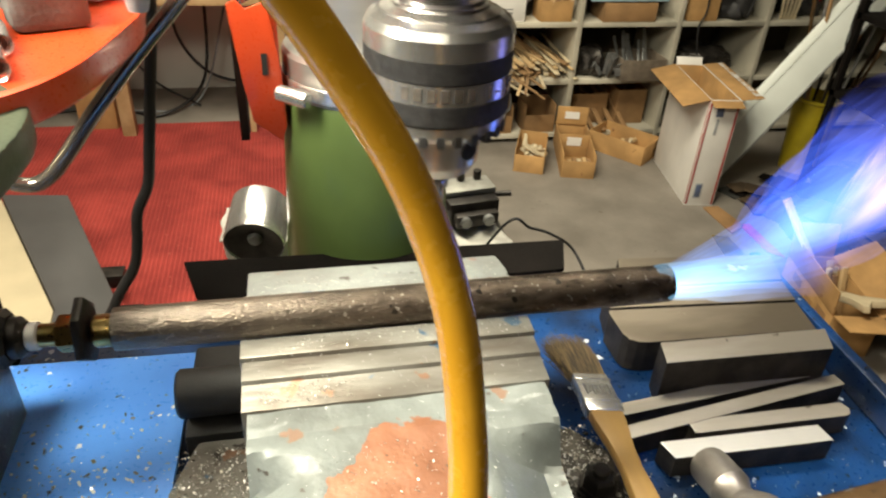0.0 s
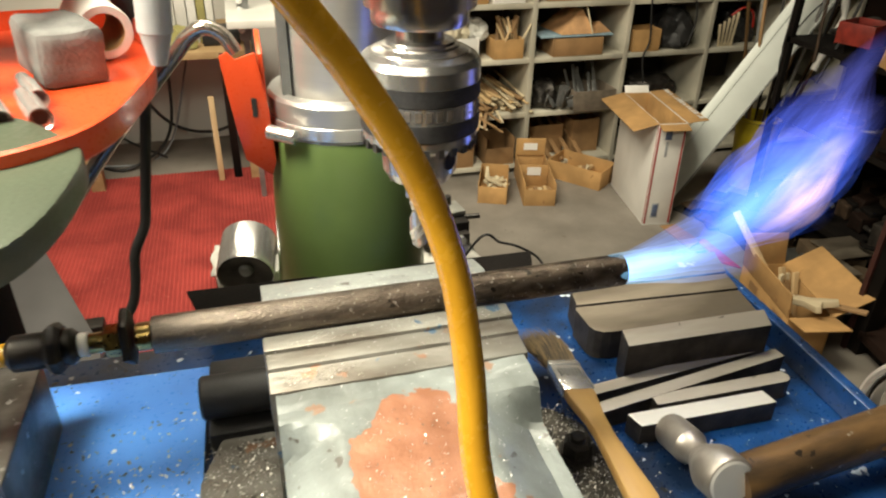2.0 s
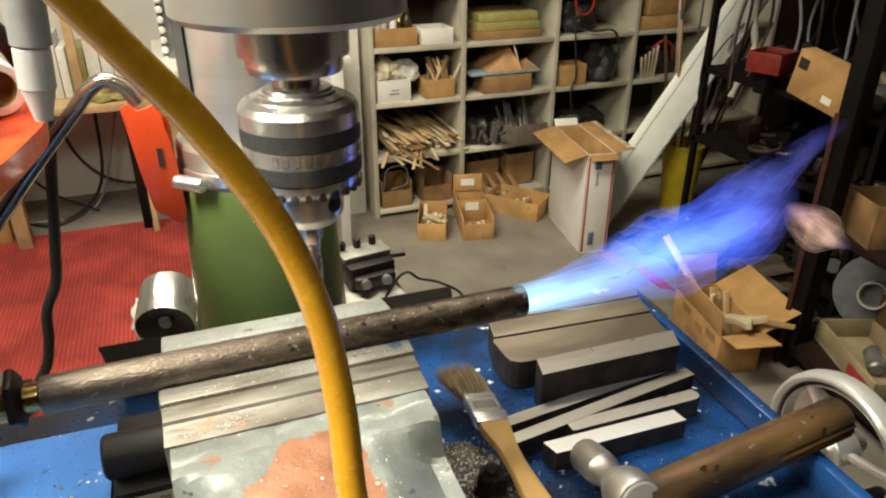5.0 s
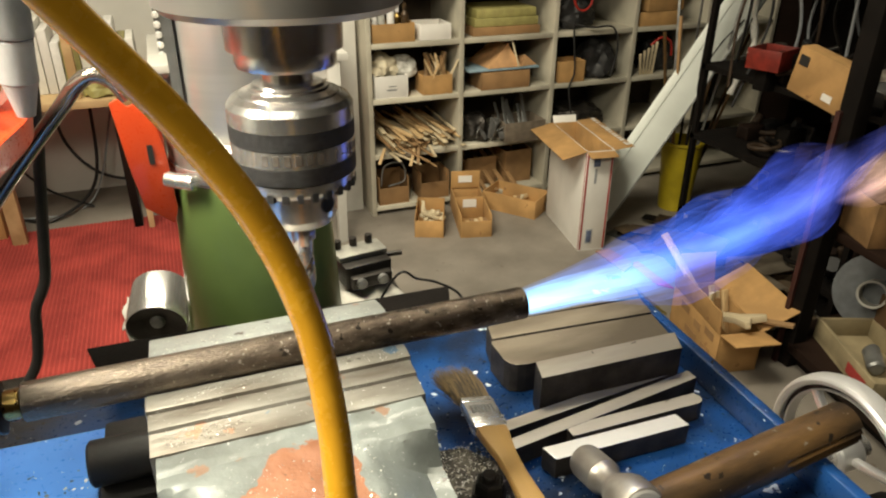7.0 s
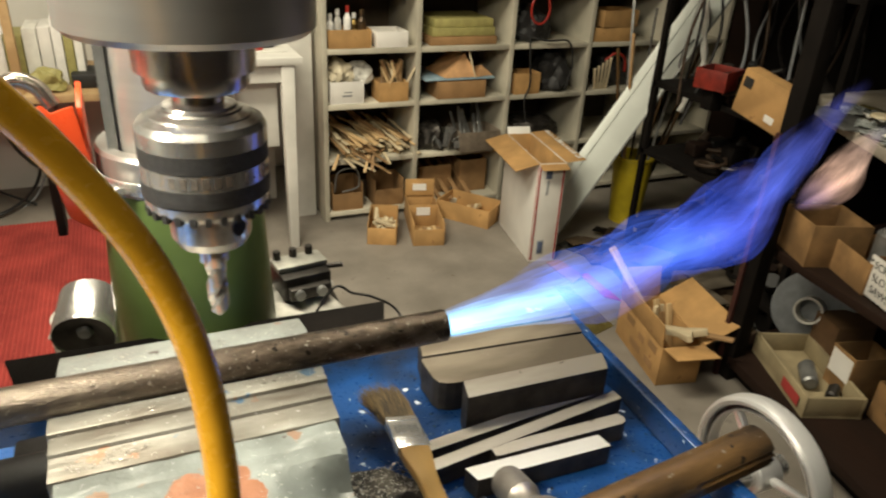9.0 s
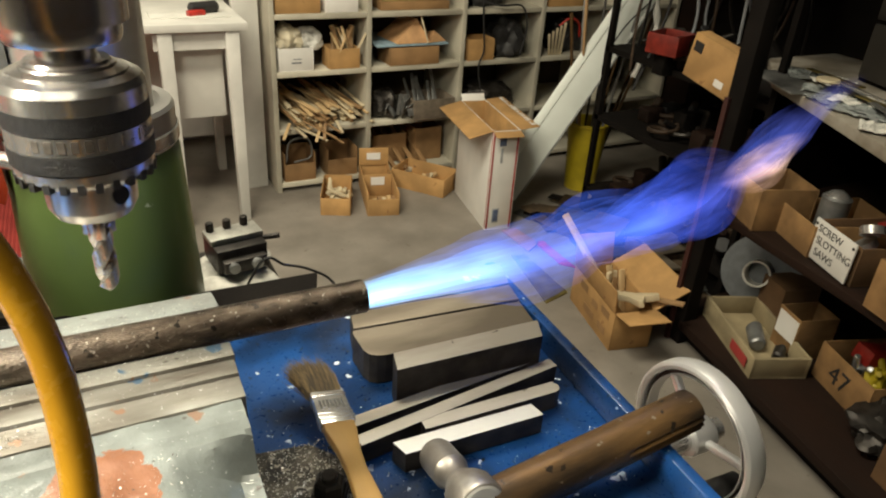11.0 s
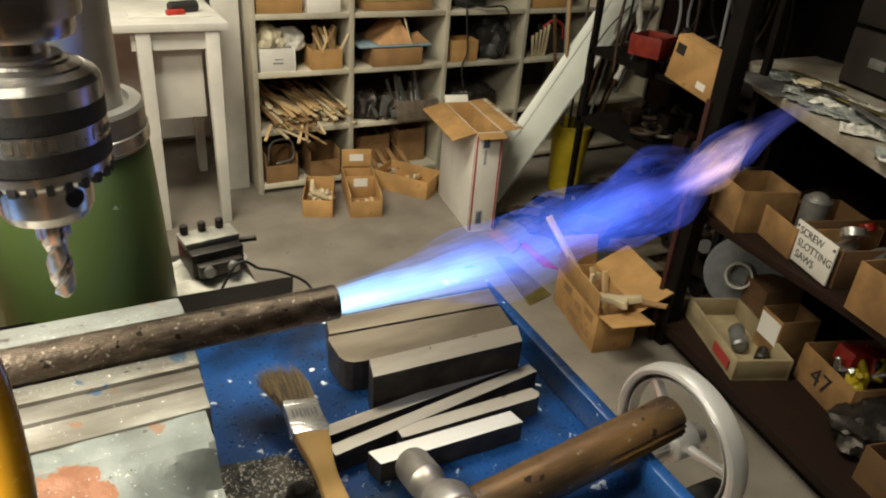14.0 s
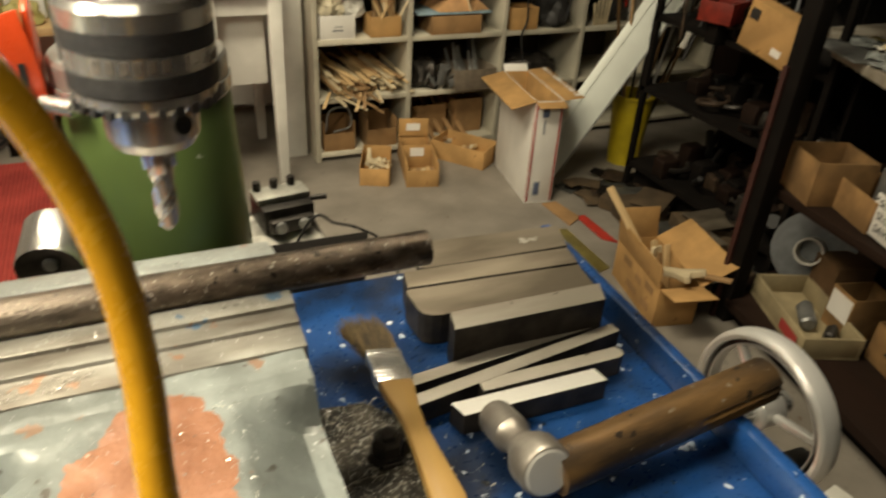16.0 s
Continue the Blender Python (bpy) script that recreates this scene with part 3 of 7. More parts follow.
# ---- burner in the vise ----
def burner():
    ob = thing("gas_burner", "steel pipe gas burner clamped in the vise", "burner")
    ax = (0.349, 0.958)
    prof = [(0.0098, 0.0), (0.0118, 0.0), (0.0121, 0.0006), (0.0121, 0.331), (0.0118, 0.3316), (0.0098, 0.3316), (0.0098, 0.02), (0.0, 0.02)]
    tube = bm_lathe(prof, 40, along((-0.0665, *ax), (0.27, *ax)), close=False)
    part("burner_tube", tube, PIPE_STEEL, ob, "scaled steel pipe, brighter at its inlet end")
    part("brass_bush", bm_rod((-0.077, *ax), (-0.0665, *ax), 0.0092, bevel=0.0012), BRASS, ob)
    plate = bm_prism([(-0.019, -0.004), (-0.012, 0.017), (0.004, 0.021), (0.018, 0.006), (0.014, -0.016), (0.0, -0.021)], 0, 0.005, "z", 0.0012)
    part("mounting_plate", plate, DARK_STEEL, ob, "dark bent steel plate", along((-0.084, *ax), (0, *ax)))
    part("brass_nut", bm_lathe([(0.0095, 0), (0.0105, 0.001), (0.0105, 0.009), (0.0095, 0.010)], 6, along((-0.095, *ax), (0, *ax))), BRASS, ob)
    part("brass_nipple", bm_rod((-0.105, *ax), (-0.094, *ax), 0.0065), BRASS, ob)
    part("tape_wrap", bm_rod((-0.1105, *ax), (-0.104, *ax), 0.0078, bevel=0.001), PTFE, ob, "white thread tape")
    part("valve_body", bm_rod((-0.150, *ax), (-0.1105, *ax), 0.0115, bevel=0.003), DARK_STEEL, ob)
    part("valve_collar", bm_rod((-0.128, *ax), (-0.118, *ax), 0.0165, bevel=0.003, steps=8), DARK_STEEL, ob)
    part("hose_barb", bm_rod((-0.172, *ax), (-0.150, *ax), 0.0075), AMBER, ob, "amber hose end")


burner()


def hose():
    pts = [(-0.172, 0.349, 0.958), (-0.195, 0.343, 0.952), (-0.235, 0.325, 0.946), (-0.33, 0.29, 0.99), (-0.40, 0.26, 1.12), (-0.34, 0.22, 1.31), (-0.16, 0.19, 1.365), (-0.07, 0.183, 1.315), (-0.026, 0.187, 1.262),
           (0.0039, 0.1942, 1.22), (0.0253, 0.1982, 1.19), (0.0465, 0.199, 1.16), (0.0691, 0.195, 1.12), (0.0819, 0.1852, 1.08), (0.0853, 0.1696, 1.04), (0.0842, 0.1482, 1.0), (0.0920, 0.112, 0.945), (0.105, 0.075, 0.87), (0.105, 0.045, 0.74),
           (0.07, 0.03, 0.45), (0.0, 0.0, 0.12), (-0.2, 0.1, 0.012), (-0.6, 0.2, 0.012)]
    ob = thing("gas_hose", "glossy amber rubber gas hose hanging before the vise", "hose")
    part("hose_body", bm_tube(pts, 0.0066, 20, 10), AMBER, ob)
    part("clip", bm_rod((-0.178, 0.3487, 0.9585), (-0.186, 0.3482, 0.959), 0.0078, bevel=0.0008), STEEL, ob, "steel hose clip")


hose()


# ---- on the machine table ----
PALE_IRON = mat("pale_worn_iron", (0.38, 0.37, 0.33), 0.5, 0.5, mix=0.35, scale=40)


def bar_between(a, b, width, top, bottom, bevel=0.0004):
    """A flat bar whose top centre line runs from a to b."""
    a, b = Vector((*a, 0)), Vector((*b, 0))
    n = (b - a).length
    turn = math.atan2(b.y - a.y, b.x - a.x)
    return bm_box((0, -width / 2, bottom), (n, width / 2, top), bevel, None, Matrix.Translation(a) @ Matrix.Rotation(turn, 4, "Z"))


def table_stock():
    z0 = 0.7985
    g = "steel bars on the table"
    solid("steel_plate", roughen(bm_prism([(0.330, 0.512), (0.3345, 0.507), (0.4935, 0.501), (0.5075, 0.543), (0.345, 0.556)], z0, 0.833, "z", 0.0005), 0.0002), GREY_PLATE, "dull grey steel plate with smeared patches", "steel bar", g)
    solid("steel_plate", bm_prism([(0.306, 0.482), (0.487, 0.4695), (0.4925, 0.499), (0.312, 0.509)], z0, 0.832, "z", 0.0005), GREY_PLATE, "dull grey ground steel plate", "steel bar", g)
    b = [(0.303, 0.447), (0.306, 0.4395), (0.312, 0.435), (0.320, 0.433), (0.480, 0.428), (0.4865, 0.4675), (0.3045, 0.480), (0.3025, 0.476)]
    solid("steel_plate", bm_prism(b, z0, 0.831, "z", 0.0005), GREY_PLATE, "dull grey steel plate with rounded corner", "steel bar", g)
    solid("steel_block", bm_prism([(0.313, 0.391), (0.461, 0.387), (0.471, 0.412), (0.319, 0.415)], z0, 0.846, "z", 0.0005), GROUND_BAR, "thick ground steel bar with dark sides", "steel bar", g)
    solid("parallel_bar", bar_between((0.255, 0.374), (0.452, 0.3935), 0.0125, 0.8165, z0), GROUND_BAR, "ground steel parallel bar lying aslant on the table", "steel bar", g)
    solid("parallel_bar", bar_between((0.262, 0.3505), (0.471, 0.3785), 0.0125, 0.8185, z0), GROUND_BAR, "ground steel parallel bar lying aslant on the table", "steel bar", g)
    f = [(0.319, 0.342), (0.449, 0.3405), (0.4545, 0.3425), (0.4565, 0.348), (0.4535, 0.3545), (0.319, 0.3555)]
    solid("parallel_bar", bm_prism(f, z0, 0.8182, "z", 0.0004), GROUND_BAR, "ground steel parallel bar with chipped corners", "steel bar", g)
    solid("parallel_bar", bm_prism([(0.2915, 0.3215), (0.421, 0.3185), (0.4185, 0.335), (0.287, 0.338)], z0, 0.819, "z", 0.0005), STEEL_SATIN, "bright ground steel parallel bar with dark sides", "steel bar", g)
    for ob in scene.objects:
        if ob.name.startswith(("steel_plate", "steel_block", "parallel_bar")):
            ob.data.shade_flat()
            # Side faces get a darker steel than tops and undersides.
            ob.data.materials.append(DARK_SIDES)
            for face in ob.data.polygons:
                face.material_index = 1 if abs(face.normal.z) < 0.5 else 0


DARK_SIDES = mat("dark_bar_sides", (0.060, 0.050, 0.042), 0.5, 0.4, dark=(0.022, 0.018, 0.015), scale=40, grain=400, bump=0.15)
STEEL_SATIN = mat("satin_steel", (0.84, 0.82, 0.78), 0.38, 0.6, mix=0.1, scale=20, grain=300, bump=0.0, uneven=0.3)
table_stock()


def chip_brush():
    ob = thing("paint_brush", "small chip brush with wooden handle and steel ferrule", "brush", pose(0.2475, 0.372, 0.838, -4, 6, -5))
    rng = random.Random(4)
    hair = bmesh.new()
    for i in range(700):
        u, v = rng.uniform(-1, 1), rng.uniform(-1, 1)
        x, z = 0.0125 * u, 0.0038 * v
        n = rng.uniform(0.040, 0.062) * (1 - 0.12 * abs(u))
        tip = Vector((x * 1.35 - 0.010 + rng.gauss(0, 0.0026), 0.020 + n, z * 1.5 + rng.gauss(0, 0.002)))
        base = Vector((x, 0.018, z))
        side = Vector((0.00042, 0, 0.0002))
        mid = base.lerp(tip, 0.5) + Vector((rng.gauss(0, 0.0008), 0, 0.001))
        a = [hair.verts.new(p) for p in (base - side, base + side, mid + side, mid - side, tip)]
        hair.faces.new((a[0], a[1], a[2], a[3]))
        hair.faces.new((a[3], a[2], a[4]))
    core = bm_box((-0.0118, 0.015, -0.0035), (0.0118, 0.048, 0.0035), 0.002, hair)
    part("bristles", core, BRISTLE, ob, "worn natural bristles")
    fer = bm_box((-0.0142, -0.021, -0.0052), (0.0142, 0.022, 0.0052), 0.002)
    f = part("ferrule", fer, STEEL, ob, "shiny dented steel ferrule")
    for y in (-0.015, -0.010, 0.014):
        part("crimp", bm_box((-0.0146, y, -0.0056), (0.0146, y + 0.0016, 0.0056), 0.0006), STEEL, f)
    for i in range(7):
        part("stamp", bm_box((-0.010 + 0.003 * i, -0.003 + 0.002 * (i % 2), 0.0050), (-0.0085 + 0.003 * i, 0.008, 0.0056)), GREY_METAL, f)
    out = [(-0.0130, -0.019), (0.0130, -0.019), (0.0125, -0.030), (0.0085, -0.055), (0.0075, -0.075), (0.0095, -0.110), (0.0115, -0.140), (0.0085, -0.165), (0.0, -0.172),
           (-0.0085, -0.165), (-0.0115, -0.140), (-0.0095, -0.110), (-0.0075, -0.075), (-0.0085, -0.055), (-0.0125, -0.030)]
    part("handle", bm_prism(out, -0.0045, 0.0045, "z", 0.0022), HANDLE_WOOD, ob, "pale varnished wooden handle")


chip_brush()


def hammer():
    ob = thing("ball_hammer", "worn steel hammer head lying on the table", "hammer", along((0.3155, 0.318, 0.8145), (0.3120, 0.236, 0.838)) @ Matrix.Scale(1.24, 4))
    head = bm_lathe([(0.0090, 0.0), (0.0112, 0.0015), (0.0118, 0.004), (0.0118, 0.026), (0.0105, 0.028), (0.0088, 0.032), (0.0088, 0.038), (0.0115, 0.043), (0.0150, 0.050),
                     (0.0160, 0.053), (0.0160, 0.066), (0.0150, 0.0685), (0.0142, 0.0690)], 36)
    part("head", head, WORN_STEEL, ob)
    part("struck_face", bm_lathe([(0.0142, 0.0689), (0.0125, 0.0698), (0.004, 0.0702)], 36), STEEL_SATIN, ob)


WORN_STEEL = mat("worn_forged_steel", (0.46, 0.43, 0.39), 0.42, 0.8, dark=(0.30, 0.27, 0.24), scale=45, grain=350, bump=0.06, uneven=0.4)
hammer()


def round_bar():
    ob = thing("keyed_shaft", "rusty brown round steel shaft with keyway at its end", "shaft", along((0.322, 0.243, 0.829), (0.520, 0.2545, 0.8425)))
    bm = bmesh.new()
    n, steps = 0.200, 40
    rings = []
    for i in range(28):
        z = n * i / 27
        ring = []
        for k in range(steps):
            a = 2 * math.pi * k / steps
            r = 0.0178
            if z > n - 0.075 and k in (18, 20, 22):
                r -= 0.0022
            r += 0.0003 * noise.noise(Vector((math.cos(a) * 3, math.sin(a) * 3, z * 40)))
            ring.append(bm.verts.new((r * math.cos(a), r * math.sin(a), z)))
        rings.append(ring)
    for a, b in zip(rings, rings[1:]):
        for k in range(steps):
            bm.faces.new((a[k], a[(k + 1) % steps], b[(k + 1) % steps], b[k]))
    bm.faces.new(rings[0])
    bm.faces.new(rings[-1])
    part("shaft", bm, RUST, ob)
    part("end_face", bm_lathe([(0.0110, n), (0.0118, n + 0.0004), (0.0030, n + 0.0006)], 32), PALE_IRON, ob, "scraped bright end face")


round_bar()


def swarf_mix():
    """Chips from black oxide to bright metal, each with a shade of its own."""
    m = mat("mixed_metal_chips", (0.6, 0.58, 0.54), 0.4, 0.5, bump=0.0)
    nt = m.node_tree
    geo = nt.nodes.new("ShaderNodeNewGeometry")
    ramp = nt.nodes.new("ShaderNodeValToRGB")
    ramp.color_ramp.elements.new(0.6)
    for e, p, c in zip(ramp.color_ramp.elements, (0.0, 0.4, 0.9), ((0.04, 0.036, 0.03, 1), (0.32, 0.29, 0.24, 1), (0.85, 0.84, 0.80, 1))):
        e.position, e.color = p, c
    nt.links.new(geo.outputs["Random Per Island"], ramp.inputs[0])
    nt.links.new(ramp.outputs[0], nt.nodes["Principled BSDF"].inputs["Base Color"])
    return m


def swarf():
    """Loose metal chips on vise, flange, sheet and table."""
    rng = random.Random(9)
    bm = bmesh.new()

    def chip(x, y, z, s):
        m = Matrix.Translation((x, y, z + s * 0.15)) @ Euler([rng.uniform(-0.6, 0.6), rng.uniform(-0.6, 0.6), rng.uniform(0, 6.3)]).to_matrix().to_4x4()
        w = s * rng.uniform(0.3, 0.8)
        v = [bm.verts.new(m @ Vector(p)) for p in ((-s, -w, 0), (s, -w, 0), (s, w, 0.5 * w), (-s, w, 0.5 * w))]
        bm.faces.new(v)

    for i in range(2600):
        chip(rng.uniform(-0.33, -0.055), rng.triangular(0.2, 0.44, 0.22), 0.8352, rng.choice((0.0004, 0.0006, 0.0009, 0.0015)))
    for i in range(2600):
        chip(rng.uniform(0.17, 0.24), rng.uniform(0.2, 0.36), 0.8228, rng.choice((0.0003, 0.0005, 0.0008)))
    for i in range(1800):
        chip(rng.uniform(-0.052, -0.002), rng.uniform(0.2, 0.36), 0.8428, rng.choice((0.0003, 0.0005, 0.0009)))
    for i in range(700):
        chip(rng.uniform(0.2, 0.47), rng.triangular(0.21, 0.5, 0.3), 0.7975, rng.choice((0.0003, 0.0004, 0.0007)))
    for i in range(330):
        chip(rng.uniform(0.01, 0.16), rng.uniform(0.3225, 0.336), 0.9535, rng.choice((0.0002, 0.0004)))
        chip(rng.uniform(0.01, 0.16), rng.uniform(0.3775, 0.395), 0.951, rng.choice((0.0002, 0.0004)))
    for i in range(420):
        chip(rng.uniform(0.045, 0.125), rng.uniform(0.19, 0.262), 0.9415, rng.choice((0.0002, 0.0003, 0.0006)))
    for i in range(160):
        chip(rng.uniform(0.01, 0.06), rng.uniform(0.290, 0.304), 0.9470, rng.choice((0.0003, 0.0005)))
    solid("swarf", bm, swarf_mix(), "loose bright metal chips strewn over vise and table", "swarf", kind="stuff")


swarf()


WORN_DARK = mat("worn_dark_steel", (0.26, 0.24, 0.215), 0.34, 0.8, dark=(0.10, 0.088, 0.075), scale=26, grain=400, bump=0.15, speck=((0.45, 0.43, 0.40), 0.66, 120))


def blue_sheet():
    out = [(-0.40, 0.19), (-0.058, 0.19), (-0.0495, 0.47), (-0.40, 0.48)]
    solid("blue_sheet", bm_prism(out, 0.8315, 0.835, "z", 0.001), BLUE_SHEET, "blue painted metal sheet covered with chips", "metal sheet")
    solid("support_block", bm_box((-0.34, 0.25, 0.797), (-0.10, 0.44, 0.8312), 0.003), DARK_STEEL, "dark steel block under the blue sheet", "steel block")
    block = thing("vee_block", "worn dark steel block with a stepped top standing on the sheet", "steel block")
    part("body", bm_prism([(0.300, 0.8355), (0.420, 0.8355), (0.420, 0.900), (0.300, 0.900)], -0.196, -0.158, "x", 0.002), WORN_DARK, block)
    part("low_step", bm_prism([(0.285, 0.8355), (0.420, 0.8355), (0.420, 0.885), (0.285, 0.885)], -0.240, -0.199, "x", 0.002), WORN_DARK, block)
    part("base_slab", bm_prism([(0.30, 0.8355), (0.41, 0.8355), (0.41, 0.86), (0.30, 0.86)], -0.201, -0.194, "x"), DARK_STEEL, block)
    solid("screw_piece", bm_rod((-0.205, 0.222, 0.8425), (-0.175, 0.232, 0.8425), 0.007, bevel=0.001), STEEL, "bright short steel rod lying on the blue sheet", "steel rod")
    solid("screw_piece", bm_rod((-0.225, 0.235, 0.841), (-0.195, 0.25, 0.841), 0.005, bevel=0.001), STEEL, "bright short steel rod lying on the blue sheet", "steel rod")


blue_sheet()


def rubber_flap():
    bm = bm_prism([(-0.076, 0.625), (-0.058, 0.56), (0.294, 0.565), (0.312, 0.618)], 0.8155, 0.8195, "z", 0.001)
    ob = thing("way_cover", "black rubber way cover behind the vise", "way cover")
    part("sheet", bm, BLACK_STEEL, ob)
    part("fold", bm_prism([(0.566, 0.8150), (0.566, 0.79), (0.572, 0.79), (0.572, 0.8150)], -0.055, 0.292, "x"), BLACK_RUBBER, ob)
    part("post", bm_box((0.0, 0.57, 0.745), (0.2, 0.60, 0.8155)), BLACK_STEEL, ob)


rubber_flap()


# ---- behind and beside the column ----
def tool_post():
    ob = thing("tool_holder_block", "dark steel tool post block with clamp screws", "tool post", pose(0.262, 0.838, 0.728, 0, 0, 8))
    part("body", bm_box((-0.035, -0.03, 0.0), (0.035, 0.03, 0.034), 0.002), DARK_STEEL, ob)
    part("top_plate", bm_box((-0.037, -0.012, 0.034), (0.037, 0.026, 0.043), 0.002), PALE_IRON, ob, "pale steel clamp plate")
    part("dovetail", bm_box((-0.03, -0.043, 0.004), (0.03, -0.03, 0.022), 0.002), DARK_STEEL, ob)
    for x in (-0.028, -0.004, 0.02):
        part("clamp_screw", bm_rod((x, 0.018, 0.043), (x, 0.018, 0.056), 0.0055, bevel=0.001), DARK_STEEL, ob)
    for x in (-0.018, 0.014):
        part("lug", bm_rod((x, -0.030, 0.014), (x, -0.050, 0.014), 0.0075, bevel=0.001), GREY_METAL, ob)
    part("lever", bm_rod((0.037, 0.0, 0.026), (0.060, -0.012, 0.030), 0.004), DARK_STEEL, ob)


tool_post()


def rag(x0, x1, y0, y1, seed):
    bm = bmesh.new()
    nx, ny = 26, 22
    grid = [[bm.verts.new((x0 + (x1 - x0) * i / nx, y0 + (y1 - y0) * j / ny, 0)) for i in range(nx + 1)] for j in range(ny + 1)]
    for j, row in enumerate(grid):
        for i, v in enumerate(row):
            e = min(i, nx - i, 6) * min(j, ny - j, 6) / 36
            p = v.co.copy()
            v.co.z = 0.7195 + 0.016 * e * abs(noise.noise(p * 24 + Vector((seed, 0, 0)))) + 0.003 * abs(noise.noise(p * 60))
            v.co.x += 0.016 * noise.noise(Vector((p.y * 24, 3, seed)))
            v.co.y += 0.014 * noise.noise(Vector((p.x * 24, 7, seed)))
    for j in range(ny):
        for i in range(nx):
            bm.faces.new((grid[j][i], grid[j][i + 1], grid[j + 1][i + 1], grid[j + 1][i]))
    ob = solid("shop_rag", bm, RAG, "crumpled grey-white cloth lying on the machine base", "cloth", "rags on the base")
    ob.modifiers.new("thickness", "SOLIDIFY").thickness = 0.002


RAG = mat("dirty_cloth", (0.50, 0.48, 0.43), 0.9, mix=0.4, scale=30, grain=400, bump=0.4)
rag(0.195, 0.305, 0.72, 0.87, 1.0)
rag(-0.062, 0.02, 0.81, 0.895, 4.0)


def cup():
    ob = thing("steel_cup", "shiny steel cylinder with dark open end", "steel cylinder", along((-0.018, 0.752, 0.7535), (-0.007, 0.822, 0.772)) @ Matrix.Scale(0.92, 4))
    part("shell", bm_lathe([(0.0365, 0.004), (0.0380, 0.0), (0.0395, 0.004), (0.0395, 0.070), (0.036, 0.074), (0.01, 0.0745)], 40, close=False), STEEL, ob)
    part("dark_bore", bm_lathe([(0.0372, 0.003), (0.026, 0.006), (0.012, 0.012), (0.0, 0.012)], 40, close=False), DARK_STEEL, ob)
    part("centre", bm_lathe([(0.010, 0.0115), (0.008, 0.006), (0.004, 0.005)], 20), GREY_METAL, ob)
    part("cradle", bm_box((-0.045, -0.01, 0.012), (0.045, 0.03, 0.05), 0.006, None, Matrix.Translation((0, -0.036, 0))), PAPER, ob, "dirty white block under it")


cup()


def chip_guard():
    """Orange-red moulded guard on its bent chrome arm."""
    ob = thing("chip_guard", "orange-red plastic guard hanging on bent chrome tube", "guard")
    out = [(-0.012, 1.056), (-0.004, 1.060), (0.003, 1.052), (0.014, 1.056), (0.022, 1.058), (0.030, 1.0), (0.032, 0.945), (0.027, 0.930), (0.002, 0.950), (-0.004, 0.985)]
    p = part("front_panel", bm_prism(out, 0.652, 0.656, "y", 0.001), RED_PLASTIC, ob)
    part("side_panel", bm_prism([(0.656, 1.056), (0.70, 1.070), (0.70, 0.945), (0.656, 0.935)], 0.024, 0.029, "x", 0.001), RED_PLASTIC, ob)
    part("slot", bm_box((0.0135, 0.6505, 0.995), (0.0185, 0.6525, 1.014)), BLACK_INK, p)
    part("dark_back", bm_prism([(0.668, 1.05), (0.69, 1.05), (0.69, 0.925), (0.668, 0.925)], -0.012, -0.004, "x"), DARK_WOOD, ob)
    arm = [(0.004, 0.672, 1.055), (-0.006, 0.672, 1.072), (-0.022, 0.673, 1.079), (-0.038, 0.676, 1.070), (-0.055, 0.678, 1.050), (-0.10, 0.68, 1.0), (-0.14, 0.68, 0.953), (-0.175, 0.68, 0.908),
           (-0.195, 0.678, 0.888), (-0.215, 0.676, 0.884), (-0.24, 0.674, 0.90), (-0.30, 0.67, 0.96)]
    part("chrome_arm", bm_tube(arm, 0.0075, 16, 8), CHROME, ob, "bent chrome tube")


chip_guard()


def power_cord():
    pts = [(-0.06, 0.70, 1.45), (-0.07, 0.74, 1.2), (-0.091, 0.77, 1.031), (-0.104, 0.77, 0.95), (-0.118, 0.77, 0.87), (-0.126, 0.77, 0.83), (-0.143, 0.77, 0.795), (-0.150, 0.77, 0.755), (-0.160, 0.77, 0.72), (-0.19, 0.77, 0.67), (-0.24, 0.78, 0.55), (-0.28, 0.82, 0.2), (-0.30, 0.95, 0.018), (-0.55, 1.2, 0.0145)]
    solid("power_cord", bm_tube(pts, 0.0062, 12, 8), BLACK_RUBBER, "thick black power cord hanging beside the machine", "cord")


power_cord()


def thin_wire():
    pts = [(0.225, 0.7, 0.722), (0.255, 0.64, 0.832), (0.281, 0.64, 0.823), (0.308, 0.64, 0.812), (0.337, 0.64, 0.788), (0.343, 0.6, 0.76), (0.327, 0.58, 0.7)]
    solid("thin_wire", bm_tube(pts, 0.0016, 8, 8), BLACK_RUBBER, "thin black wire arching behind the way cover", "wire")


thin_wire()


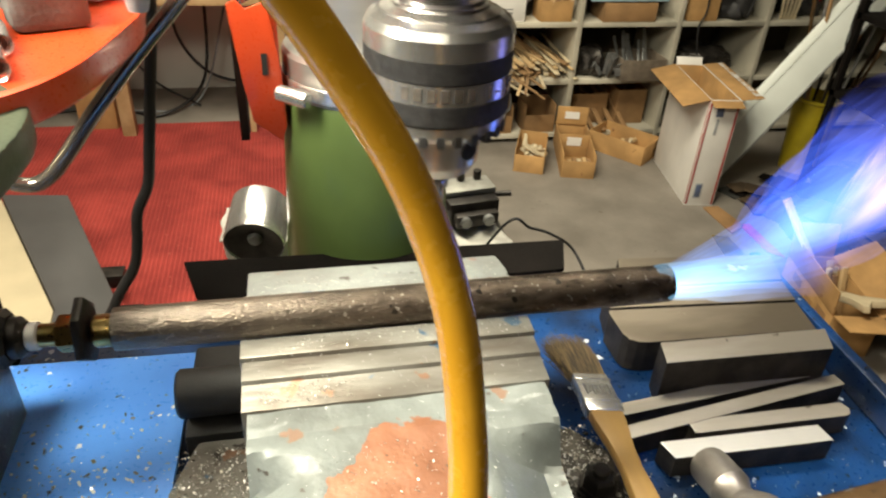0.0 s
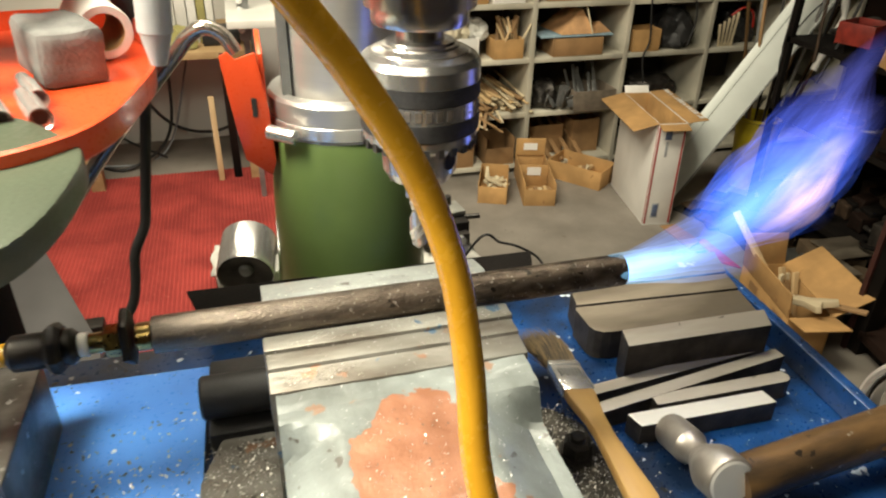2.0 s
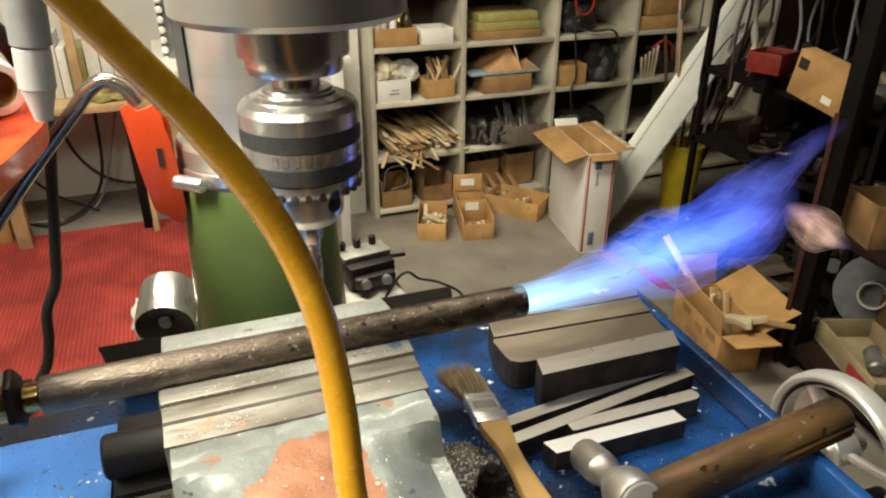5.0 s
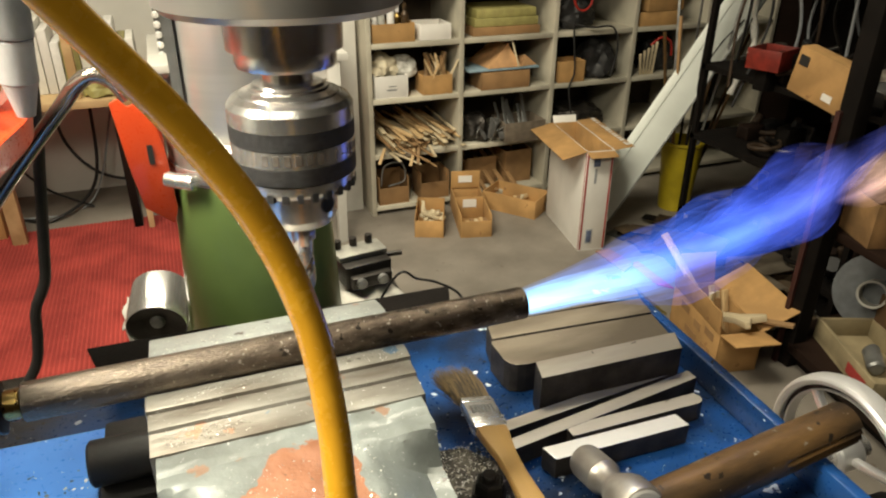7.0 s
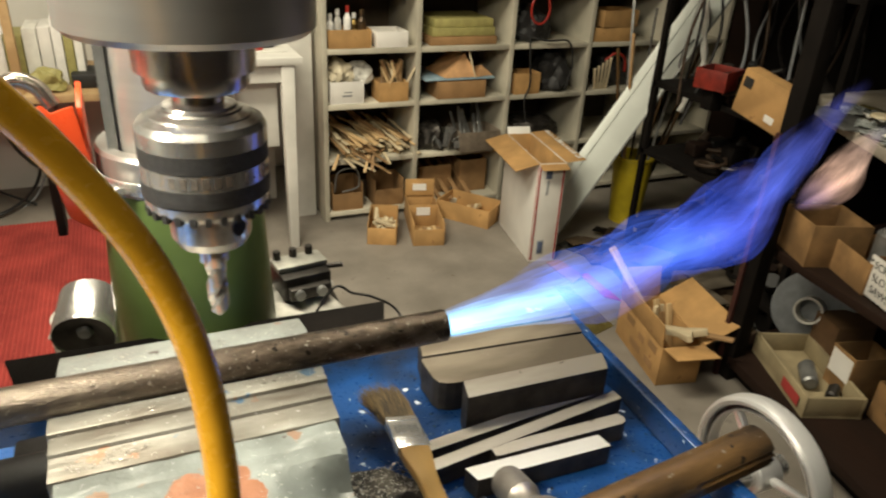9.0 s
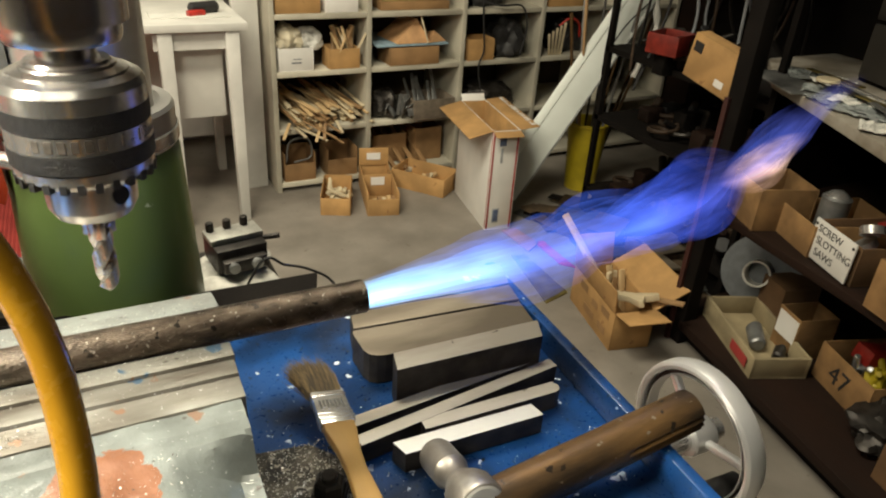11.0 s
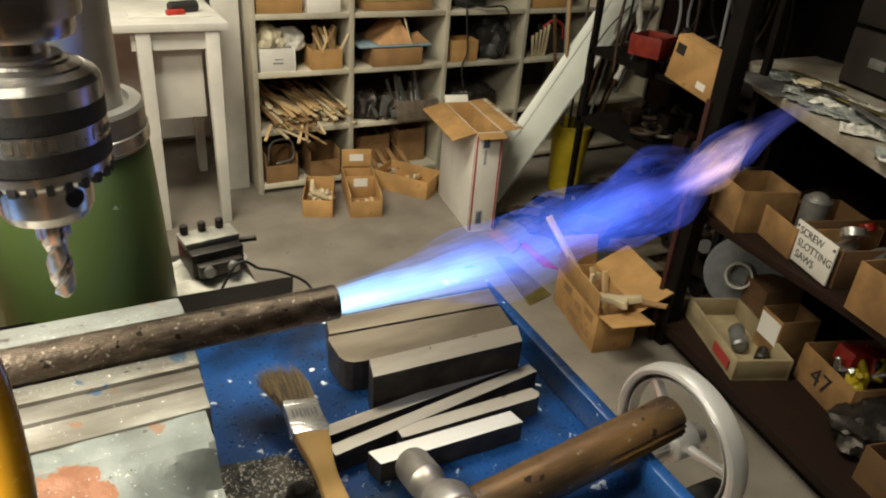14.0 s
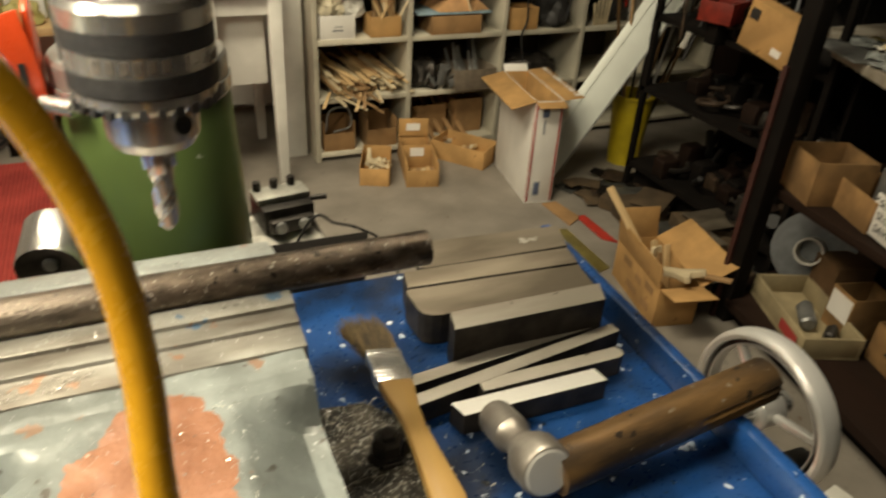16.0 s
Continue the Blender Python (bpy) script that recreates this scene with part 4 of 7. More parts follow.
def red_tray():
    ob = thing("parts_tray", "orange-red plastic tray holding shop clutter", "tray")
    out = [(-0.062, 0.575), (-0.056, 0.52), (-0.060, 0.478), (-0.074, 0.408), (-0.098, 0.367), (-0.14, 0.345), (-0.20, 0.37), (-0.25, 0.5), (-0.24, 0.72), (-0.12, 0.74), (-0.075, 0.66)]
    line = [Vector((p.x, p.y)) for p in spline([(x, y, 0) for x, y in out + out[:1]], 5)][:-1]
    c = Vector((-0.16, 0.53))
    part("floor", bm_prism([tuple(c + (p - c) * 0.97) for p in line], 1.066, 1.070, "z"), RED_PLASTIC, ob)
    bm = bmesh.new()
    prof = [(0.985, 1.066), (1.0, 1.068), (1.015, 1.080), (1.015, 1.086), (0.995, 1.087), (0.965, 1.0705)]
    rings = [[bm.verts.new((*(c + (p - c) * k), z)) for p in line] for k, z in prof]
    n = len(line)
    for a, b in zip(rings, rings[1:]):
        for i in range(n):
            bm.faces.new((a[i], a[(i + 1) % n], b[(i + 1) % n], b[i]))
    part("rim", bm, RED_PLASTIC, ob)
    part("bracket", bm_box((-0.24, 0.45, 0.95), (-0.20, 0.55, 1.066), 0.003), BLACK_STEEL, ob)
    part("pedestal", bm_box((-0.25, 0.47, 0.0), (-0.20, 0.53, 0.95), 0.003), BLACK_STEEL, ob)


red_tray()


def tray_clutter():
    roll = thing("tape_roll", "white plastic pipe sleeve lying in the red tray", "sleeve", along((-0.097, 0.600, 1.0935), (-0.128, 0.690, 1.0945)))
    part("sleeve", bm_lathe([(0.0155, 0.0), (0.0215, 0.0), (0.0225, 0.002), (0.0225, 0.072), (0.0155, 0.072), (0.0155, 0.0)], 32, close=False), PTFE, roll)
    part("lining", bm_lathe([(0.0152, 0.001), (0.0152, 0.071)], 32, close=False), CARDBOARD, roll)
    stone = roughen(bm_box((-0.024, -0.038, 0.0), (0.024, 0.042, 0.042), 0.006), 0.003, 35, 3)
    solid("rubbing_stone", stone, CHALK, "rough grey abrasive stone in the red tray", "stone", m=pose(-0.126, 0.560, 1.0705, 0, 0, 24))
    for i, (x, y, r) in enumerate(((-0.118, 0.430, 0.0055), (-0.140, 0.425, 0.006), (-0.160, 0.432, 0.0055), (-0.180, 0.45, 0.006), (-0.128, 0.475, 0.005))):
        s = thing("tool_socket", "chromed socket lying in the red tray", "socket", along((x, y, 1.0705 + 1.35 * r), (x - 0.020, y + 0.052, 1.0705 + 1.35 * r)) @ Matrix.Scale(1.35, 4), group="sockets in the tray")
        part("shell", bm_lathe([(r * 0.6, 0.003), (r, 0.0), (r, 0.03), (r * 0.8, 0.032), (r * 0.8, 0.045), (r * 0.4, 0.045)], 18), STEEL, s)
        part("bore", bm_lathe([(r * 0.62, 0.0028), (r * 0.3, 0.004)], 12), BLACK_INK, s)
    solid("rubber_grip_tool", bm_tube([(-0.085, 0.700, 1.080), (-0.100, 0.690, 1.120), (-0.125, 0.62, 1.162), (-0.16, 0.54, 1.168), (-0.21, 0.50, 1.150), (-0.245, 0.49, 1.080)], 0.010, 14), BLACK_RUBBER, "black rubber tool handle across the tray", "tool handle")
    bm = bmesh.new()
    nx, ny = 14, 14
    grid = [[bm.verts.new((-0.28 + 0.165 * i / nx, 0.57 + 0.17 * j / ny, 1.152 + 0.008 * noise.noise(Vector((i * 0.3, j * 0.3, 0))))) for i in range(nx + 1)] for j in range(ny + 1)]
    for j in range(ny):
        for i in range(nx):
            bm.faces.new((grid[j][i], grid[j][i + 1], grid[j + 1][i + 1], grid[j + 1][i]))
    o = solid("paper_sheet", bm, PAPER, "white paper sheet lying on the tray clutter", "paper")
    o.modifiers.new("thickness", "SOLIDIFY").thickness = 0.0008


tray_clutter()


def air_nozzle():
    ob = thing("grey_spout", "grey plastic jointed coolant spout hanging over the tray", "coolant spout")
    part("upper_tube", bm_rod((-0.030, 0.455, 1.32), (-0.042, 0.46, 1.150), 0.0125, bevel=0.001), GREY_PLASTIC, ob)
    part("lower_tube", bm_rod((-0.0425, 0.46, 1.149), (-0.0445, 0.46, 1.122), 0.0115, bevel=0.001), GREY_LIGHT, ob, "paler grey section")
    part("nozzle", bm_rod((-0.0445, 0.46, 1.122), (-0.0455, 0.46, 1.101), 0.0105, 0.0055), GREY_LIGHT, ob)


GREY_LIGHT = mat("light_grey_plastic", (0.36, 0.37, 0.38), 0.4, mix=0.15)
air_nozzle()


def green_shield():
    """Pale green rounded cover plate, close to the camera's way."""
    ob = thing("green_cover", "pale green painted rounded metal cover", "cover")
    out = [(-0.175, 0.30), (-0.172, 0.40), (-0.155, 0.436), (-0.133, 0.438), (-0.106, 0.405), (-0.092, 0.385), (-0.0855, 0.368), (-0.0835, 0.34), (-0.090, 0.286), (-0.105, 0.25), (-0.14, 0.215), (-0.168, 0.225)]
    line = [(p.x, p.y) for p in spline([(x, y, 0) for x, y in out + out[:1]], 4)][:-1]
    part("arm", bm_box((-0.52, 0.305, 1.0602), (-0.165, 0.335, 1.074), 0.002), PALE_GREEN, ob)
    part("plate", bm_prism(line, 1.060, 1.0785, "z", 0.003), PALE_GREEN, ob)
    part("post", bm_box((-0.52, 0.30, 0.0), (-0.48, 0.34, 1.06)), BLACK_STEEL, ob)


green_shield()


# ---- the room behind ----
def shelf_unit():
    ob = thing("pigeonhole_shelf", "cream painted wooden pigeonhole shelf standing on the floor", "shelf")
    y0, y1 = 2.61, 2.95
    xs = [0.752, 1.135, 1.555, 1.945, 2.33, 2.715]
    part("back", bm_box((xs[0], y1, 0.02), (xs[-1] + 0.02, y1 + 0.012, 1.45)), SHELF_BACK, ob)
    for x in xs:
        part("upright", bm_box((x, y0, 0.0), (x + 0.020, y1, 1.45), 0.0015), CREAM_SHELF, ob)
    for z in (0.02, 0.247, 0.475, 0.69, 0.915, 1.15, 1.43):
        for a, b in zip(xs, xs[1:]):
            part("board", bm_box((a + 0.020, y0 + 0.002, z), (b, y1, z + 0.020), 0.0015), CREAM_SHELF, ob)


# Shade inside the pigeonholes is put into the back board's colour.
SHELF_BACK = mat("shadowed_hardboard", (0.11, 0.08, 0.052), 0.85, mix=0.4, scale=6)
shelf_unit()


def open_box(name, label, x, y, z, w, d, h, turn=0.0, material=None, flaps=(), thick=0.004, group="", low_front=None, inside=None):
    """A carton without lid, w along its own x, d along y; flaps: (side, length, degrees outward from upright)."""
    material = material or CARDBOARD
    ob = thing(name, label, "box", pose(x, y, z, 0, 0, turn), group)
    fh = low_front or h
    part("bottom", bm_box((-w / 2, -d / 2, 0.001), (w / 2, d / 2, thick)), material, ob)
    part("side", bm_box((-w / 2, -d / 2, thick), (-w / 2 + thick, d / 2, h), 0.0008), material, ob)
    part("side", bm_box((w / 2 - thick, -d / 2, thick), (w / 2, d / 2, h), 0.0008), material, ob)
    part("side", bm_box((-w / 2 + thick, d / 2 - thick, thick), (w / 2 - thick, d / 2, h), 0.0008), material, ob)
    part("side", bm_box((-w / 2 + thick, -d / 2, thick), (w / 2 - thick, -d / 2 + thick, fh), 0.0008), material, ob)
    for side, n, deg in flaps:
        along_x = side in "fb"
        span = w if along_x else d
        bm = bm_box((-span / 2, -thick / 2, 0), (span / 2, thick / 2, n), 0.0008)
        at = {"f": (0, -d / 2, 0), "b": (0, d / 2, 180), "l": (-w / 2, 0, -90), "r": (w / 2, 0, 90)}[side]
        part("flap", bm, material, ob, m=pose(at[0], at[1], fh if side == "f" else h, 0, 0, at[2]) @ pose(0, 0, 0, deg, 0, 0))
    if inside:
        part("inner", bm_box((-w / 2 + thick, -d / 2 + thick, thick), (w / 2 - thick, d / 2 - thick, thick + 0.003)), inside, ob)
    return ob


def lath(name, label, a, b, w, t, material, group=""):
    a, b = Vector(a), Vector(b)
    n = (b - a).length
    return solid(name, bm_box((-w / 2, -t / 2, 0), (w / 2, t / 2, n), 0.0006), material, label, "wood piece", group, m=along(a, b))


WOODS = [mat("pale_slat", (0.62, 0.46, 0.26), 0.7, dark=(0.46, 0.31, 0.15), scale=14, stretch=(1, 1, 0.2)), mat("brown_slat", (0.40, 0.24, 0.11), 0.7, mix=0.4, scale=14, stretch=(1, 1, 0.2)),
         mat("cream_slat", (0.70, 0.58, 0.38), 0.7, mix=0.3, scale=14, stretch=(1, 1, 0.2))]


def bottle(x, y, z, r, h, body, cap, label):
    ob = thing("bottle", label, "bottle", pose(x, y, z), "bottles in the shelf")
    part("body", bm_lathe([(r * 0.9, 0), (r, 0.003), (r, h * 0.68), (r * 0.45, h * 0.8), (r * 0.45, h * 0.84)], 16), body, ob)
    part("cap", bm_lathe([(r * 0.52, h * 0.84), (r * 0.52, h), (r * 0.4, h + 0.001)], 14), cap, ob)


def bag(name, label, x, y, z, w, d, h, material, seed):
    bm = bmesh.new()
    bmesh.ops.create_icosphere(bm, subdivisions=4, radius=1)
    for v in bm.verts:
        k = 1 + 0.28 * noise.noise(v.co * 1.8 + Vector((seed, 0, 0))) + 0.12 * noise.noise(v.co * 5 + Vector((seed, 0, 0)))
        v.co = Vector((v.co.x * w / 2 * k, v.co.y * d / 2 * k, max(-0.42, v.co.z) * h * 0.58 * k + h * 0.25))
    lo = min(v.co.z for v in bm.verts)
    for v in bm.verts:
        v.co.z -= lo
    return solid(name, bm, material, label, "bag", m=pose(x, y, z))


def shelf_contents():
    rng = random.Random(3)
    z0, z1, z2, z3, z4 = 0.0405, 0.2675, 0.4955, 0.7105, 0.9355
    # lowest row
    for x, w in ((0.852, 0.13), (1.035, 0.13)):
        open_box("parts_box", "brown cardboard parts box in the lowest shelf row", x, 2.68, z0, w, 0.12, 0.12, 0, CARDBOARD_DARK, group="parts boxes", low_front=0.075)
    solid("cable_loop", bm_tube([(0.80, 2.64, 0.12), (0.815, 2.63, 0.21), (0.89, 2.63, 0.215), (0.90, 2.63, 0.14), (0.83, 2.63, 0.12)], 0.004, 8), GREY_METAL, "grey bent wire hanging over a box", "wire")
    open_box("parts_box", "dark box deep in the lowest shelf row", 1.28, 2.80, z0, 0.16, 0.2, 0.13, 0, CARDBOARD_DARK, group="parts boxes")
    open_box("parts_box", "dark box deep in the lowest shelf row", 1.46, 2.78, z0, 0.13, 0.2, 0.15, 0, CARDBOARD_DARK, group="parts boxes")
    # slats, second row
    for i in range(64):
        x = rng.uniform(0.80, 1.10)
        zb = z1 + rng.uniform(0.004, 0.075)
        tip = Vector((x + rng.uniform(-0.02, 0.085), rng.uniform(2.56, 2.66), zb + rng.uniform(-0.01, 0.02)))
        back = Vector((min(1.12, max(0.785, x + rng.uniform(-0.07, 0.02))), 2.90, zb + rng.uniform(0.0, 0.06)))
        lath("wood_stick", "thin offcut wood slat in a heap", tip, back, rng.uniform(0.010, 0.022), rng.uniform(0.004, 0.009), WOODS[rng.randrange(3)], "heap of wood slats")
    for i in range(9):
        x = rng.uniform(0.80, 1.12)
        lath("wood_stick", "thin offcut wood slat hanging over the board", (x, 2.60, z1 + 0.012 + 0.003 * i), (x + rng.uniform(-0.06, 0.12), 2.53, z1 - rng.uniform(0.0, 0.05)), 0.012, 0.005, WOODS[rng.randrange(3)], "heap of wood slats")
    # third row, first hole
    b = open_box("white_carton", "white carton box holding a plastic bag", 0.852, 2.675, z2, 0.135, 0.115, 0.088, 0, WHITE_CARD)
    part("text_bar", bm_box((-0.02, -0.0585, 0.03), (0.02, -0.0577, 0.036)), GREY_PLASTIC, b)
    part("text_bar", bm_box((-0.012, -0.0585, 0.045), (0.02, -0.0577, 0.049)), GREY_PLASTIC, b)
    bag("plastic_bag", "crumpled clear plastic bag with pale contents", 0.835, 2.70, z2 + 0.075, 0.13, 0.13, 0.10, BAG_PALE, 1.3)
    bag("plastic_bag", "crumpled clear plastic bag", 0.925, 2.70, z2 + 0.07, 0.11, 0.10, 0.09, CLEAR_BAG, 5.1)
    open_box("parts_box", "cardboard box full of wood offcuts", 1.045, 2.665, z2, 0.125, 0.10, 0.078, 0, CARDBOARD, group="parts boxes")
    for i in range(16):
        a = (rng.uniform(1.0, 1.09), rng.uniform(2.63, 2.68), z2 + 0.03)
        lath("wood_offcut", "short wood offcut standing in a box", a, (a[0] + rng.uniform(-0.05, 0.05), a[1] + rng.uniform(-0.03, 0.08), a[2] + rng.uniform(0.09, 0.135)), rng.uniform(0.012, 0.025), 0.008, WOODS[rng.randrange(3)], "wood offcuts")
    # fourth row, first hole
    open_box("parts_box", "cardboard box holding bottles", 0.865, 2.672, z3, 0.17, 0.11, 0.07, 0, CARDBOARD, group="parts boxes")
    for i, (x, c) in enumerate(((0.80, PTFE), (0.835, PTFE), (0.868, RED_METAL), (0.90, PTFE), (0.925, RUST))):
        bottle(x, 2.665 + 0.02 * (i % 2), z3 + 0.006, 0.0155, 0.115 + 0.015 * (i % 3), (PTFE, CLEAR_BAG, PTFE, BRASS, RUST)[i], c, "small shop bottle standing in a box")
    b = open_box("white_carton", "low white carton box in the shelf", 1.035, 2.68, z3, 0.13, 0.13, 0.06, 0, WHITE_CARD)
    # second column
    blue = bm_box((1.18, 2.615, z2 + 0.075), (1.50, 2.87, z2 + 0.083), 0.002)
    open_box("parts_box", "flat brown box under blue sheets", 1.345, 2.69, z2, 0.22, 0.16, 0.072, 0, CARDBOARD_DARK, group="parts boxes")
    solid("blue_folder", blue, PALE_BLUE, "pale blue sheets lying on a box", "folder")
    tent = bmesh.new()
    vs = [tent.verts.new(p) for p in ((1.27, 2.62, z2 + 0.085), (1.42, 2.62, z2 + 0.085), (1.37, 2.66, z2 + 0.175), (1.25, 2.80, z2 + 0.085), (1.46, 2.82, z2 + 0.085), (1.36, 2.80, z2 + 0.165))]
    for f in ((0, 1, 2), (0, 2, 5, 3), (1, 4, 5, 2), (3, 5, 4), (0, 3, 4, 1)):
        tent.faces.new([vs[i] for i in f])
    solid("brown_paper", tent, ORANGE_PAPER, "folded orange-brown paper on the sheets", "paper")
    tent = bmesh.new()
    vs = [tent.verts.new(p) for p in ((1.42, 2.62, z2 + 0.085), (1.50, 2.64, z2 + 0.085), (1.45, 2.66, z2 + 0.125), (1.43, 2.80, z2 + 0.085), (1.51, 2.80, z2 + 0.085))]
    for f in ((0, 1, 2), (0, 2, 3), (1, 4, 2), (2, 4, 3), (0, 3, 4, 1)):
        tent.faces.new([vs[i] for i in f])
    solid("brown_paper", tent, ORANGE_PAPER, "folded orange-brown paper on the sheets", "paper")
    lath("wood_stick", "pale wood stick standing on paper", (1.405, 2.615, z2 + 0.085), (1.375, 2.63, z2 + 0.19), 0.012, 0.006, WOODS[2])
    for k in range(3):
        solid("flat_box", bm_box((1.20 + 0.01 * k, 2.63 + 0.006 * k, z3 + 0.0005 + 0.034 * k), (1.50 - 0.008 * k, 2.86, z3 + 0.033 + 0.034 * k), 0.002), (CARDBOARD_DARK, OLIVE, OLIVE)[k], "flat olive cardboard box in a stack", "box", "stack of flat boxes")
    bag("greasy_lump", "heap of dark metal parts in the shelf", 1.24, 2.70, z1, 0.14, 0.16, 0.13, DARK_STEEL, 2.2)
    for i in range(9):
        x, y = rng.uniform(1.19, 1.32), rng.uniform(2.58, 2.66)
        solid("bracket", bm_box((0, 0, 0), (rng.uniform(0.02, 0.05), 0.004, rng.uniform(0.03, 0.09)), 0.001), GREY_METAL, "small grey metal bracket in a heap", "bracket", "metal brackets", m=pose(x, y, z1 + 0.02, rng.uniform(-40, 40), rng.uniform(-50, 50), rng.uniform(0, 180)))
    open_box("parts_bin", "grey-brown plastic bin full of metal strips", 1.435, 2.655, z1, 0.19, 0.15, 0.085, 0, BIN_BROWN)
    for i in range(8):
        lath("flat_bar", "grey metal strip standing in the bin", (1.37 + 0.017 * i, 2.66, z1 + 0.01), (1.36 + 0.018 * i + rng.uniform(-0.02, 0.02), 2.74, z1 + rng.uniform(0.12, 0.17)), 0.013, 0.003, GREY_METAL, "metal strips")
    # third column
    open_box("parts_box", "small brown box in the shelf", 1.66, 2.665, z2, 0.125, 0.10, 0.09, 0, CARDBOARD, group="parts boxes")
    bag("black_bag", "black cloth bag in the shelf", 1.82, 2.70, z2, 0.17, 0.17, 0.19, BLACK_RUBBER, 7.7)
    bag("black_bag", "black cloth bag in the shelf", 1.70, 2.74, z3, 0.2, 0.18, 0.15, BLACK_RUBBER, 3.7)
    solid("cord_coil", bm_tube([(1.69 + 0.045 * math.cos(a), 2.62, z3 + 0.14 + 0.06 * math.sin(a)) for a in [0.7 * i for i in range(10)]], 0.005, 8), RED_METAL, "red-brown cord coil hanging in the shelf", "cord")
    solid("hanging_cord", bm_tube([(1.64, 2.60, z3 + 0.05), (1.645, 2.595, z3 - 0.03), (1.66, 2.595, z2 + 0.05), (1.64, 2.595, z2 - 0.02), (1.66, 2.595, z1 + 0.1)], 0.004, 8), BLACK_RUBBER, "black cord hanging over the shelf boards", "cord")
    solid("hanging_cord", bm_tube([(1.60, 2.66, z3 + 0.04), (1.72, 2.60, z3 + 0.015), (1.83, 2.595, z3 + 0.01), (1.86, 2.59, z3 - 0.08), (1.84, 2.592, z2 + 0.02)], 0.004, 8), BLACK_RUBBER, "black cord hanging over the shelf boards", "cord")
    open_box("parts_box", "cardboard box on its side in the shelf", 2.08, 2.68, z3, 0.2, 0.13, 0.06, 0, CARDBOARD, group="parts boxes")
    open_box("parts_box", "cardboard box stacked in the shelf", 2.10, 2.68, z3 + 0.062, 0.19, 0.13, 0.07, 4, CARDBOARD, group="parts boxes")
    for i in range(5):
        lath("wood_stick", "wood stick standing in the shelf", (2.03 + 0.015 * i, 2.64, z2 + 0.002), (1.99 + 0.02 * i, 2.60, z2 + 0.10 + 0.012 * i), 0.010, 0.010, WOODS[2])
    bag("dark_bag", "dark bundle with red wire in the shelf", 2.17, 2.75, z2, 0.17, 0.17, 0.15, BLACK_RUBBER, 4.4)
    solid("red_wire", bm_tube([(2.06, 2.63, z2 + 0.13), (2.10, 2.61, z2 + 0.165), (2.15, 2.61, z2 + 0.14), (2.17, 2.62, z2 + 0.08)], 0.005, 8), RED_METAL, "red wire bent over a bundle", "wire")
    bag("greasy_lump", "heap of dark parts in the shelf", 1.76, 2.74, z1, 0.3, 0.2, 0.12, DARK_STEEL, 9.2)
    # upper rows, seen at the edge of the view
    open_box("parts_box", "cardboard box in the upper shelf row", 0.87, 2.68, z4, 0.17, 0.12, 0.10, 0, CARDBOARD, group="parts boxes")
    open_box("parts_box", "cardboard box in the upper shelf row", 1.33, 2.68, z4, 0.25, 0.12, 0.10, 0, CARDBOARD_DARK, group="parts boxes")


PALE_BLUE = mat("pale_blue_sheet", (0.26, 0.36, 0.42), 0.6, mix=0.2)
ORANGE_PAPER = mat("orange_brown_paper", (0.60, 0.34, 0.16), 0.6, mix=0.3, scale=20)
BIN_BROWN = mat("grey_brown_plastic", (0.20, 0.16, 0.12), 0.5, mix=0.3)
BAG_PALE = mat("pale_bagged_stuff", (0.66, 0.58, 0.42), 0.35, mix=0.3, scale=30, bump=1.0)
shelf_contents()


def floor_boxes():
    rng = random.Random(5)
    open_box("parts_box", "small open cardboard box with wood bits on the floor", 0.945, 2.435, 0.0, 0.115, 0.21, 0.085, -22, CARDBOARD, group="boxes on the floor", low_front=0.072)
    for i in range(12):
        a = Vector((0.945 + rng.uniform(-0.03, 0.03), 2.42 + rng.uniform(-0.05, 0.06), 0.045 + 0.003 * i))
        w = Vector((rng.uniform(-1, 1), rng.uniform(-1, 1), 0.2)).normalized() * 0.035
        lath("wood_offcut", "small pale wood offcut lying in a box", a - w, a + w, 0.012, 0.010, WOODS[2], "wood offcuts")
    b = open_box("parts_box", "open cardboard box with white labels on the floor", 1.12, 2.43, 0.0, 0.125, 0.32, 0.095, -14, CARDBOARD, group="boxes on the floor", low_front=0.07)
    part("high_back", bm_box((-0.062, 0.15, 0.09), (0.062, 0.156, 0.165), 0.001), CARDBOARD, b)
    part("label", bm_box((-0.03, 0.1478, 0.115), (0.028, 0.1492, 0.145)), WHITE_CARD, b, "white paper label")
    part("divider", bm_box((-0.058, 0.02, 0.006), (0.058, 0.024, 0.10), 0.001), CARDBOARD, b)
    part("label", bm_box((-0.028, 0.0178, 0.055), (0.028, 0.0192, 0.09)), WHITE_CARD, b, "white paper label")
    for i in range(5):
        lath("wood_offcut", "small wood offcut lying in a box", (1.07 + 0.018 * i, 2.30, 0.03), (1.075 + 0.02 * i, 2.36, 0.035 + 0.006 * (i % 2)), 0.014, 0.012, WOODS[i % 3], "wood offcuts")
    open_box("parts_box", "open cardboard box standing askew on the floor", 1.36, 2.49, 0.0, 0.15, 0.25, 0.08, 38, CARDBOARD, group="boxes on the floor")
    for i in range(4):
        lath("wood_offcut", "small wood offcut lying in a box", (1.33 + 0.02 * i, 2.44 + 0.02 * i, 0.03), (1.36 + 0.02 * i, 2.50, 0.05), 0.014, 0.012, WOODS[i % 3], "wood offcuts")
    # sticks behind
    for i in range(5):
        lath("wood_stick", "dark wood strip leaning in the lowest shelf row", (1.22 + 0.05 * i, 2.60, 0.045), (1.17 + 0.05 * i, 2.85, 0.19), 0.02, 0.01, CARDBOARD_DARK)


floor_boxes()


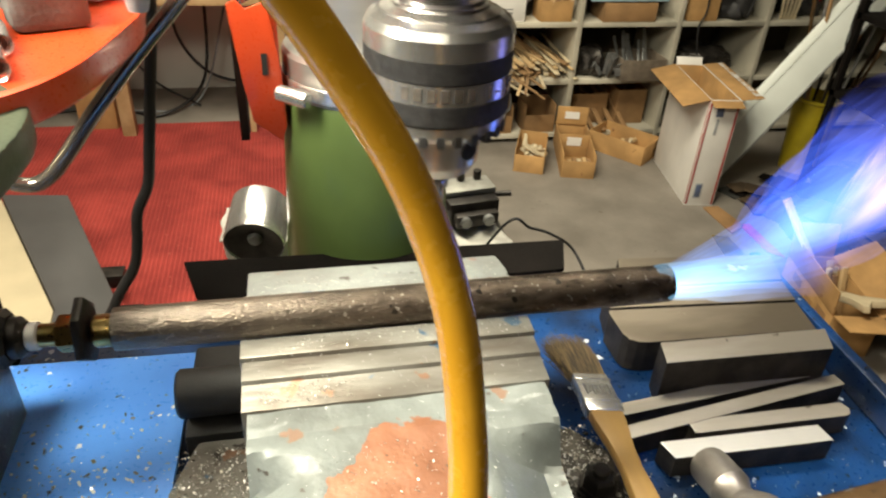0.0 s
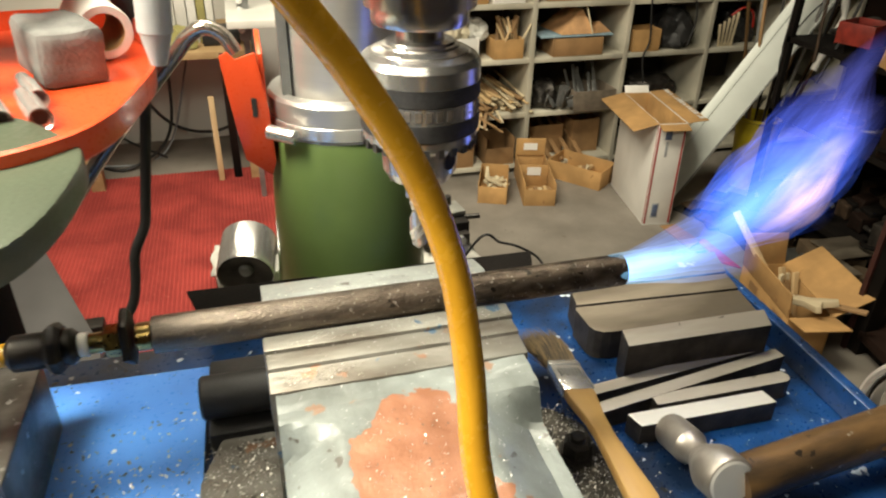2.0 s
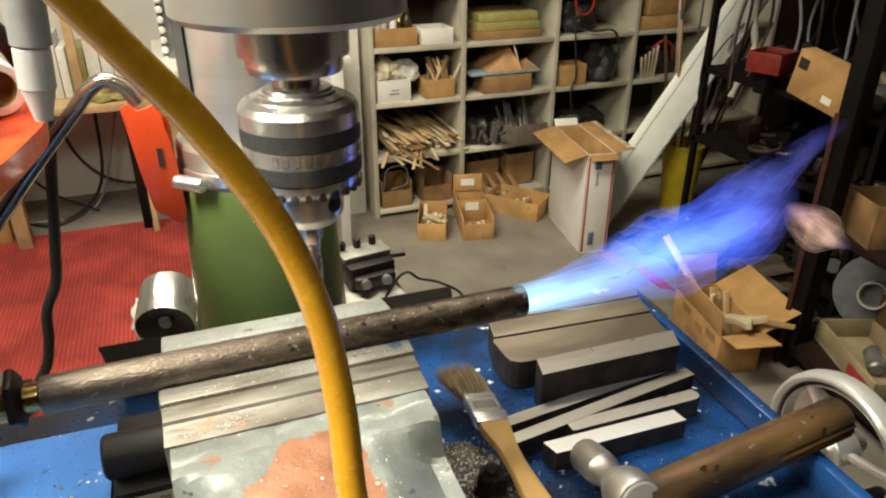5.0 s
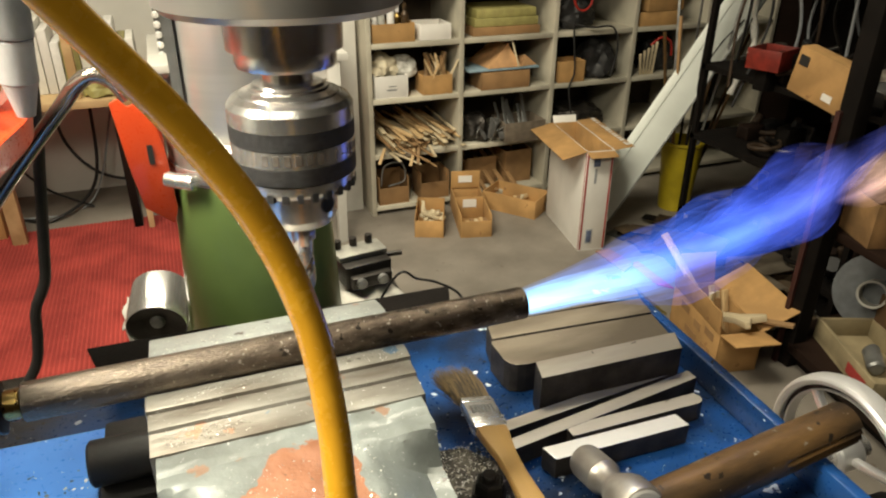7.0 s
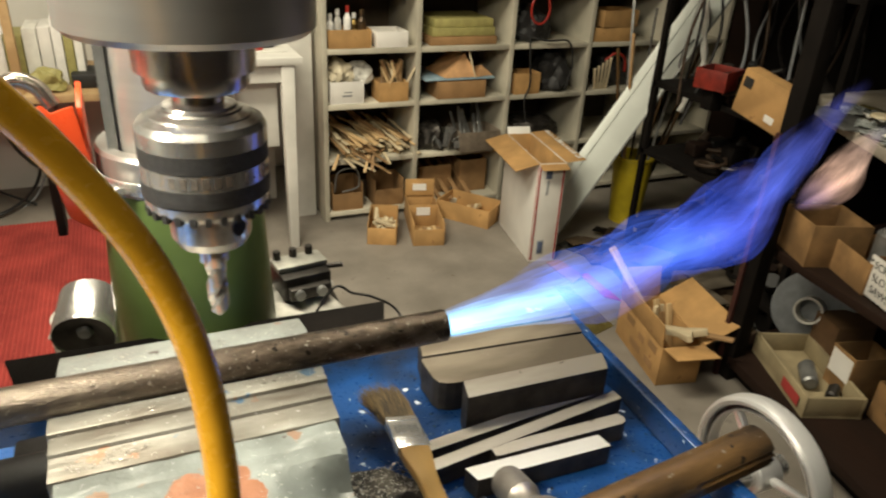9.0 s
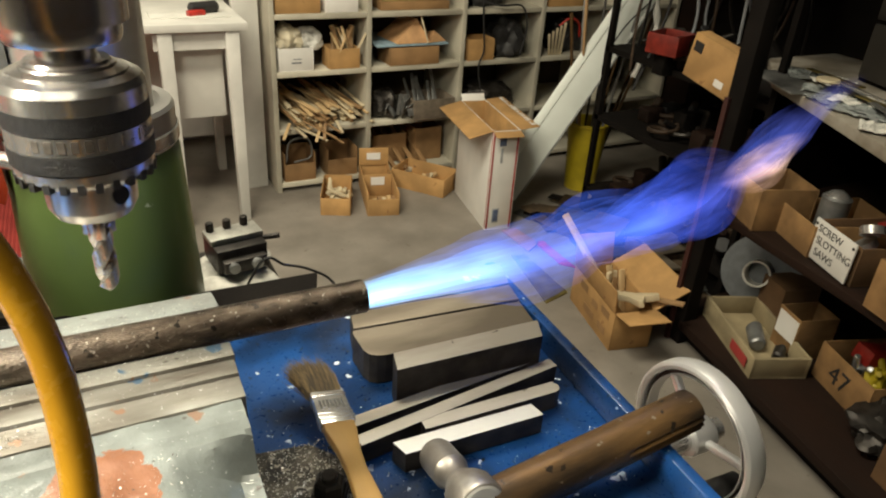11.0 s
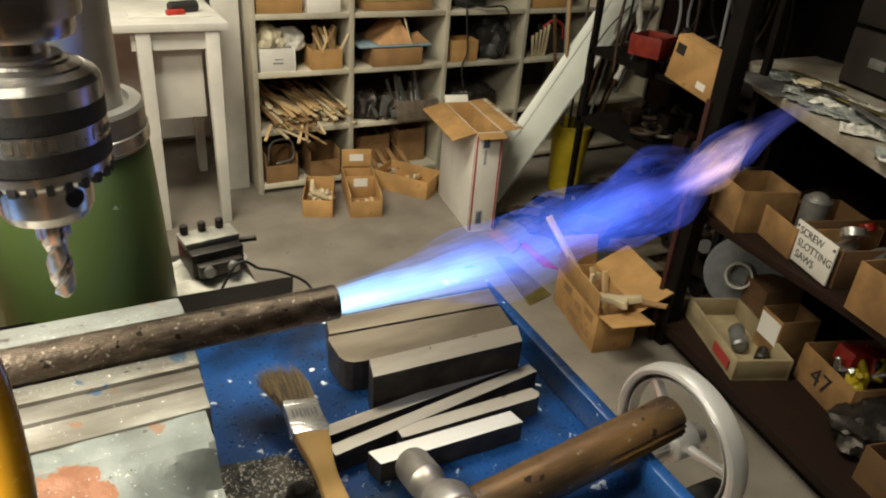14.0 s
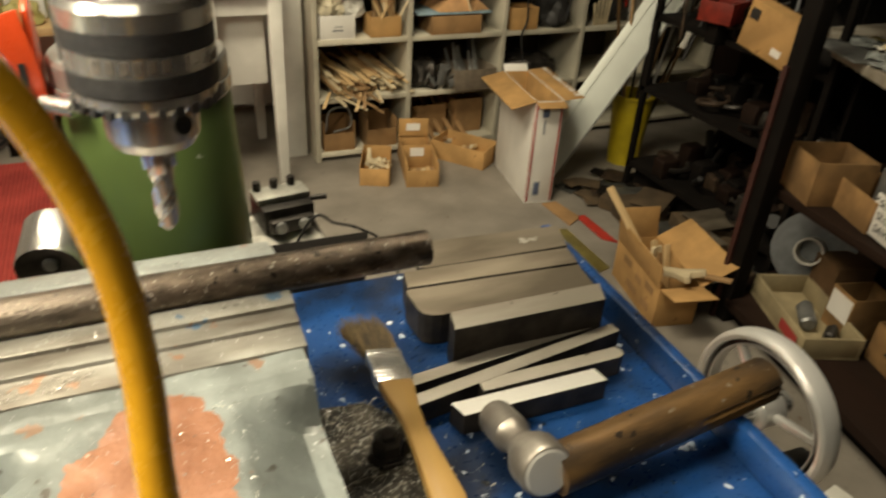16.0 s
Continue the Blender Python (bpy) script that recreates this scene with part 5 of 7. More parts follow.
def mail_carton():
    """Tall white carton with dark red edge stripes and open flaps."""
    ob = thing("shipping_carton", "tall white shipping carton with red stripes and open flaps", "box", pose(1.400, 2.030, 0.0, 0, 0, -9))
    w, d, h, t = 0.106, 0.37, 0.400, 0.0025
    def panel(lo, hi):
        return bm_box(lo, hi, 0.0006)
    part("bottom", panel((0, 0, 0.001), (w, d, 0.005)), WHITE_CARD, ob)
    f = part("front", panel((0, 0, 0.005), (w, t, h)), WHITE_CARD, ob)
    s = part("side", panel((0, t, 0.005), (t, d, h)), WHITE_CARD, ob)
    part("side", panel((w - t, t, 0.005), (w, d, h)), WHITE_CARD, ob)
    part("back", panel((t, d - t, 0.005), (w - t, d, h)), WHITE_CARD, ob)
    part("liner", panel((t, t, 0.006), (t + 0.002, d - t, h - 0.002)), CARDBOARD, ob)
    part("liner", panel((w - t - 0.002, t, 0.006), (w - t, d - t, h - 0.002)), CARDBOARD, ob)
    part("liner", panel((t + 0.002, d - t - 0.002, 0.006), (w - t - 0.002, d - t, h - 0.002)), CARDBOARD, ob)
    part("stripe", panel((0.003, -0.0008, 0.006), (0.010, 0.0002, h - 0.002)), RED_STRIPE, f)
    part("stripe", panel((w - 0.010, -0.0008, 0.006), (w - 0.003, 0.0002, h - 0.002)), RED_STRIPE, f)
    part("stripe", panel((-0.0008, 0.001, 0.006), (0.0002, 0.006, h - 0.002)), RED_STRIPE, s)
    part("emblem", panel((0.030, -0.0008, h - 0.06), (0.055, 0.0002, h - 0.02)), BLUE_INK, f)
    part("text_bar", panel((0.036, -0.0008, h - 0.125), (0.046, 0.0002, h - 0.068)), GREY_LIGHT, f)
    part("emblem", panel((0.024, -0.0008, 0.03), (0.052, 0.0002, 0.09)), GREY_LIGHT, f)
    part("emblem_mark", panel((0.028, -0.0014, 0.036), (0.048, -0.0004, 0.084)), BLUE_INK, f)
    # flaps hinge on the two long sides and the two short ones
    part("flap", bm_box((0, 0, 0), (0.095, d, t), 0.0006), CARDBOARD, ob, m=pose(0, 0, h, 0, 165, 0))
    part("flap", bm_box((0, 0, 0), (0.075, d, t), 0.0006), CARDBOARD, ob, m=pose(w, 0, h, 0, -6, 0))
    part("flap", bm_box((0, 0, 0), (w, 0.04, t), 0.0006), CARDBOARD, ob, m=pose(0, 0, h - 0.002, 195, 0, 0))
    part("flap", bm_box((0.004, 0, 0), (w - 0.004, t, 0.028), 0.0006), WHITE_CARD, ob, m=pose(0, d, h, -35, 0, 0))
    strip = bmesh.new()
    rng = random.Random(2)
    for i in range(14):
        y = 0.02 + 0.025 * i
        bm_box((0.052, y, 0.0042), (0.052 + rng.uniform(0.008, 0.02), y + rng.uniform(0.008, 0.02), 0.0052), 0, strip)
    part("torn_tape", strip, WHITE_CARD, ob, "torn white paper scraps", pose(w, 0, h, 0, -6, 0))


mail_carton()


def beam():
    ob = thing("leaning_beam", "pale mint painted board leaning steeply from the floor", "beam")
    way, side = Vector((0.576, 0.0, 0.817)), Vector((-0.817, 0.0, 0.576))
    m = Matrix.Translation((1.590, 2.21, 0.075)) @ Matrix((side, Vector((0, 1, 0)), way)).transposed().to_4x4() @ Matrix.Rotation(radians(38), 4, "Z")
    part("board", bm_box((-0.062, -0.02, -0.02), (0.062, 0.02, 2.0), 0.002), MINT_PAINT, ob, m=m)
    part("ridge", bm_box((0.030, -0.026, 0.0), (0.062, -0.02, 2.0), 0.002), MINT_PAINT, ob, m=m)
    part("edge_strip", bm_box((-0.069, -0.026, 0.0), (-0.062, 0.02, 2.0), 0.001), GREY_METAL, ob, m=m)
    rope = bm_tube([(2.14, 2.155, 0.95), (2.16, 2.15, 0.80), (2.17, 2.14, 0.70), (2.13, 2.14, 0.60), (2.10, 2.14, 0.52)], 0.014, 10, taper=lambda f: 0.6 + 0.5 * abs(math.sin(14 * f)))
    solid("knotted_rag", rope, PAPER, "knotted pale rags hanging beside the board", "rope")
    solid("wire_loop", bm_tube([(2.12, 2.16, 0.80), (2.02, 2.15, 0.72), (1.955, 2.15, 0.62), (1.945, 2.15, 0.55), (1.97, 2.15, 0.48)], 0.003, 8), BLACK_RUBBER, "thin black wire bent before the board", "wire")


beam()


def white_table():
    ob = thing("white_table", "white painted wooden table standing on the concrete floor", "table")
    part("tabletop", bm_box((-0.02, 2.405, 0.702), (0.632, 3.0, 0.728), 0.002), WHITE_PAINT, ob)
    part("apron", bm_box((0.33, 2.43, 0.64), (0.61, 2.445, 0.702)), WHITE_PAINT, ob)
    part("back_panel", bm_box((0.392, 2.50, 0.385), (0.556, 2.515, 0.702), 0.002), WHITE_PAINT, ob)
    for x, y in ((0.560, 2.412), (0.345, 2.412), (0.575, 2.93), (0.03, 2.93)):
        leg = bm_prism([(x - 0.002, y), (x + 0.044, y), (x + 0.044, y + 0.044), (x - 0.002, y + 0.044)], 0.0, 0.702, "z", 0.002)
        for v in leg.verts:
            k = 1 - v.co.z / 0.702
            v.co.x += (x + 0.021 - v.co.x) * 0.3 * k
        part("leg", leg, WHITE_PAINT, ob)
    solid("partition", bm_box((0.22, 3.05, 0.12), (0.68, 3.09, 1.5), 0.002), WHITE_PAINT, "white cabinet panel standing behind the table", "panel")
    solid("partition", bm_box((0.64, 2.70, 0.0), (0.735, 2.74, 1.5), 0.002), WHITE_PAINT, "narrow white panel beside the shelf", "panel")
    tool = thing("heat_gun", "black tool grip with red trigger lying on the table", "tool", pose(0.50, 2.56, 0.729, 0, 0, 15))
    part("grip", bm_rod((-0.03, 0, 0.021), (0.07, 0, 0.023), 0.020, bevel=0.006), BLACK_RUBBER, tool)
    part("trigger", bm_box((-0.05, -0.04, 0.001), (0.01, -0.015, 0.02), 0.004), RED_METAL, tool)
    solid("paper_sheet", bm_box((0.34, 2.50, 0.7285), (0.60, 2.62, 0.7325), 0.0005), PAPER, "white papers lying on the table", "paper", m=pose(0, 0, 0, 0, 0, 0))


white_table()


def back_bench():
    ob = thing("low_bench", "low wooden bench with clutter along the white wall", "bench")
    part("benchtop", bm_box((-1.6, 2.76, 0.520), (0.06, 3.34, 0.548), 0.002), WOOD, ob)
    for x in (-1.55, -0.62, 0.0):
        part("leg", bm_box((x, 2.80, 0.0), (x + 0.05, 2.85, 0.520), 0.002), WOOD, ob)
    rng = random.Random(8)
    x = -0.42
    for i in range(9):
        w = rng.uniform(0.03, 0.06)
        h = rng.uniform(0.16, 0.26)
        solid("binder", bm_box((x, 2.90, 0.549), (x + w - 0.003, 3.10, 0.549 + h), 0.003), (PAPER, WHITE_CARD, PTFE, OLIVE)[i % 4], "upright white folder standing on the bench", "folder", "folders on the bench")
        x += w
    bag("yellow_bag", "olive-yellow bundle lying on the bench", -0.20, 2.83, 0.549, 0.13, 0.1, 0.09, OLIVE, 6.1)
    solid("wood_post", bm_box((-0.30, 2.80, 0.549), (-0.27, 2.83, 1.4), 0.002), WOOD, "pale wooden post standing on the bench", "post")
    solid("black_case", bm_box((-0.12, 2.84, 0.549), (0.02, 3.0, 0.60), 0.006), BLACK_RUBBER, "low black case on the bench", "case")
    strip = thing("bead_strip", "vertical strip of white beads beside the column", "strip")
    part("backing", bm_box((0.02, 2.60, 0.62), (0.06, 2.62, 1.5)), GREY_METAL, strip)
    for i in range(18):
        part("bead", bm_lathe([(0.004, -0.012), (0.011, -0.007), (0.012, 0.0), (0.011, 0.007), (0.004, 0.012)], 10, pose(0.028, 2.59, 0.66 + 0.033 * i)), PTFE, strip)
    part("foot", bm_box((0.03, 2.60, 0.0), (0.05, 2.62, 0.62)), GREY_METAL, strip)
    solid("floor_stick", bm_box((-0.130, 2.80, 0.0), (-0.108, 2.82, 0.36), 0.001), WOODS[0], "upright wood strip standing on the carpet edge", "wood piece")
    for i, pts in enumerate((((-0.75, 3.34, 0.5), (-0.70, 3.3, 0.3), (-0.55, 3.2, 0.1), (-0.35, 3.1, 0.012)), ((-0.45, 3.33, 0.5), (-0.43, 3.3, 0.25), (-0.30, 3.25, 0.1), (-0.10, 3.2, 0.09), (0.1, 3.3, 0.2)),
                             ((-0.9, 3.2, 0.012), (-0.6, 3.05, 0.012), (-0.35, 3.15, 0.03), (-0.2, 3.3, 0.45)), ((-1.0, 3.05, 0.012), (-0.7, 3.1, 0.012), (-0.5, 3.0, 0.012), (-0.33, 3.2, 0.1), (-0.3, 3.33, 0.5)))):
        solid("wall_cable", bm_tube(pts, 0.007 if i % 2 else 0.005, 8), (BLACK_RUBBER, BLACK_RUBBER, GREY_PLASTIC, BLACK_RUBBER)[i], "loose cable hanging at the wall under the bench", "cable", "cables at the wall")
    open_box("parts_box", "brown cardboard box under the bench", -0.72, 2.98, 0.0, 0.14, 0.2, 0.22, 0, CARDBOARD, group="boxes on the floor")


back_bench()


def floor_case():
    ob = thing("floor_case", "long grey and beige case standing on the red carpet", "case")
    part("dark_side", bm_prism([(-0.700, 1.79), (-0.539, 1.77), (-0.345, 1.296), (-0.33, 1.10), (-0.44, 1.10), (-0.46, 1.283)], 0.012, 0.30, "z", 0.003), DARK_GREY_PAINT, ob)
    part("beige_side", bm_prism([(-0.86, 1.82), (-0.703, 1.79), (-0.463, 1.283), (-0.443, 1.10), (-0.62, 1.10)], 0.012, 0.294, "z", 0.003), BEIGE, ob, "beige painted face")
    for y in (1.68, 1.50):
        part("clamp", bm_box((-0.50 + (1.68 - y) * 0.4, y, 0.06), (-0.43 + (1.68 - y) * 0.4, y + 0.05, 0.10), 0.003), DARK_STEEL, ob)
    part("tag", bm_box((-0.41, 1.40, 0.012), (-0.33, 1.46, 0.05), 0.003), PAPER, ob, "torn white tag")


DARK_GREY_PAINT = mat("dark_grey_paint", (0.075, 0.072, 0.072), 0.5, mix=0.25, scale=8)
BEIGE = mat("beige_paint", (0.55, 0.46, 0.30), 0.55, mix=0.15, scale=8)
floor_case()


# ---- the dark side of the shop ----
def stick_box():
    ob = open_box("scrap_carton", "printed cardboard carton full of wood scraps", 1.460, 1.345, 0.0, 0.13, 0.29, 0.13, -12.5, CARDBOARD, flaps=(("f", 0.085, 80), ("b", 0.10, 12), ("r", 0.12, 60), ("l", 0.075, 6)))
    for i, (x, z, w) in enumerate(((0.06, 0.10, 0.05), (-0.02, 0.085, 0.04), (-0.09, 0.10, 0.05), (0.01, 0.04, 0.07), (-0.08, 0.04, 0.05))):
        part("print_mark", bm_box((-0.0662, x - w / 2, z - 0.012), (-0.0648, x + w / 2, z + 0.012)), CARDBOARD_DARK, ob)
    lath("wood_stick", "long pale wood lath leaning out of the carton", (1.475, 1.295, 0.03), (1.381, 1.533, 0.301), 0.022, 0.012, WOODS[0])
    lath("wood_stick", "wood strip lying across the carton", (1.45, 1.30, 0.135), (1.54, 1.138, 0.170), 0.02, 0.008, WOODS[1])
    y = bm_prism([(-0.014, 0), (0.014, 0), (0.018, 0.10), (0.045, 0.16), (0.035, 0.17), (0.0, 0.145), (-0.035, 0.17), (-0.045, 0.16), (-0.018, 0.10)], -0.01, 0.01, "y", 0.002)
    solid("forked_offcut", y, WOODS[2], "pale forked wood offcut sticking out of the carton", "wood piece", m=along((1.435, 1.345, 0.11), (1.464, 1.190, 0.170)))
    for i in range(7):
        lath("wood_offcut", "wood offcut standing in the carton", (1.445 + 0.011 * i, 1.34 + 0.015 * (i % 3), 0.02), (1.44 + 0.012 * i, 1.38 + 0.02 * (i % 2), 0.135 + 0.012 * (i % 4)), 0.018, 0.01, WOODS[i % 3], "wood offcuts")
    solid("brass_sheet", bm_prism([(1.335, 1.50), (1.44, 1.53), (1.445, 1.80), (1.395, 1.82)], 0.001, 0.004, "z"), BRASS_SHEET, "dull brass sheet lying on the floor", "metal sheet")
    solid("red_strip", bm_prism([(1.53, 1.87), (1.565, 1.87), (1.565, 1.66), (1.525, 1.70)], 0.001, 0.006, "z"), RED_METAL, "dark red strip lying on the floor", "strip")
    solid("brown_strip", bm_prism([(1.46, 2.0), (1.52, 2.0), (1.54, 1.86), (1.47, 1.82)], 0.001, 0.006, "z"), CARDBOARD_DARK, "brown cardboard strip lying on the floor", "strip")


BRASS_SHEET = mat("dull_brass", (0.50, 0.40, 0.13), 0.3, 0.9, mix=0.35, scale=12)
stick_box()


def rack():
    ob = thing("storage_rack", "dark brown wooden storage rack crowded with boxes", "rack")
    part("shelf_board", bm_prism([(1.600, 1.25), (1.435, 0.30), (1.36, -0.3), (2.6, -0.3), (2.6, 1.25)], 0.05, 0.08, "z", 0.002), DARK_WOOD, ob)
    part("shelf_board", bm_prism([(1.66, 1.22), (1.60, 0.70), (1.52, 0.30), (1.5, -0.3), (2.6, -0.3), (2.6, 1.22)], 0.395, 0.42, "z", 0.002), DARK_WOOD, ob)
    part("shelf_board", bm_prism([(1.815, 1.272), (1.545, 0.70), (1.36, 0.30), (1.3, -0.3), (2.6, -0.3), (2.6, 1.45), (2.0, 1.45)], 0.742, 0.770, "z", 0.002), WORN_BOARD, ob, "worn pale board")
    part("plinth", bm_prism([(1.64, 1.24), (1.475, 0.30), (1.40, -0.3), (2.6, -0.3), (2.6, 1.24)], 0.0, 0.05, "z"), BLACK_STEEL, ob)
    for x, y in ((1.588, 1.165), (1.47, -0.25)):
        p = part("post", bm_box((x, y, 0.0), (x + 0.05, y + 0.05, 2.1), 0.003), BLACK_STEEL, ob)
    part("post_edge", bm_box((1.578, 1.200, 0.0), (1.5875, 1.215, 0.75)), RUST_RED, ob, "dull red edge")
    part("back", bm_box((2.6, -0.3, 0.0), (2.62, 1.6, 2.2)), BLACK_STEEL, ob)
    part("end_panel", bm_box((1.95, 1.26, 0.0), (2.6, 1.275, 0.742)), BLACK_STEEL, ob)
    # drawers above the worn board
    chest = thing("drawer_chest", "dark chest of small drawers standing on the rack", "drawers", pose(1.86, 0.62, 0.7705, 0, 0, -17))
    part("carcass", bm_box((0.02, -0.75, 0.0), (0.55, 0.60, 0.95)), BLACK_STEEL, chest)
    for r in range(6):
        for c in range(5):
            y = -0.74 + 0.268 * c
            d = part("drawer", bm_box((0.006, y, 0.012 + 0.155 * r), (0.0195, y + 0.258, 0.155 + 0.155 * r), 0.003), DRAWER, chest)
            part("label_holder", bm_box((-0.002, y + 0.10, 0.07 + 0.155 * r), (0.0058, y + 0.16, 0.095 + 0.155 * r), 0.002), GREY_METAL, d)


WORN_BOARD = mat("worn_grey_board", (0.34, 0.31, 0.26), 0.6, dark=(0.2, 0.17, 0.13), scale=10, grain=160)
RUST_RED = mat("dull_red_edge", (0.045, 0.012, 0.009), 0.6, mix=0.3)
DRAWER = mat("dark_drawer_front", (0.028, 0.024, 0.02), 0.45, mix=0.3, scale=10)
rack()


# Darker copies of both cardboards; the rack's weak light is in their colour.
DIM_CARD = mat("dim_cardboard", (0.30, 0.165, 0.062), 0.85, mix=0.4, scale=12, grain=200)
DIM_CARD_DARK = mat("dim_brown_cardboard", (0.16, 0.085, 0.035), 0.85, mix=0.35, scale=10, grain=200)


def rack_contents():
    rng = random.Random(12)
    # lowest board
    b = open_box("wooden_tray", "shallow pale wooden tray with metal stock", 1.692, 1.005, 0.081, 0.16, 0.31, 0.065, -22, PALE_TRAY, thick=0.009)
    part("print_mark", bm_box((-0.0862, -0.13, 0.02), (-0.0848, -0.04, 0.05)), RED_STRIPE, b, "faded red lettering panel")
    solid("metal_stock", roughen(bm_rod((1.66, 0.96, 0.118), (1.72, 1.03, 0.118), 0.022, bevel=0.006), 0.004, 40), GREY_METAL, "grey metal pieces lying in the tray", "metal piece")
    solid("metal_stock", roughen(bm_rod((1.665, 0.90, 0.113), (1.72, 0.93, 0.113), 0.016, bevel=0.006), 0.004, 40), DARK_STEEL, "dark metal pieces lying in the tray", "metal piece")
    b = open_box("parts_box", "numbered cardboard parts box on the low rack board", 1.855, 0.70, 0.081, 0.30, 0.20, 0.11, -18, DIM_CARD, group="rack boxes")
    text(b, "47", 0.075, (-0.1515, 0.045, 0.03), (90, 0, -90), BLACK_INK)
    for i in range(14):
        m = (RED_METAL, YELLOW, STEEL, BLACK_RUBBER, GREY_METAL)[i % 5]
        x, y = rng.uniform(1.75, 1.92), rng.uniform(0.64, 0.77)
        s = solid("small_tool", bm_rod((0, 0, 0), (rng.uniform(-0.06, 0.06), rng.uniform(-0.05, 0.05), 0.045), rng.uniform(0.009, 0.016), 0.008, bevel=0.002), m, "small hand tool lying in a parts box", "tool", "tools in the box", m=pose(x, y, 0.087 + 0.075))
    bag("yellow_reel", "yellow plastic reel lying in the parts box", 1.75, 0.69, 0.14, 0.055, 0.05, 0.075, YELLOW, 1.9)
    solid("red_tin", bm_box((-0.07, -0.03, 0), (0.07, 0.03, 0.045), 0.004), RED_METAL, "red metal tin lying in the parts box", "tin", m=pose(1.83, 0.735, 0.165, 0, 12, -15))
    c = open_box("parts_box", "small cardboard box with white side", 1.80, 0.935, 0.081, 0.12, 0.09, 0.13, -15, DIM_CARD, group="rack boxes")
    part("label", bm_box((-0.0612, -0.04, 0.05), (-0.0598, 0.04, 0.12)), WHITE_CARD, c, "white paper side")
    solid("carton", bm_box((-0.06, -0.05, 0), (0.06, 0.05, 0.15), 0.002), DIM_CARD_DARK, "closed dark brown carton on the rack", "box", m=pose(1.86, 1.05, 0.081, 0, 0, -15))
    reel = thing("tape_reel", "grey reel with white core lying on the rack", "reel", along((1.86, 1.16, 0.20), (1.78, 1.12, 0.23)))
    part("flange", bm_lathe([(0.03, 0), (0.115, 0.0), (0.115, 0.006), (0.03, 0.006)], 36), GREY_PLASTIC, reel)
    part("core", bm_lathe([(0.034, 0.006), (0.04, 0.008), (0.04, 0.075), (0.034, 0.076), (0.034, 0.006)], 28, close=False), PAPER, reel, "white cardboard core")
    b = open_box("parts_box", "cardboard box near the rack's front edge", 1.62, 0.43, 0.081, 0.18, 0.16, 0.10, -12, DIM_CARD_DARK, group="rack boxes")
    bag("greasy_lump", "heap of dark greasy parts on the rack", 1.72, 0.585, 0.081, 0.28, 0.18, 0.11, DARK_STEEL, 2.9)
    solid("pale_bar", bm_box((-0.025, -0.14, 0), (0.025, 0.14, 0.03), 0.003), PAPER, "pale bar lying on the floor before the rack", "bar", m=pose(1.36, 0.44, 0.001, 0, 0, 10))
    # middle board
    open_box("parts_box", "open cardboard box with tins on the rack", 1.80, 0.955, 0.421, 0.24, 0.18, 0.085, -20, DIM_CARD, group="rack boxes")
    open_box("parts_box", "open cardboard box on the rack", 1.74, 1.115, 0.421, 0.16, 0.15, 0.12, -20, DIM_CARD, group="rack boxes")
    t = thing("tin_can", "grey metal tin standing in a box", "tin", pose(1.78, 0.96, 0.427))
    part("body", bm_lathe([(0.034, 0), (0.036, 0.002), (0.036, 0.12), (0.03, 0.125)], 28), GREY_METAL, t)
    part("lid", bm_lathe([(0.031, 0.1235), (0.02, 0.134), (0.008, 0.139)], 28), STEEL, t)
    s = open_box("labelled_box", "open box with white hand-lettered card", 1.80, 0.80, 0.421, 0.30, 0.16, 0.10, -18, DIM_CARD_DARK, group="rack boxes")
    card = part("sign_card", bm_box((-0.165, -0.075, 0.005), (-0.160, 0.075, 0.108), 0.001), WHITE_CARD, s, "white hand-lettered card")
    for k, line in enumerate(("SCREW", "SLOTTING", "SAWS")):
        text(card, line, 0.027, (-0.1656, 0.058 - 0.004 * k, 0.080 - 0.03 * k), (90, 0, -90), BLACK_INK)
    for yy in (0.068, -0.068):
        part("pin", bm_rod((-0.1665, yy, 0.095), (-0.1645, yy, 0.095), 0.004, steps=8), BLACK_INK, card)
    for i in range(9):
        x, y = rng.uniform(1.70, 1.85), rng.uniform(0.74, 0.85)
        solid("steel_disc", bm_rod((0, 0, 0), (rng.uniform(-0.01, 0.01), 0.01, 0.016), rng.uniform(0.02, 0.034)), (GREY_METAL, RED_METAL, STEEL)[i % 3], "small round metal part lying in the box", "metal part", "discs in the box", m=pose(x, y, 0.43 + 0.010 * i))
    open_box("parts_box", "open cardboard box on the rack", 1.70, 0.60, 0.421, 0.26, 0.16, 0.12, -12, DIM_CARD, group="rack boxes")
    open_box("parts_box", "open cardboard box on the rack", 1.66, 0.42, 0.421, 0.24, 0.14, 0.10, -10, DIM_CARD, group="rack boxes")
    # worn board on top
    for i in range(12):
        k = i / 11
        x, y = 1.845 - 0.34 * k, 1.225 - 0.66 * k
        sheet = bmesh.new()
        n = 14
        w, d = rng.uniform(0.09, 0.15), rng.uniform(0.07, 0.11)
        grid = [[sheet.verts.new((w * (a / n - 0.5), d * (c / n - 0.5), 0.004 + 0.016 * abs(noise.noise(Vector((a * 0.35 + 9 * i, c * 0.4, 2)))) + 0.010 * abs(noise.noise(Vector((a * 1.1, c * 1.1, i)))))) for a in range(n + 1)] for c in range(n + 1)]
        for c in range(n):
            for a in range(n):
                sheet.faces.new((grid[c][a], grid[c][a + 1], grid[c + 1][a + 1], grid[c + 1][a]))
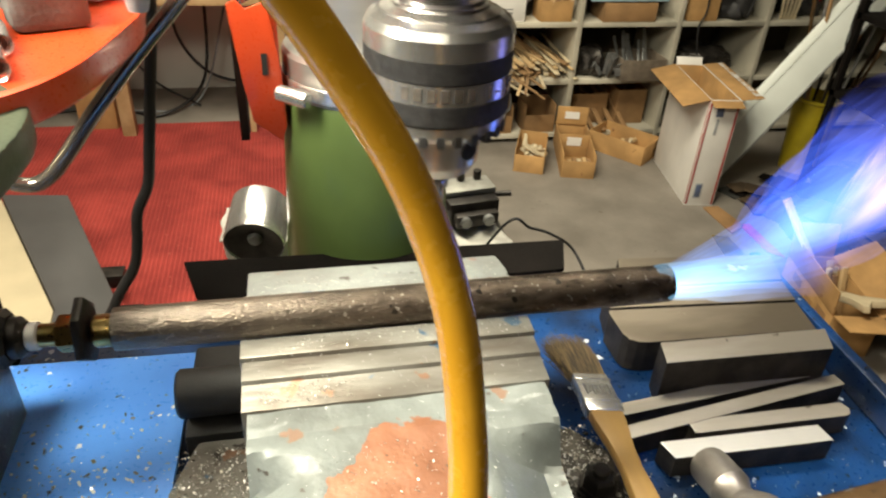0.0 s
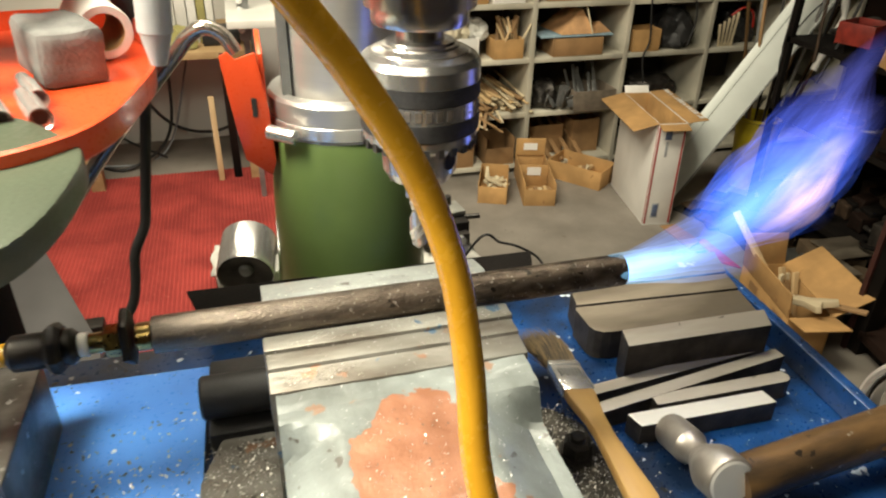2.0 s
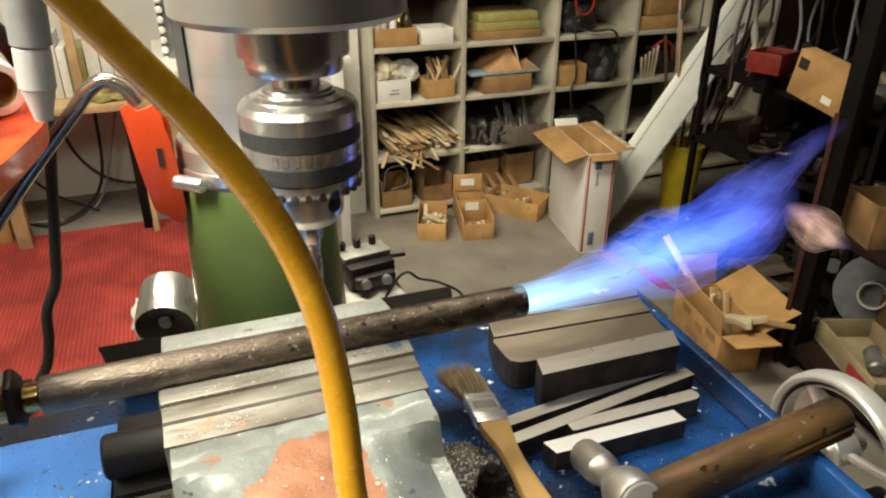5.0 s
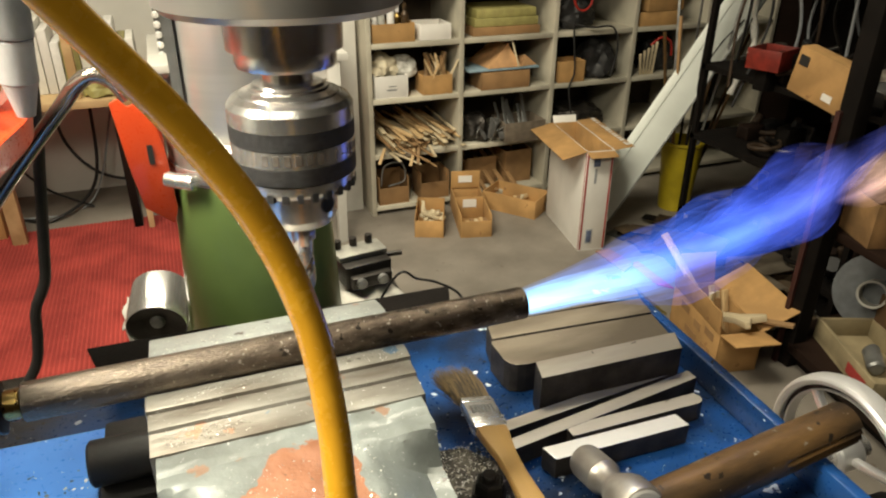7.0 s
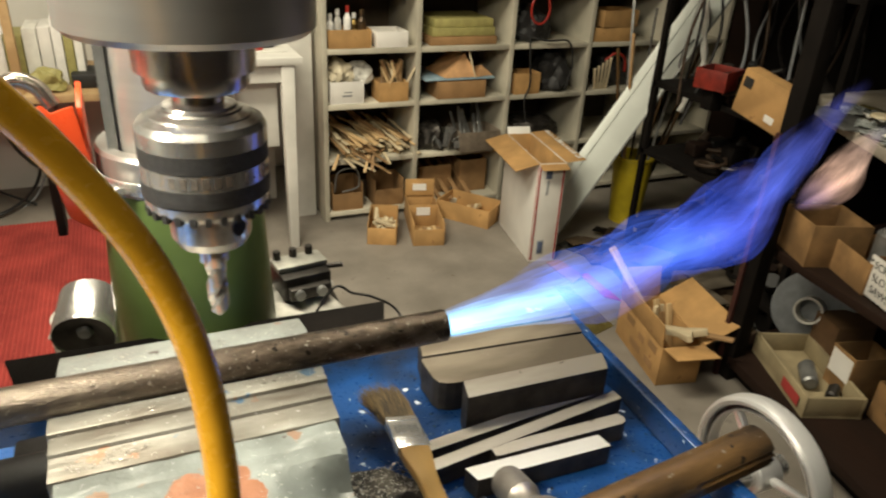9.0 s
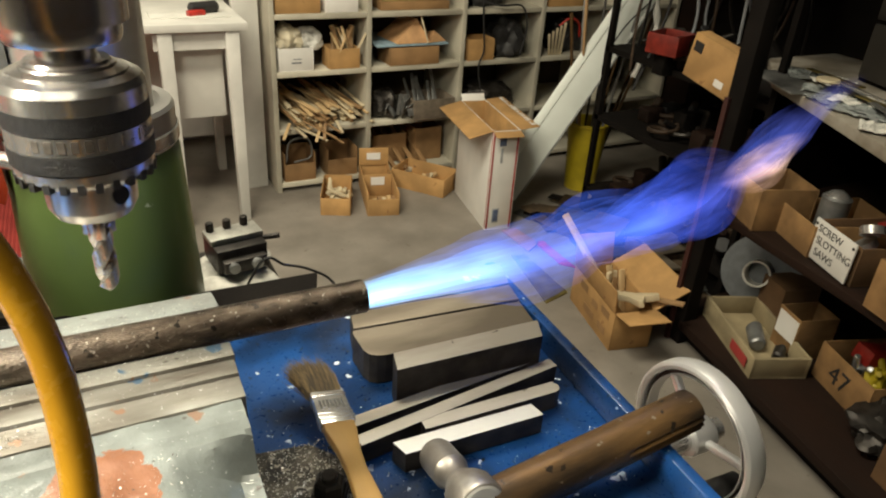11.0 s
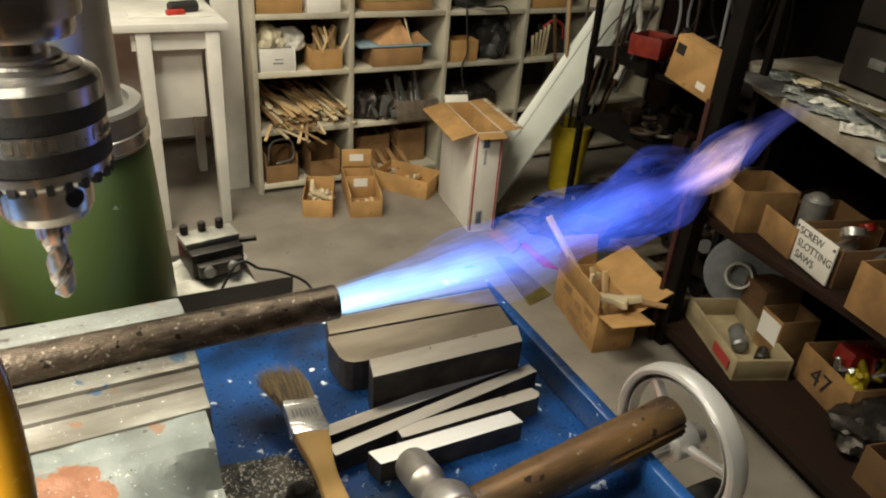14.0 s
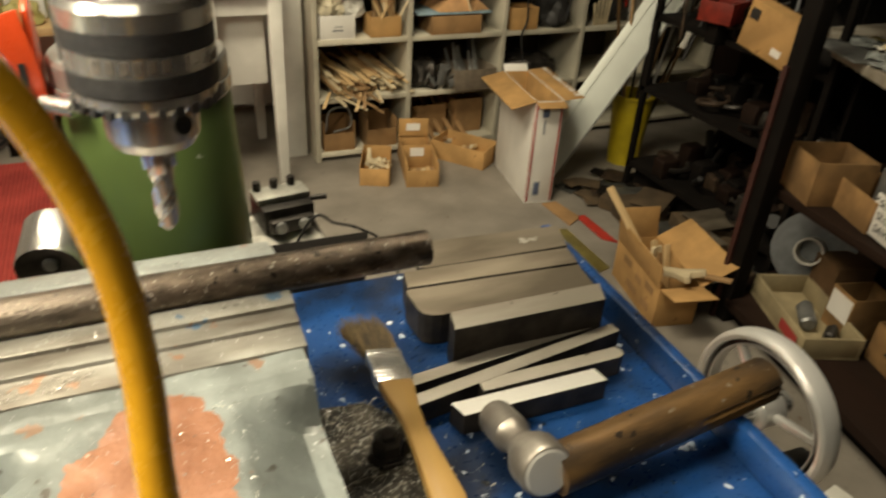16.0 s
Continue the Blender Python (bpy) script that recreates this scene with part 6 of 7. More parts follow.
        o = solid("plastic_bag", sheet, (CLEAR_DARK, CLEAR_BAG, CLEAR_DARK)[i % 3], "crumpled plastic bag of parts on the worn board", "bag", "bags on the board", m=pose(x + rng.uniform(0.01, 0.12), y + rng.uniform(-0.02, 0.05), 0.7705, 0, 0, rng.uniform(0, 180)))
        o.modifiers.new("thickness", "SOLIDIFY").thickness = 0.003
        lath("flat_bar", "metal strip lying on the worn board", (x + 0.07, y + 0.02, 0.795 + 0.003 * (i % 3)), (x - 0.02 + rng.uniform(-0.03, 0.06), y - 0.17, 0.797 + 0.003 * (i % 3)), rng.uniform(0.008, 0.02), 0.004, (BRASS_SHEET, GREY_METAL, STEEL, DARK_STEEL)[i % 4], "strips on the board")
    solid("jar_cover", bm_lathe([(0.028, 0), (0.030, 0.003), (0.027, 0.008)], 24), BEIGE, "round cream lid lying on the board", "lid", m=pose(1.80, 1.10, 0.806))
    solid("steel_sheet", bm_box((-0.05, -0.12, 0), (0.06, 0.12, 0.004), 0.001), GREY_METAL, "flat grey plate jutting over the board", "plate", m=pose(1.80, 1.22, 0.771, 0, 0, -22))


def text(parent, words, size, place, turn, material):
    """Letters as a mesh part."""
    c = bpy.data.curves.new("lettering", "FONT")
    c.body, c.size, c.extrude, c.align_x = words, size, 0.0004, "LEFT"
    tmp = bpy.data.objects.new("lettering", c)
    scene.collection.objects.link(tmp)
    me = bpy.data.meshes.new_from_object(tmp.evaluated_get(bpy.context.evaluated_depsgraph_get()))
    bpy.data.objects.remove(tmp)
    ob = new("lettering", me)
    me.materials.clear()
    me.materials.append(material)
    ob.parent = parent
    ob.matrix_basis = pose(*place, *turn)
    return ob


PALE_TRAY = mat("pale_tray_wood", (0.36, 0.29, 0.17), 0.6, mix=0.3, scale=12)
CLEAR_DARK = mat("dark_bagged_parts", (0.30, 0.32, 0.31), 0.14, mix=0.5, scale=30, bump=1.0)
rack_contents()


# Red, rust and card are darkened copies that carry the corner's dimness.
DIM_RED = mat("dim_red_enamel", (0.20, 0.018, 0.010), 0.45, mix=0.4)
DIM_RUST = mat("dim_rust", (0.05, 0.028, 0.014), 0.7, 0.2, mix=0.5, scale=40)
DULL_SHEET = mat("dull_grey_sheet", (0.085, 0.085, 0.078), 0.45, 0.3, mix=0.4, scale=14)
DIM_FLOOR_CARD = mat("dim_brown_card", (0.085, 0.055, 0.028), 0.8, mix=0.4, scale=14)


def dark_corner():
    """Shelf of dark oddments between the leaning board and the rack."""
    rng = random.Random(21)
    ob = thing("corner_shelf", "black steel corner shelf crowded with dark oddments", "shelf")
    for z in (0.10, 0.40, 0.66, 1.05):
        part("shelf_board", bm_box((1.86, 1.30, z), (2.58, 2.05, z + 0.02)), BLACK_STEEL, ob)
    # Black box added to darken the floor under the lowest board.
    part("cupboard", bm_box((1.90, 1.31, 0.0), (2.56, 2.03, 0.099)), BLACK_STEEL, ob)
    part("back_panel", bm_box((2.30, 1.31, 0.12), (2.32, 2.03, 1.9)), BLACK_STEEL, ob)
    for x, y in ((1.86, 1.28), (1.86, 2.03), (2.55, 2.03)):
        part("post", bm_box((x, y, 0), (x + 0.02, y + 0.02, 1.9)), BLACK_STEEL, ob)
    mats = [DARK_STEEL, BLACK_RUBBER, BLACK_STEEL, DARK_STEEL, DARK_WOOD, DIM_RUST]
    for i in range(110):
        z = rng.choice((0.121, 0.421, 0.681))
        x, y = rng.uniform(1.89, 2.2), rng.uniform(1.36, 1.98)
        m = mats[rng.randrange(6)]
        if i % 3 == 0:
            bm = roughen(bm_box((-0.04, -0.03, 0), (0.04, 0.03, rng.uniform(0.04, 0.11)), 0.006), 0.006, 30, 2)
        elif i % 3 == 1:
            bm = bm_rod((0, 0, 0.02), (rng.uniform(-0.1, 0.1), rng.uniform(-0.1, 0.1), rng.uniform(0.03, 0.12)), rng.uniform(0.008, 0.03), bevel=0.003)
        else:
            bm = bm_tube([(0.05 * math.cos(k), 0.05 * math.sin(k), 0.012 + 0.006 * k) for k in range(7)], 0.008, 8)
        solid("metal_oddment", bm, m, "dark metal oddment lying on the corner shelf", "metal part", "oddments on the shelf", m=pose(x, y, z))
    open_box("red_tin", "open red metal box, darkened, standing on the corner shelf", 1.85, 1.72, 0.73, 0.12, 0.11, 0.065, 20, DIM_RED, thick=0.003)
    lath("wood_block", "dark rod under the red tin", (1.84, 1.72, 0.66), (1.84, 1.72, 0.73), 0.05, 0.05, BLACK_STEEL)
    carton = thing("hung_carton", "battered cardboard carton lid hung on the post", "box", Matrix.Translation((1.75, 1.425, 0.762)) @ Matrix.Rotation(radians(10), 4, "X"))
    part("panel", bm_box((-0.004, -0.105, -0.066), (0.004, 0.105, 0.066), 0.001), CARDBOARD, carton)
    for lo, hi in (((0.004, -0.105, 0.060), (0.05, 0.105, 0.066)), ((0.004, -0.105, -0.066), (0.05, 0.105, -0.060)), ((0.004, 0.099, -0.06), (0.05, 0.105, 0.06)), ((0.004, -0.105, -0.06), (0.05, -0.099, 0.06))):
        part("edge", bm_box(lo, hi, 0.001), CARDBOARD, carton)
    part("sticker", bm_box((-0.0055, -0.055, -0.045), (-0.0042, -0.02, -0.025)), WHITE_CARD, carton, "torn white sticker")
    part("print_mark", bm_box((-0.0055, 0.06, 0.015), (-0.0042, 0.095, 0.045)), BLACK_INK, carton, "black print")
    lath("steel_hook", "dark steel rod carrying the carton lid", (1.762, 1.425, 0.79), (1.93, 1.425, 0.86), 0.012, 0.012, BLACK_STEEL)
    bucket = thing("yellow_bucket", "yellow plastic bucket holding rods on the floor", "bucket", pose(2.02, 2.27, 0.0))
    part("bucket", bm_lathe([(0.065, 0.001), (0.085, 0.29), (0.092, 0.295), (0.092, 0.305), (0.082, 0.305), (0.062, 0.01), (0.0, 0.01)], 32, close=False), YELLOW, bucket)
    for i in range(9):
        a = 0.7 * i
        lath("long_rod", "long dark rod standing in the yellow bucket", (2.02 + 0.03 * math.cos(a), 2.27 + 0.03 * math.sin(a), 0.014), (2.05 + 0.20 * math.cos(a), 2.25 + 0.12 * math.sin(a), 0.75 + 0.07 * (i % 4)), 0.010, 0.010, (RUST, WOODS[1], DARK_STEEL, GREY_METAL)[i % 4], "rods in the bucket")
    for i, (x, y, w, d, m) in enumerate(((1.70, 1.62, 0.17, 0.10, DULL_SHEET), (1.74, 1.78, 0.16, 0.12, DIM_FLOOR_CARD), (1.80, 1.54, 0.16, 0.14, DIM_FLOOR_CARD), (1.74, 1.90, 0.14, 0.10, DIM_FLOOR_CARD), (1.78, 1.42, 0.10, 0.10, DIM_FLOOR_CARD), (1.68, 1.46, 0.10, 0.14, DULL_SHEET))):
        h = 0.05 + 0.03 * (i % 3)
        solid("flat_carton", bm_box((-w / 2, -d / 2, 0), (w / 2, d / 2, h), 0.002), m, "flat dark carton lying in the floor clutter", "box", "floor clutter", m=pose(x, y, 0.001, 0, 0, rng.uniform(-40, 40)))
        solid("loose_sheet", bm_box((-w / 2, -d / 2, 0), (w / 2, d / 2, 0.003), 0.0005), (DULL_SHEET, DIM_FLOOR_CARD, GREY_PLATE)[i % 3], "loose sheet lying on the floor clutter", "sheet", "floor clutter", m=pose(x + 0.03, y - 0.02, h + 0.012, rng.uniform(-4, 4), rng.uniform(-4, 4), rng.uniform(-40, 40)))
    # Extra dark sheets, added to darken the floor of this corner.
    for i in range(34):
        x, y = rng.uniform(1.60, 1.95), rng.uniform(1.32, 2.12)
        w, d = rng.uniform(0.06, 0.17), rng.uniform(0.03, 0.09)
        if x < 1.66 and y < 1.55:
            x += 0.12
        solid("loose_sheet", bm_box((-w / 2, -d / 2, 0), (w / 2, d / 2, 0.003), 0.0005), (DULL_SHEET, DIM_FLOOR_CARD, BLACK_STEEL, DIM_RUST, DIM_FLOOR_CARD)[i % 5], "loose sheet lying on the floor clutter", "sheet", "floor clutter", m=pose(x, y, 0.004 + 0.004 * (i % 9), rng.uniform(-2, 2), rng.uniform(-2, 2), rng.uniform(-90, 90)))
    for i in range(16):
        x, y = rng.uniform(1.88, 2.3), rng.uniform(1.35, 2.0)
        solid("hanging_cord", bm_tube([(x, y, 1.05), (x + rng.uniform(-0.05, 0.05), y + rng.uniform(-0.05, 0.05), 0.85), (x + rng.uniform(-0.08, 0.08), y + rng.uniform(-0.08, 0.08), rng.uniform(0.55, 0.75))], 0.005, 7), (BLACK_RUBBER, DARK_STEEL, GREY_PLASTIC, DIM_RUST)[i % 4], "loose cord hanging from the corner shelf", "cord", "hanging cords")


dark_corner()


# ---- flame ----
def flame_material(name, stops, strength, length, streak=9.0, fade=(0.0, 0.15, 0.6, 1.0)):
    """Glowing gas: light added to what lies behind. Colour runs along the piece's own x; streaks thin it out."""
    m = bpy.data.materials.new(name)
    m.use_nodes = True
    nt = m.node_tree
    nt.nodes.clear()
    out = nt.nodes.new("ShaderNodeOutputMaterial")
    add = nt.nodes.new("ShaderNodeAddShader")
    tr = nt.nodes.new("ShaderNodeBsdfTransparent")
    em = nt.nodes.new("ShaderNodeEmission")
    tc = nt.nodes.new("ShaderNodeTexCoord")
    sep = nt.nodes.new("ShaderNodeSeparateXYZ")
    nt.links.new(tc.outputs["Object"], sep.inputs[0])
    f = nt.nodes.new("ShaderNodeMath")
    f.operation = "DIVIDE"
    f.inputs[1].default_value = length
    nt.links.new(sep.outputs[0], f.inputs[0])
    ramp = nt.nodes.new("ShaderNodeValToRGB")
    while len(ramp.color_ramp.elements) < len(stops):
        ramp.color_ramp.elements.new(0.5)
    for e, (p, c) in zip(ramp.color_ramp.elements, stops):
        e.position, e.color = p, (*c, 1)
    nt.links.new(f.outputs[0], ramp.inputs[0])
    nt.links.new(ramp.outputs[0], em.inputs[0])
    env = nt.nodes.new("ShaderNodeValToRGB")
    while len(env.color_ramp.elements) < 4:
        env.color_ramp.elements.new(0.5)
    for e, p, v in zip(env.color_ramp.elements, fade, (0.0 if fade[0] > 0 or fade[1] > 0.02 else 1.0, 1.0, 0.75, 0.0)):
        e.position, e.color = p, (v, v, v, 1)
    nt.links.new(f.outputs[0], env.inputs[0])
    mp = nt.nodes.new("ShaderNodeMapping")
    mp.inputs["Scale"].default_value = (0.45, 2.2, 2.2)
    nt.links.new(tc.outputs["Object"], mp.inputs[0])
    n = nt.nodes.new("ShaderNodeTexNoise")
    n.inputs["Scale"].default_value, n.inputs["Detail"].default_value = streak, 3
    nt.links.new(mp.outputs[0], n.inputs["Vector"])
    st = nt.nodes.new("ShaderNodeMapRange")
    st.inputs[1].default_value, st.inputs[2].default_value, st.inputs[3].default_value, st.inputs[4].default_value = 0.36, 0.64, 0.08, 1.9
    nt.links.new(n.outputs[0], st.inputs[0])
    k = nt.nodes.new("ShaderNodeMath")
    k.operation = "MULTIPLY"
    nt.links.new(env.outputs[0], k.inputs[0])
    nt.links.new(st.outputs[0], k.inputs[1])
    k2 = nt.nodes.new("ShaderNodeMath")
    k2.operation = "MULTIPLY"
    k2.inputs[1].default_value = strength
    nt.links.new(k.outputs[0], k2.inputs[0])
    nt.links.new(k2.outputs[0], em.inputs[1])
    nt.links.new(tr.outputs[0], add.inputs[0])
    nt.links.new(em.outputs[0], add.inputs[1])
    nt.links.new(add.outputs[0], out.inputs[0])
    return m


CORE_BLUE, DEEP_BLUE, VIOLET, PEACH = (0.30, 0.64, 1.0), (0.075, 0.16, 0.86), (0.15, 0.15, 0.60), (1.0, 0.60, 0.42)


def flame_piece(name, parent, length, radius, shells, strength, stops, seed, label, fade=(0.0, 0.15, 0.6, 1.0), streak=9.0, bend=0.0, sway=0.0):
    """Nested open skins, from narrow to wide, all alike but for their wrinkles; x runs along the flow."""
    mat_f = flame_material(name + "_glow", stops, strength, length, streak, fade)
    for s in range(shells):
        k = (s + 1) / shells
        bm = bmesh.new()
        nu, nv = 40, 40
        rings = []
        for i in range(nu + 1):
            u = i / nu
            r = radius(u) * k ** 0.75
            c = Vector((u * length, sway * math.sin(5 * u + seed) * u, bend * u * u))
            ring = []
            for j in range(nv):
                a = 2 * math.pi * j / nv
                p = Vector((u * 2.2 - 0.3 * s, math.cos(a) * 0.9, math.sin(a) * 0.9 + seed * 3.1))
                w = 1 + (0.34 * noise.noise(p * 1.3) + 0.10 * noise.noise(p * 3.0)) * min(1, u * 2.2)
                ring.append(bm.verts.new(c + Vector((0, r * w * math.cos(a), r * w * math.sin(a)))))
            rings.append(ring)
        for a, b in zip(rings, rings[1:]):
            for j in range(nv):
                bm.faces.new((a[j], a[(j + 1) % nv], b[(j + 1) % nv], b[j]))
        o = part("glow_skin", bm, mat_f, parent, label if s == 0 else "")
        o.visible_shadow = False


def flame():
    core = thing("inner_flame", "pale blue inner cone of the burning gas", "flame", pose(0.266, 0.349, 0.958))
    flame_piece("cone", core, 0.15, lambda u: 0.0095 + 0.0100 * u, 4, 0.26, ((0.0, (0.30, 0.75, 1.0)), (0.35, CORE_BLUE), (0.8, (0.14, 0.34, 1.0)), (1.0, DEEP_BLUE)), 1.0, "pale blue glowing gas", (0.0, 0.01, 0.45, 1.0), 18)
    body = thing("outer_flame", "blue outer flame blowing from the burner", "flame", pose(0.27, 0.349, 0.958))
    flame_piece("body", body, 0.16, lambda u: 0.0108 + 0.016 * u ** 0.9, 5, 0.085, ((0.0, (0.14, 0.40, 1.0)), (0.5, (0.08, 0.22, 0.98)), (1.0, DEEP_BLUE)), 2.0, "blue glowing gas", (0.0, 0.02, 0.62, 1.0), 22, 0.004, 0.003)
    mid = thing("middle_flame", "streaming blue flame beyond the burner mouth", "flame", pose(0.33, 0.349, 0.962))
    flame_piece("mid", mid, 0.17, lambda u: 0.008 + 0.024 * math.sin(math.pi * min(1, 0.12 + u * 0.85)) ** 0.8, 5, 0.10, ((0.0, (0.08, 0.22, 0.98)), (1.0, DEEP_BLUE)), 2.6, "blue glowing gas", (0.0, 0.25, 0.62, 1.0), 26, 0.006, 0.008)
    swell = thing("swelling_flame", "swelling blue flame in mid stream", "flame", pose(0.38, 0.349, 0.965))
    flame_piece("swell", swell, 0.17, lambda u: 0.007 + 0.023 * math.sin(math.pi * min(1, 0.05 + u * 0.95)) ** 0.8, 5, 0.09, ((0.0, (0.08, 0.20, 0.95)), (0.6, DEEP_BLUE), (1.0, VIOLET)), 6.3, "blue glowing gas", (0.0, 0.3, 0.65, 1.0), 26, 0.008, 0.010)
    tail = thing("ragged_flame", "ragged blue and violet flame", "flame", pose(0.44, 0.352, 0.965))
    flame_piece("tail", tail, 0.17, lambda u: 0.007 + 0.028 * math.sin(math.pi * min(1, u * 1.02)) ** 0.8, 5, 0.125, ((0.0, DEEP_BLUE), (0.5, (0.06, 0.12, 0.80)), (1.0, VIOLET)), 3.0, "blue and violet glowing gas", (0.0, 0.25, 0.6, 1.0), 26, 0.014, 0.012)
    tip = thing("curling_flame", "upward curling blue flame", "flame", pose(0.60, 0.36, 1.0))
    flame_piece("tip", tip, 0.16, lambda u: 0.004 + 0.019 * math.sin(math.pi * u ** 0.7) ** 0.8 * (1 - 0.5 * u), 5, 0.075, ((0.0, DEEP_BLUE), (1.0, VIOLET)), 5.0, "violet glowing gas", (0.0, 0.3, 0.55, 1.0), 30, 0.02, 0.012)
    lick = thing("orange_flame", "pale orange flame in the blue gas", "flame", pose(0.45, 0.35, 1.0))
    flame_piece("lick", lick, 0.12, lambda u: 0.002 + 0.0165 * math.sin(math.pi * u ** 0.8) ** 1.1, 7, 0.075, ((0.0, (0.3, 0.22, 0.6)), (0.35, PEACH), (0.75, (1.0, 0.66, 0.48)), (1.0, VIOLET)), 4.0, "pale orange glowing gas", (0.0, 0.4, 0.6, 1.0), 44, 0.018, 0.012)
    return core, body, mid, swell, tail, tip, lick


FLAMES = flame()


def motions():
    """The flame burns low, then fiercely from the seventh second, and is blown away at its end."""
    core, body, mid, swell, tail, tip, lick = FLAMES
    rng = random.Random(17)
    # seconds, then x, z and pitch of the outer, middle, ragged, curling and orange flame, in metres and degrees
    states = [
        (0.0, 0.28, 0.96, 24, 0.314, 0.964, 37, 0.343, 0.974, 44, 0.372, 0.99, 48, 0.369, 0.98, 54), (0.5, 0.28, 0.96, 20, 0.317, 0.968, 31, 0.349, 0.977, 38, 0.381, 0.995, 42, 0.384, 1.005, 26),
        (1.0, 0.28, 0.957, 18, 0.314, 0.954, 31, 0.343, 0.963, 40, 0.371, 0.98, 43, 0.372, 0.982, 9), (1.5, 0.28, 0.959, 6, 0.325, 0.961, 10, 0.364, 0.964, 23, 0.404, 0.971, 34, 0.409, 0.977, 7),
        (2.0, 0.277, 0.965, 16, 0.322, 0.975, 26, 0.362, 0.979, 42, 0.398, 1.002, 47, 0.371, 0.974, 35), (2.5, 0.28, 0.96, 2, 0.325, 0.967, 4, 0.364, 0.965, 43, 0.406, 0.965, 72, 0.418, 0.962, 85),
        (3.0, 0.28, 0.959, 7, 0.328, 0.964, 11, 0.373, 0.968, 34, 0.417, 0.977, 53, 0.439, 0.983, 9), (3.5, 0.28, 0.959, 5, 0.328, 0.963, 8, 0.394, 0.968, 28, 0.447, 0.98, 48, 0.454, 0.969, 38),
        (4.0, 0.28, 0.96, 12, 0.327, 0.967, 13, 0.383, 0.981, 23, 0.432, 0.993, 43, 0.443, 1.018, -32), (4.4, 0.28, 0.959, 5, 0.328, 0.964, 5, 0.391, 0.969, 12, 0.443, 0.975, 39, 0.457, 1.0, -26),
        (4.7, 0.28, 0.96, 9, 0.327, 0.967, 8, 0.392, 0.977, 8, 0.445, 0.983, 29, 0.485, 1.003, -40), (6.8, 0.28, 0.96, 8, 0.327, 0.966, 6, 0.424, 0.978, 9, 0.501, 0.984, 22, 0.557, 1.001, 2),
        (7.0, 0.28, 0.959, 6, 0.328, 0.964, 7, 0.423, 0.975, 16, 0.496, 0.989, 21, 0.557, 0.999, 14), (7.5, 0.28, 0.959, 4, 0.328, 0.963, 6, 0.425, 0.972, 14, 0.501, 0.985, 27, 0.563, 1.007, 3),
        (8.0, 0.28, 0.959, 2, 0.328, 0.961, 4, 0.426, 0.966, 15, 0.503, 0.976, 33, 0.552, 0.998, 27), (8.5, 0.28, 0.959, 4, 0.328, 0.963, 4, 0.431, 0.97, 13, 0.514, 0.981, 31, 0.539, 1.004, 9),
        (9.0, 0.28, 0.96, 8, 0.328, 0.966, 8, 0.441, 0.982, 18, 0.538, 1.012, 37, 0.602, 1.014, 25), (9.5, 0.28, 0.959, 4, 0.328, 0.962, 6, 0.449, 0.974, 12, 0.558, 0.995, 33, 0.571, 0.993, 15),
        (9.7, 0.28, 0.959, 4, 0.328, 0.963, 4, 0.453, 0.97, 10, 0.567, 0.989, 33, 0.581, 0.992, 8), (11.8, 0.28, 0.958, -1, 0.328, 0.956, 3, 0.493, 0.968, 11, 0.661, 1.003, 14, 0.6, 1.006, 7),
        (12.0, 0.28, 0.958, -2, 0.328, 0.956, 1, 0.497, 0.962, 8, 0.673, 0.989, 11, 0.603, 0.994, 11), (12.5, 0.28, 0.959, 5, 0.328, 0.964, 4, 0.452, 0.972, 7, 0.567, 0.986, 30, 0.609, 0.974, 25),
        (13.0, 0.28, 0.959, 5, 0.328, 0.964, 4, 0.476, 0.974, 11, 0.621, 1.002, 5, 0.609, 0.981, 0), (13.5, 0.28, 0.959, 5, 0.328, 0.963, 6, 0.483, 0.98, 6, 0.641, 0.997, 8, 0.599, 0.992, 9),
        (14.0, 0.28, 0.959, 4, 0.328, 0.961, 7, 0.452, 0.975, 12, 0.565, 0.999, 19, 0.559, 1.002, 15), (14.3, 0.28, 0.959, 5, 0.328, 0.963, 5, 0.454, 0.975, 12, 0.57, 0.995, 31, 0.551, 0.995, 32),
        (14.5, 0.28, 0.959, 5, 0.328, 0.964, 4, 0.452, 0.973, -5, 0.567, 0.963, 58, 0.591, 0.966, 53), (14.7, 0.28, 0.959, 6, 0.328, 0.964, 4, 0.467, 0.975, 3, 0.603, 0.981, 78, 0.61, 0.984, 0),
    ]
    rows = {o: [] for o in FLAMES}

    def at(o, t, x, z, pitch, y=0.35, roll=0.0, yaw=0.0):
        rows[o].append((t, pose(x, y, z, 0, -pitch, yaw) @ pose(0, 0, 0, roll, 0, 0)))

    for (t, bx, bz, bp, mx, mz, mp, tx, tz, tp, px, pz, pp, lx, lz, lp) in states:
        at(core, t, 0.226 if t < 5 else 0.266, 0.958, 0.5 if t < 5 else 2.0, 0.349, rng.uniform(-25, 25))
        at(body, t, 0.268, 0.958, bp, 0.349, rng.uniform(-25, 25))
        at(mid, t, mx, mz, mp, 0.35, rng.uniform(-20, 20), rng.uniform(-3, 3))
        low = t < 5
        if low:
            tx, px = tx - 0.035, px - 0.03
        at(swell, t, mx if low else (mx + tx) / 2, mz if low else (mz + tz) / 2, (mp + tp) / 2, 0.35, rng.uniform(-20, 20), rng.uniform(-3, 3))
        at(tail, t, tx, tz, tp, 0.35, rng.uniform(-20, 20), rng.uniform(-4, 4))
        at(tip, t, px, pz, pp, 0.352, rng.uniform(-15, 15), rng.uniform(-4, 4))
        at(lick, t, lx, lz, lp, 0.347)
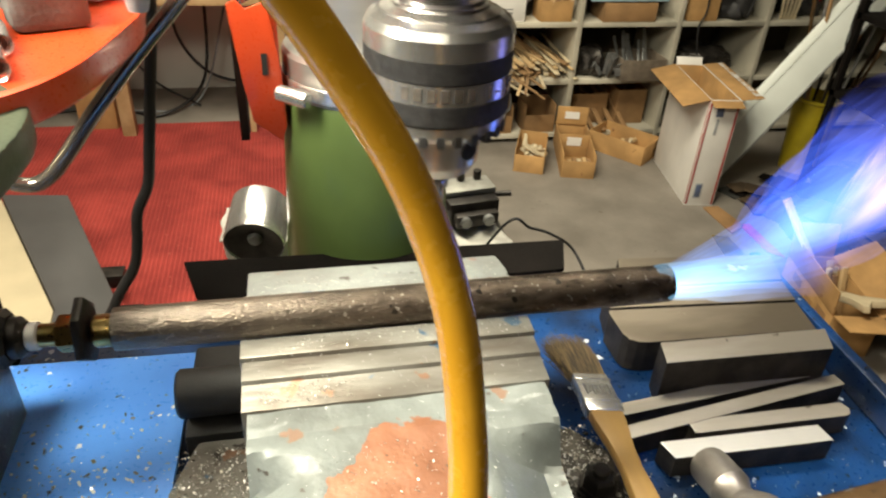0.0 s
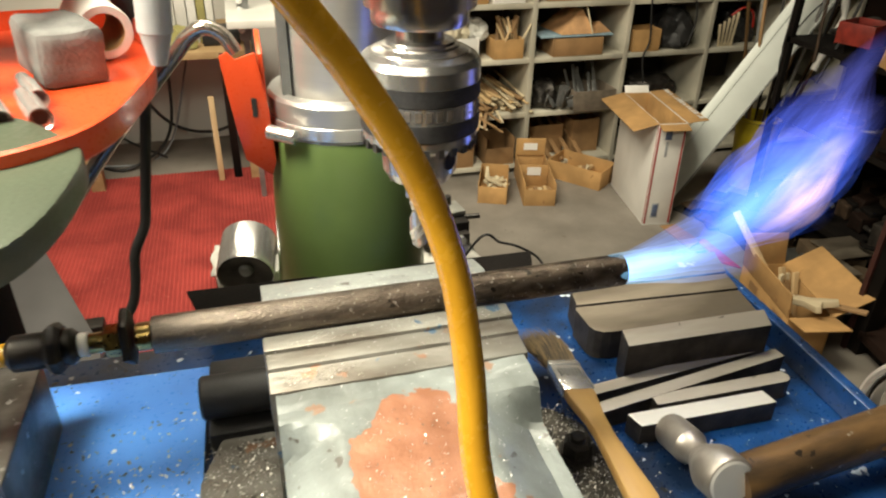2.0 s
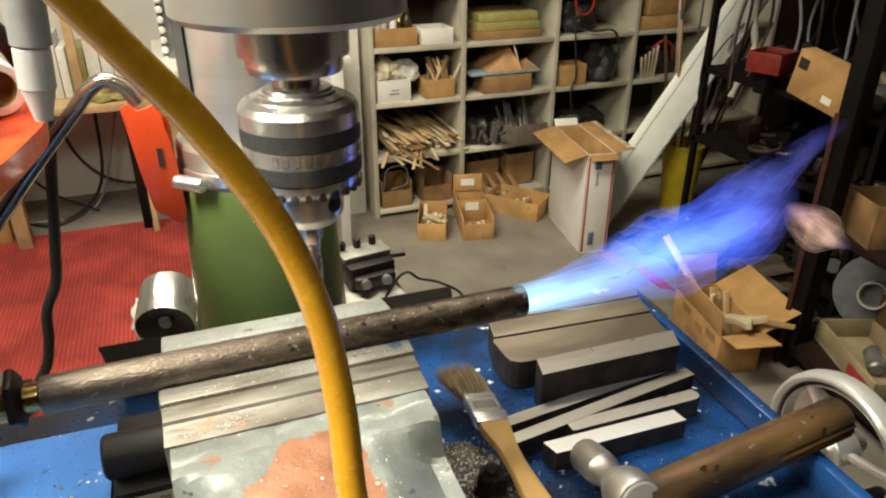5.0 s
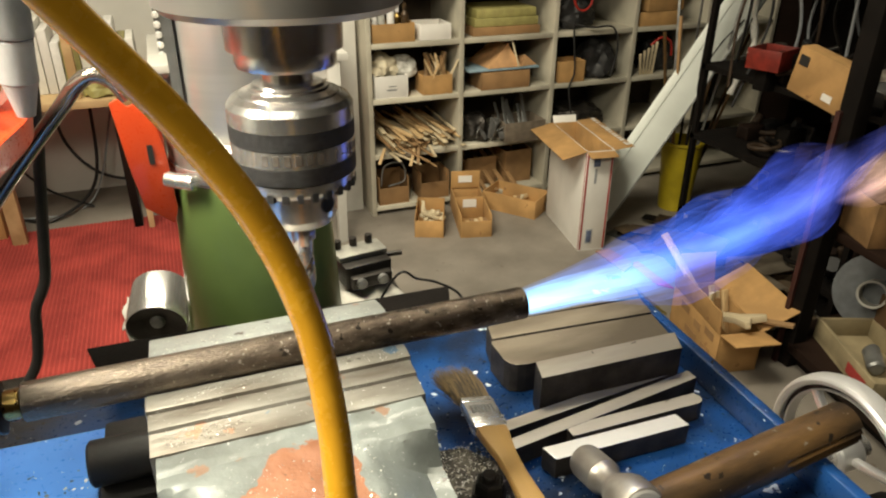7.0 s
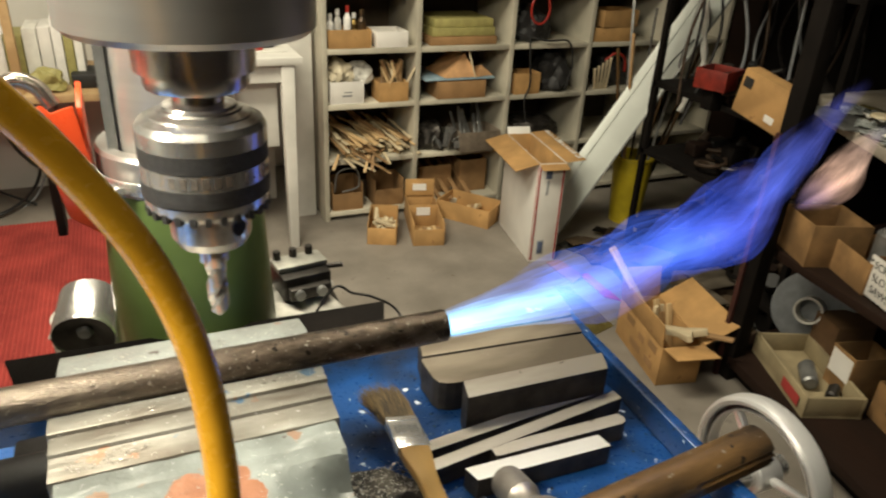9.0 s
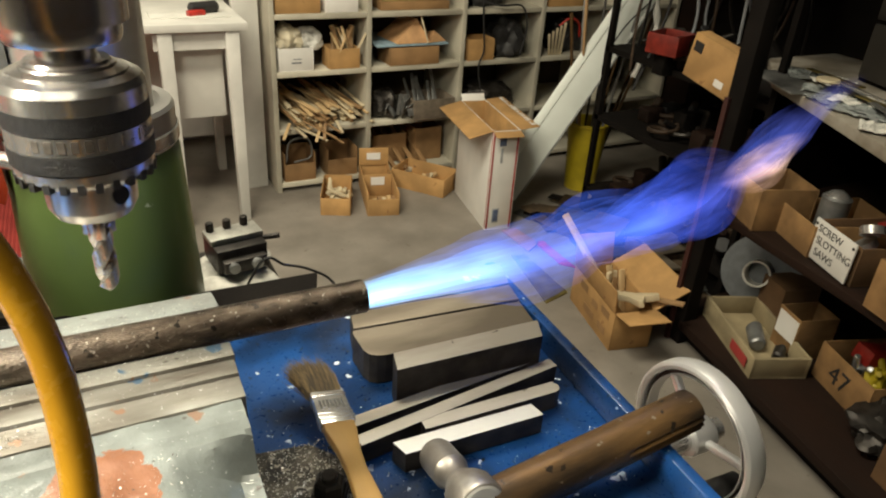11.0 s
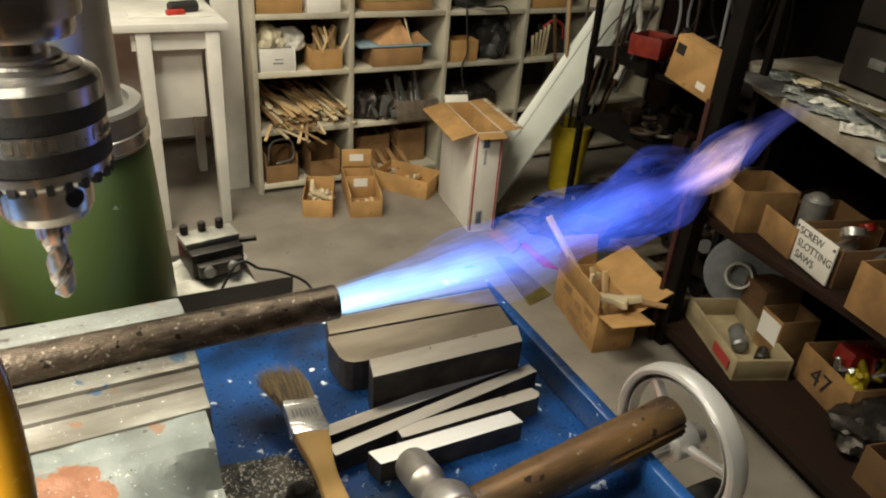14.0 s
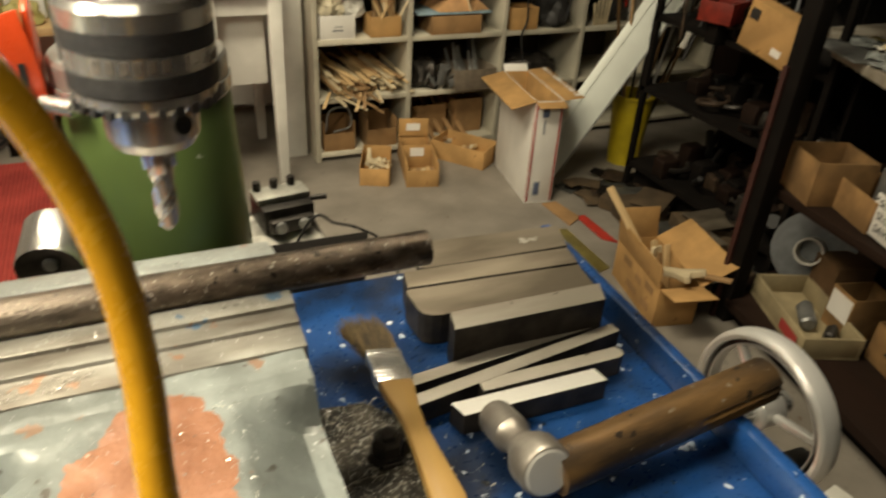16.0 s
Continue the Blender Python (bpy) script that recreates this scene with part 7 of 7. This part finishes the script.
    # torn off the burner and blown away over the rack
    for t, x, z, pitch in ((14.8, 0.39, 0.958, 12), (14.9, 0.50, 0.975, 25), (15.0, 1.25, 1.05, 30)):
        k = 0.0 if t > 14.85 else 1.0
        for o, ahead in ((core, 0.0), (body, 0.0), (mid, 0.03), (swell, 0.07), (tail, 0.10), (tip, 0.18), (lick, 0.02)):
            at(o, t, x + ahead * k, z + 0.3 * ahead * k, pitch + (45 if o is tip else 0))
    for o in FLAMES:
        for t in (15.1, 16.0):
            rows[o].append((t, pose(2.14, 0.52, 1.2, 0, -20, 40)))
        walk(o, rows[o])


motions()
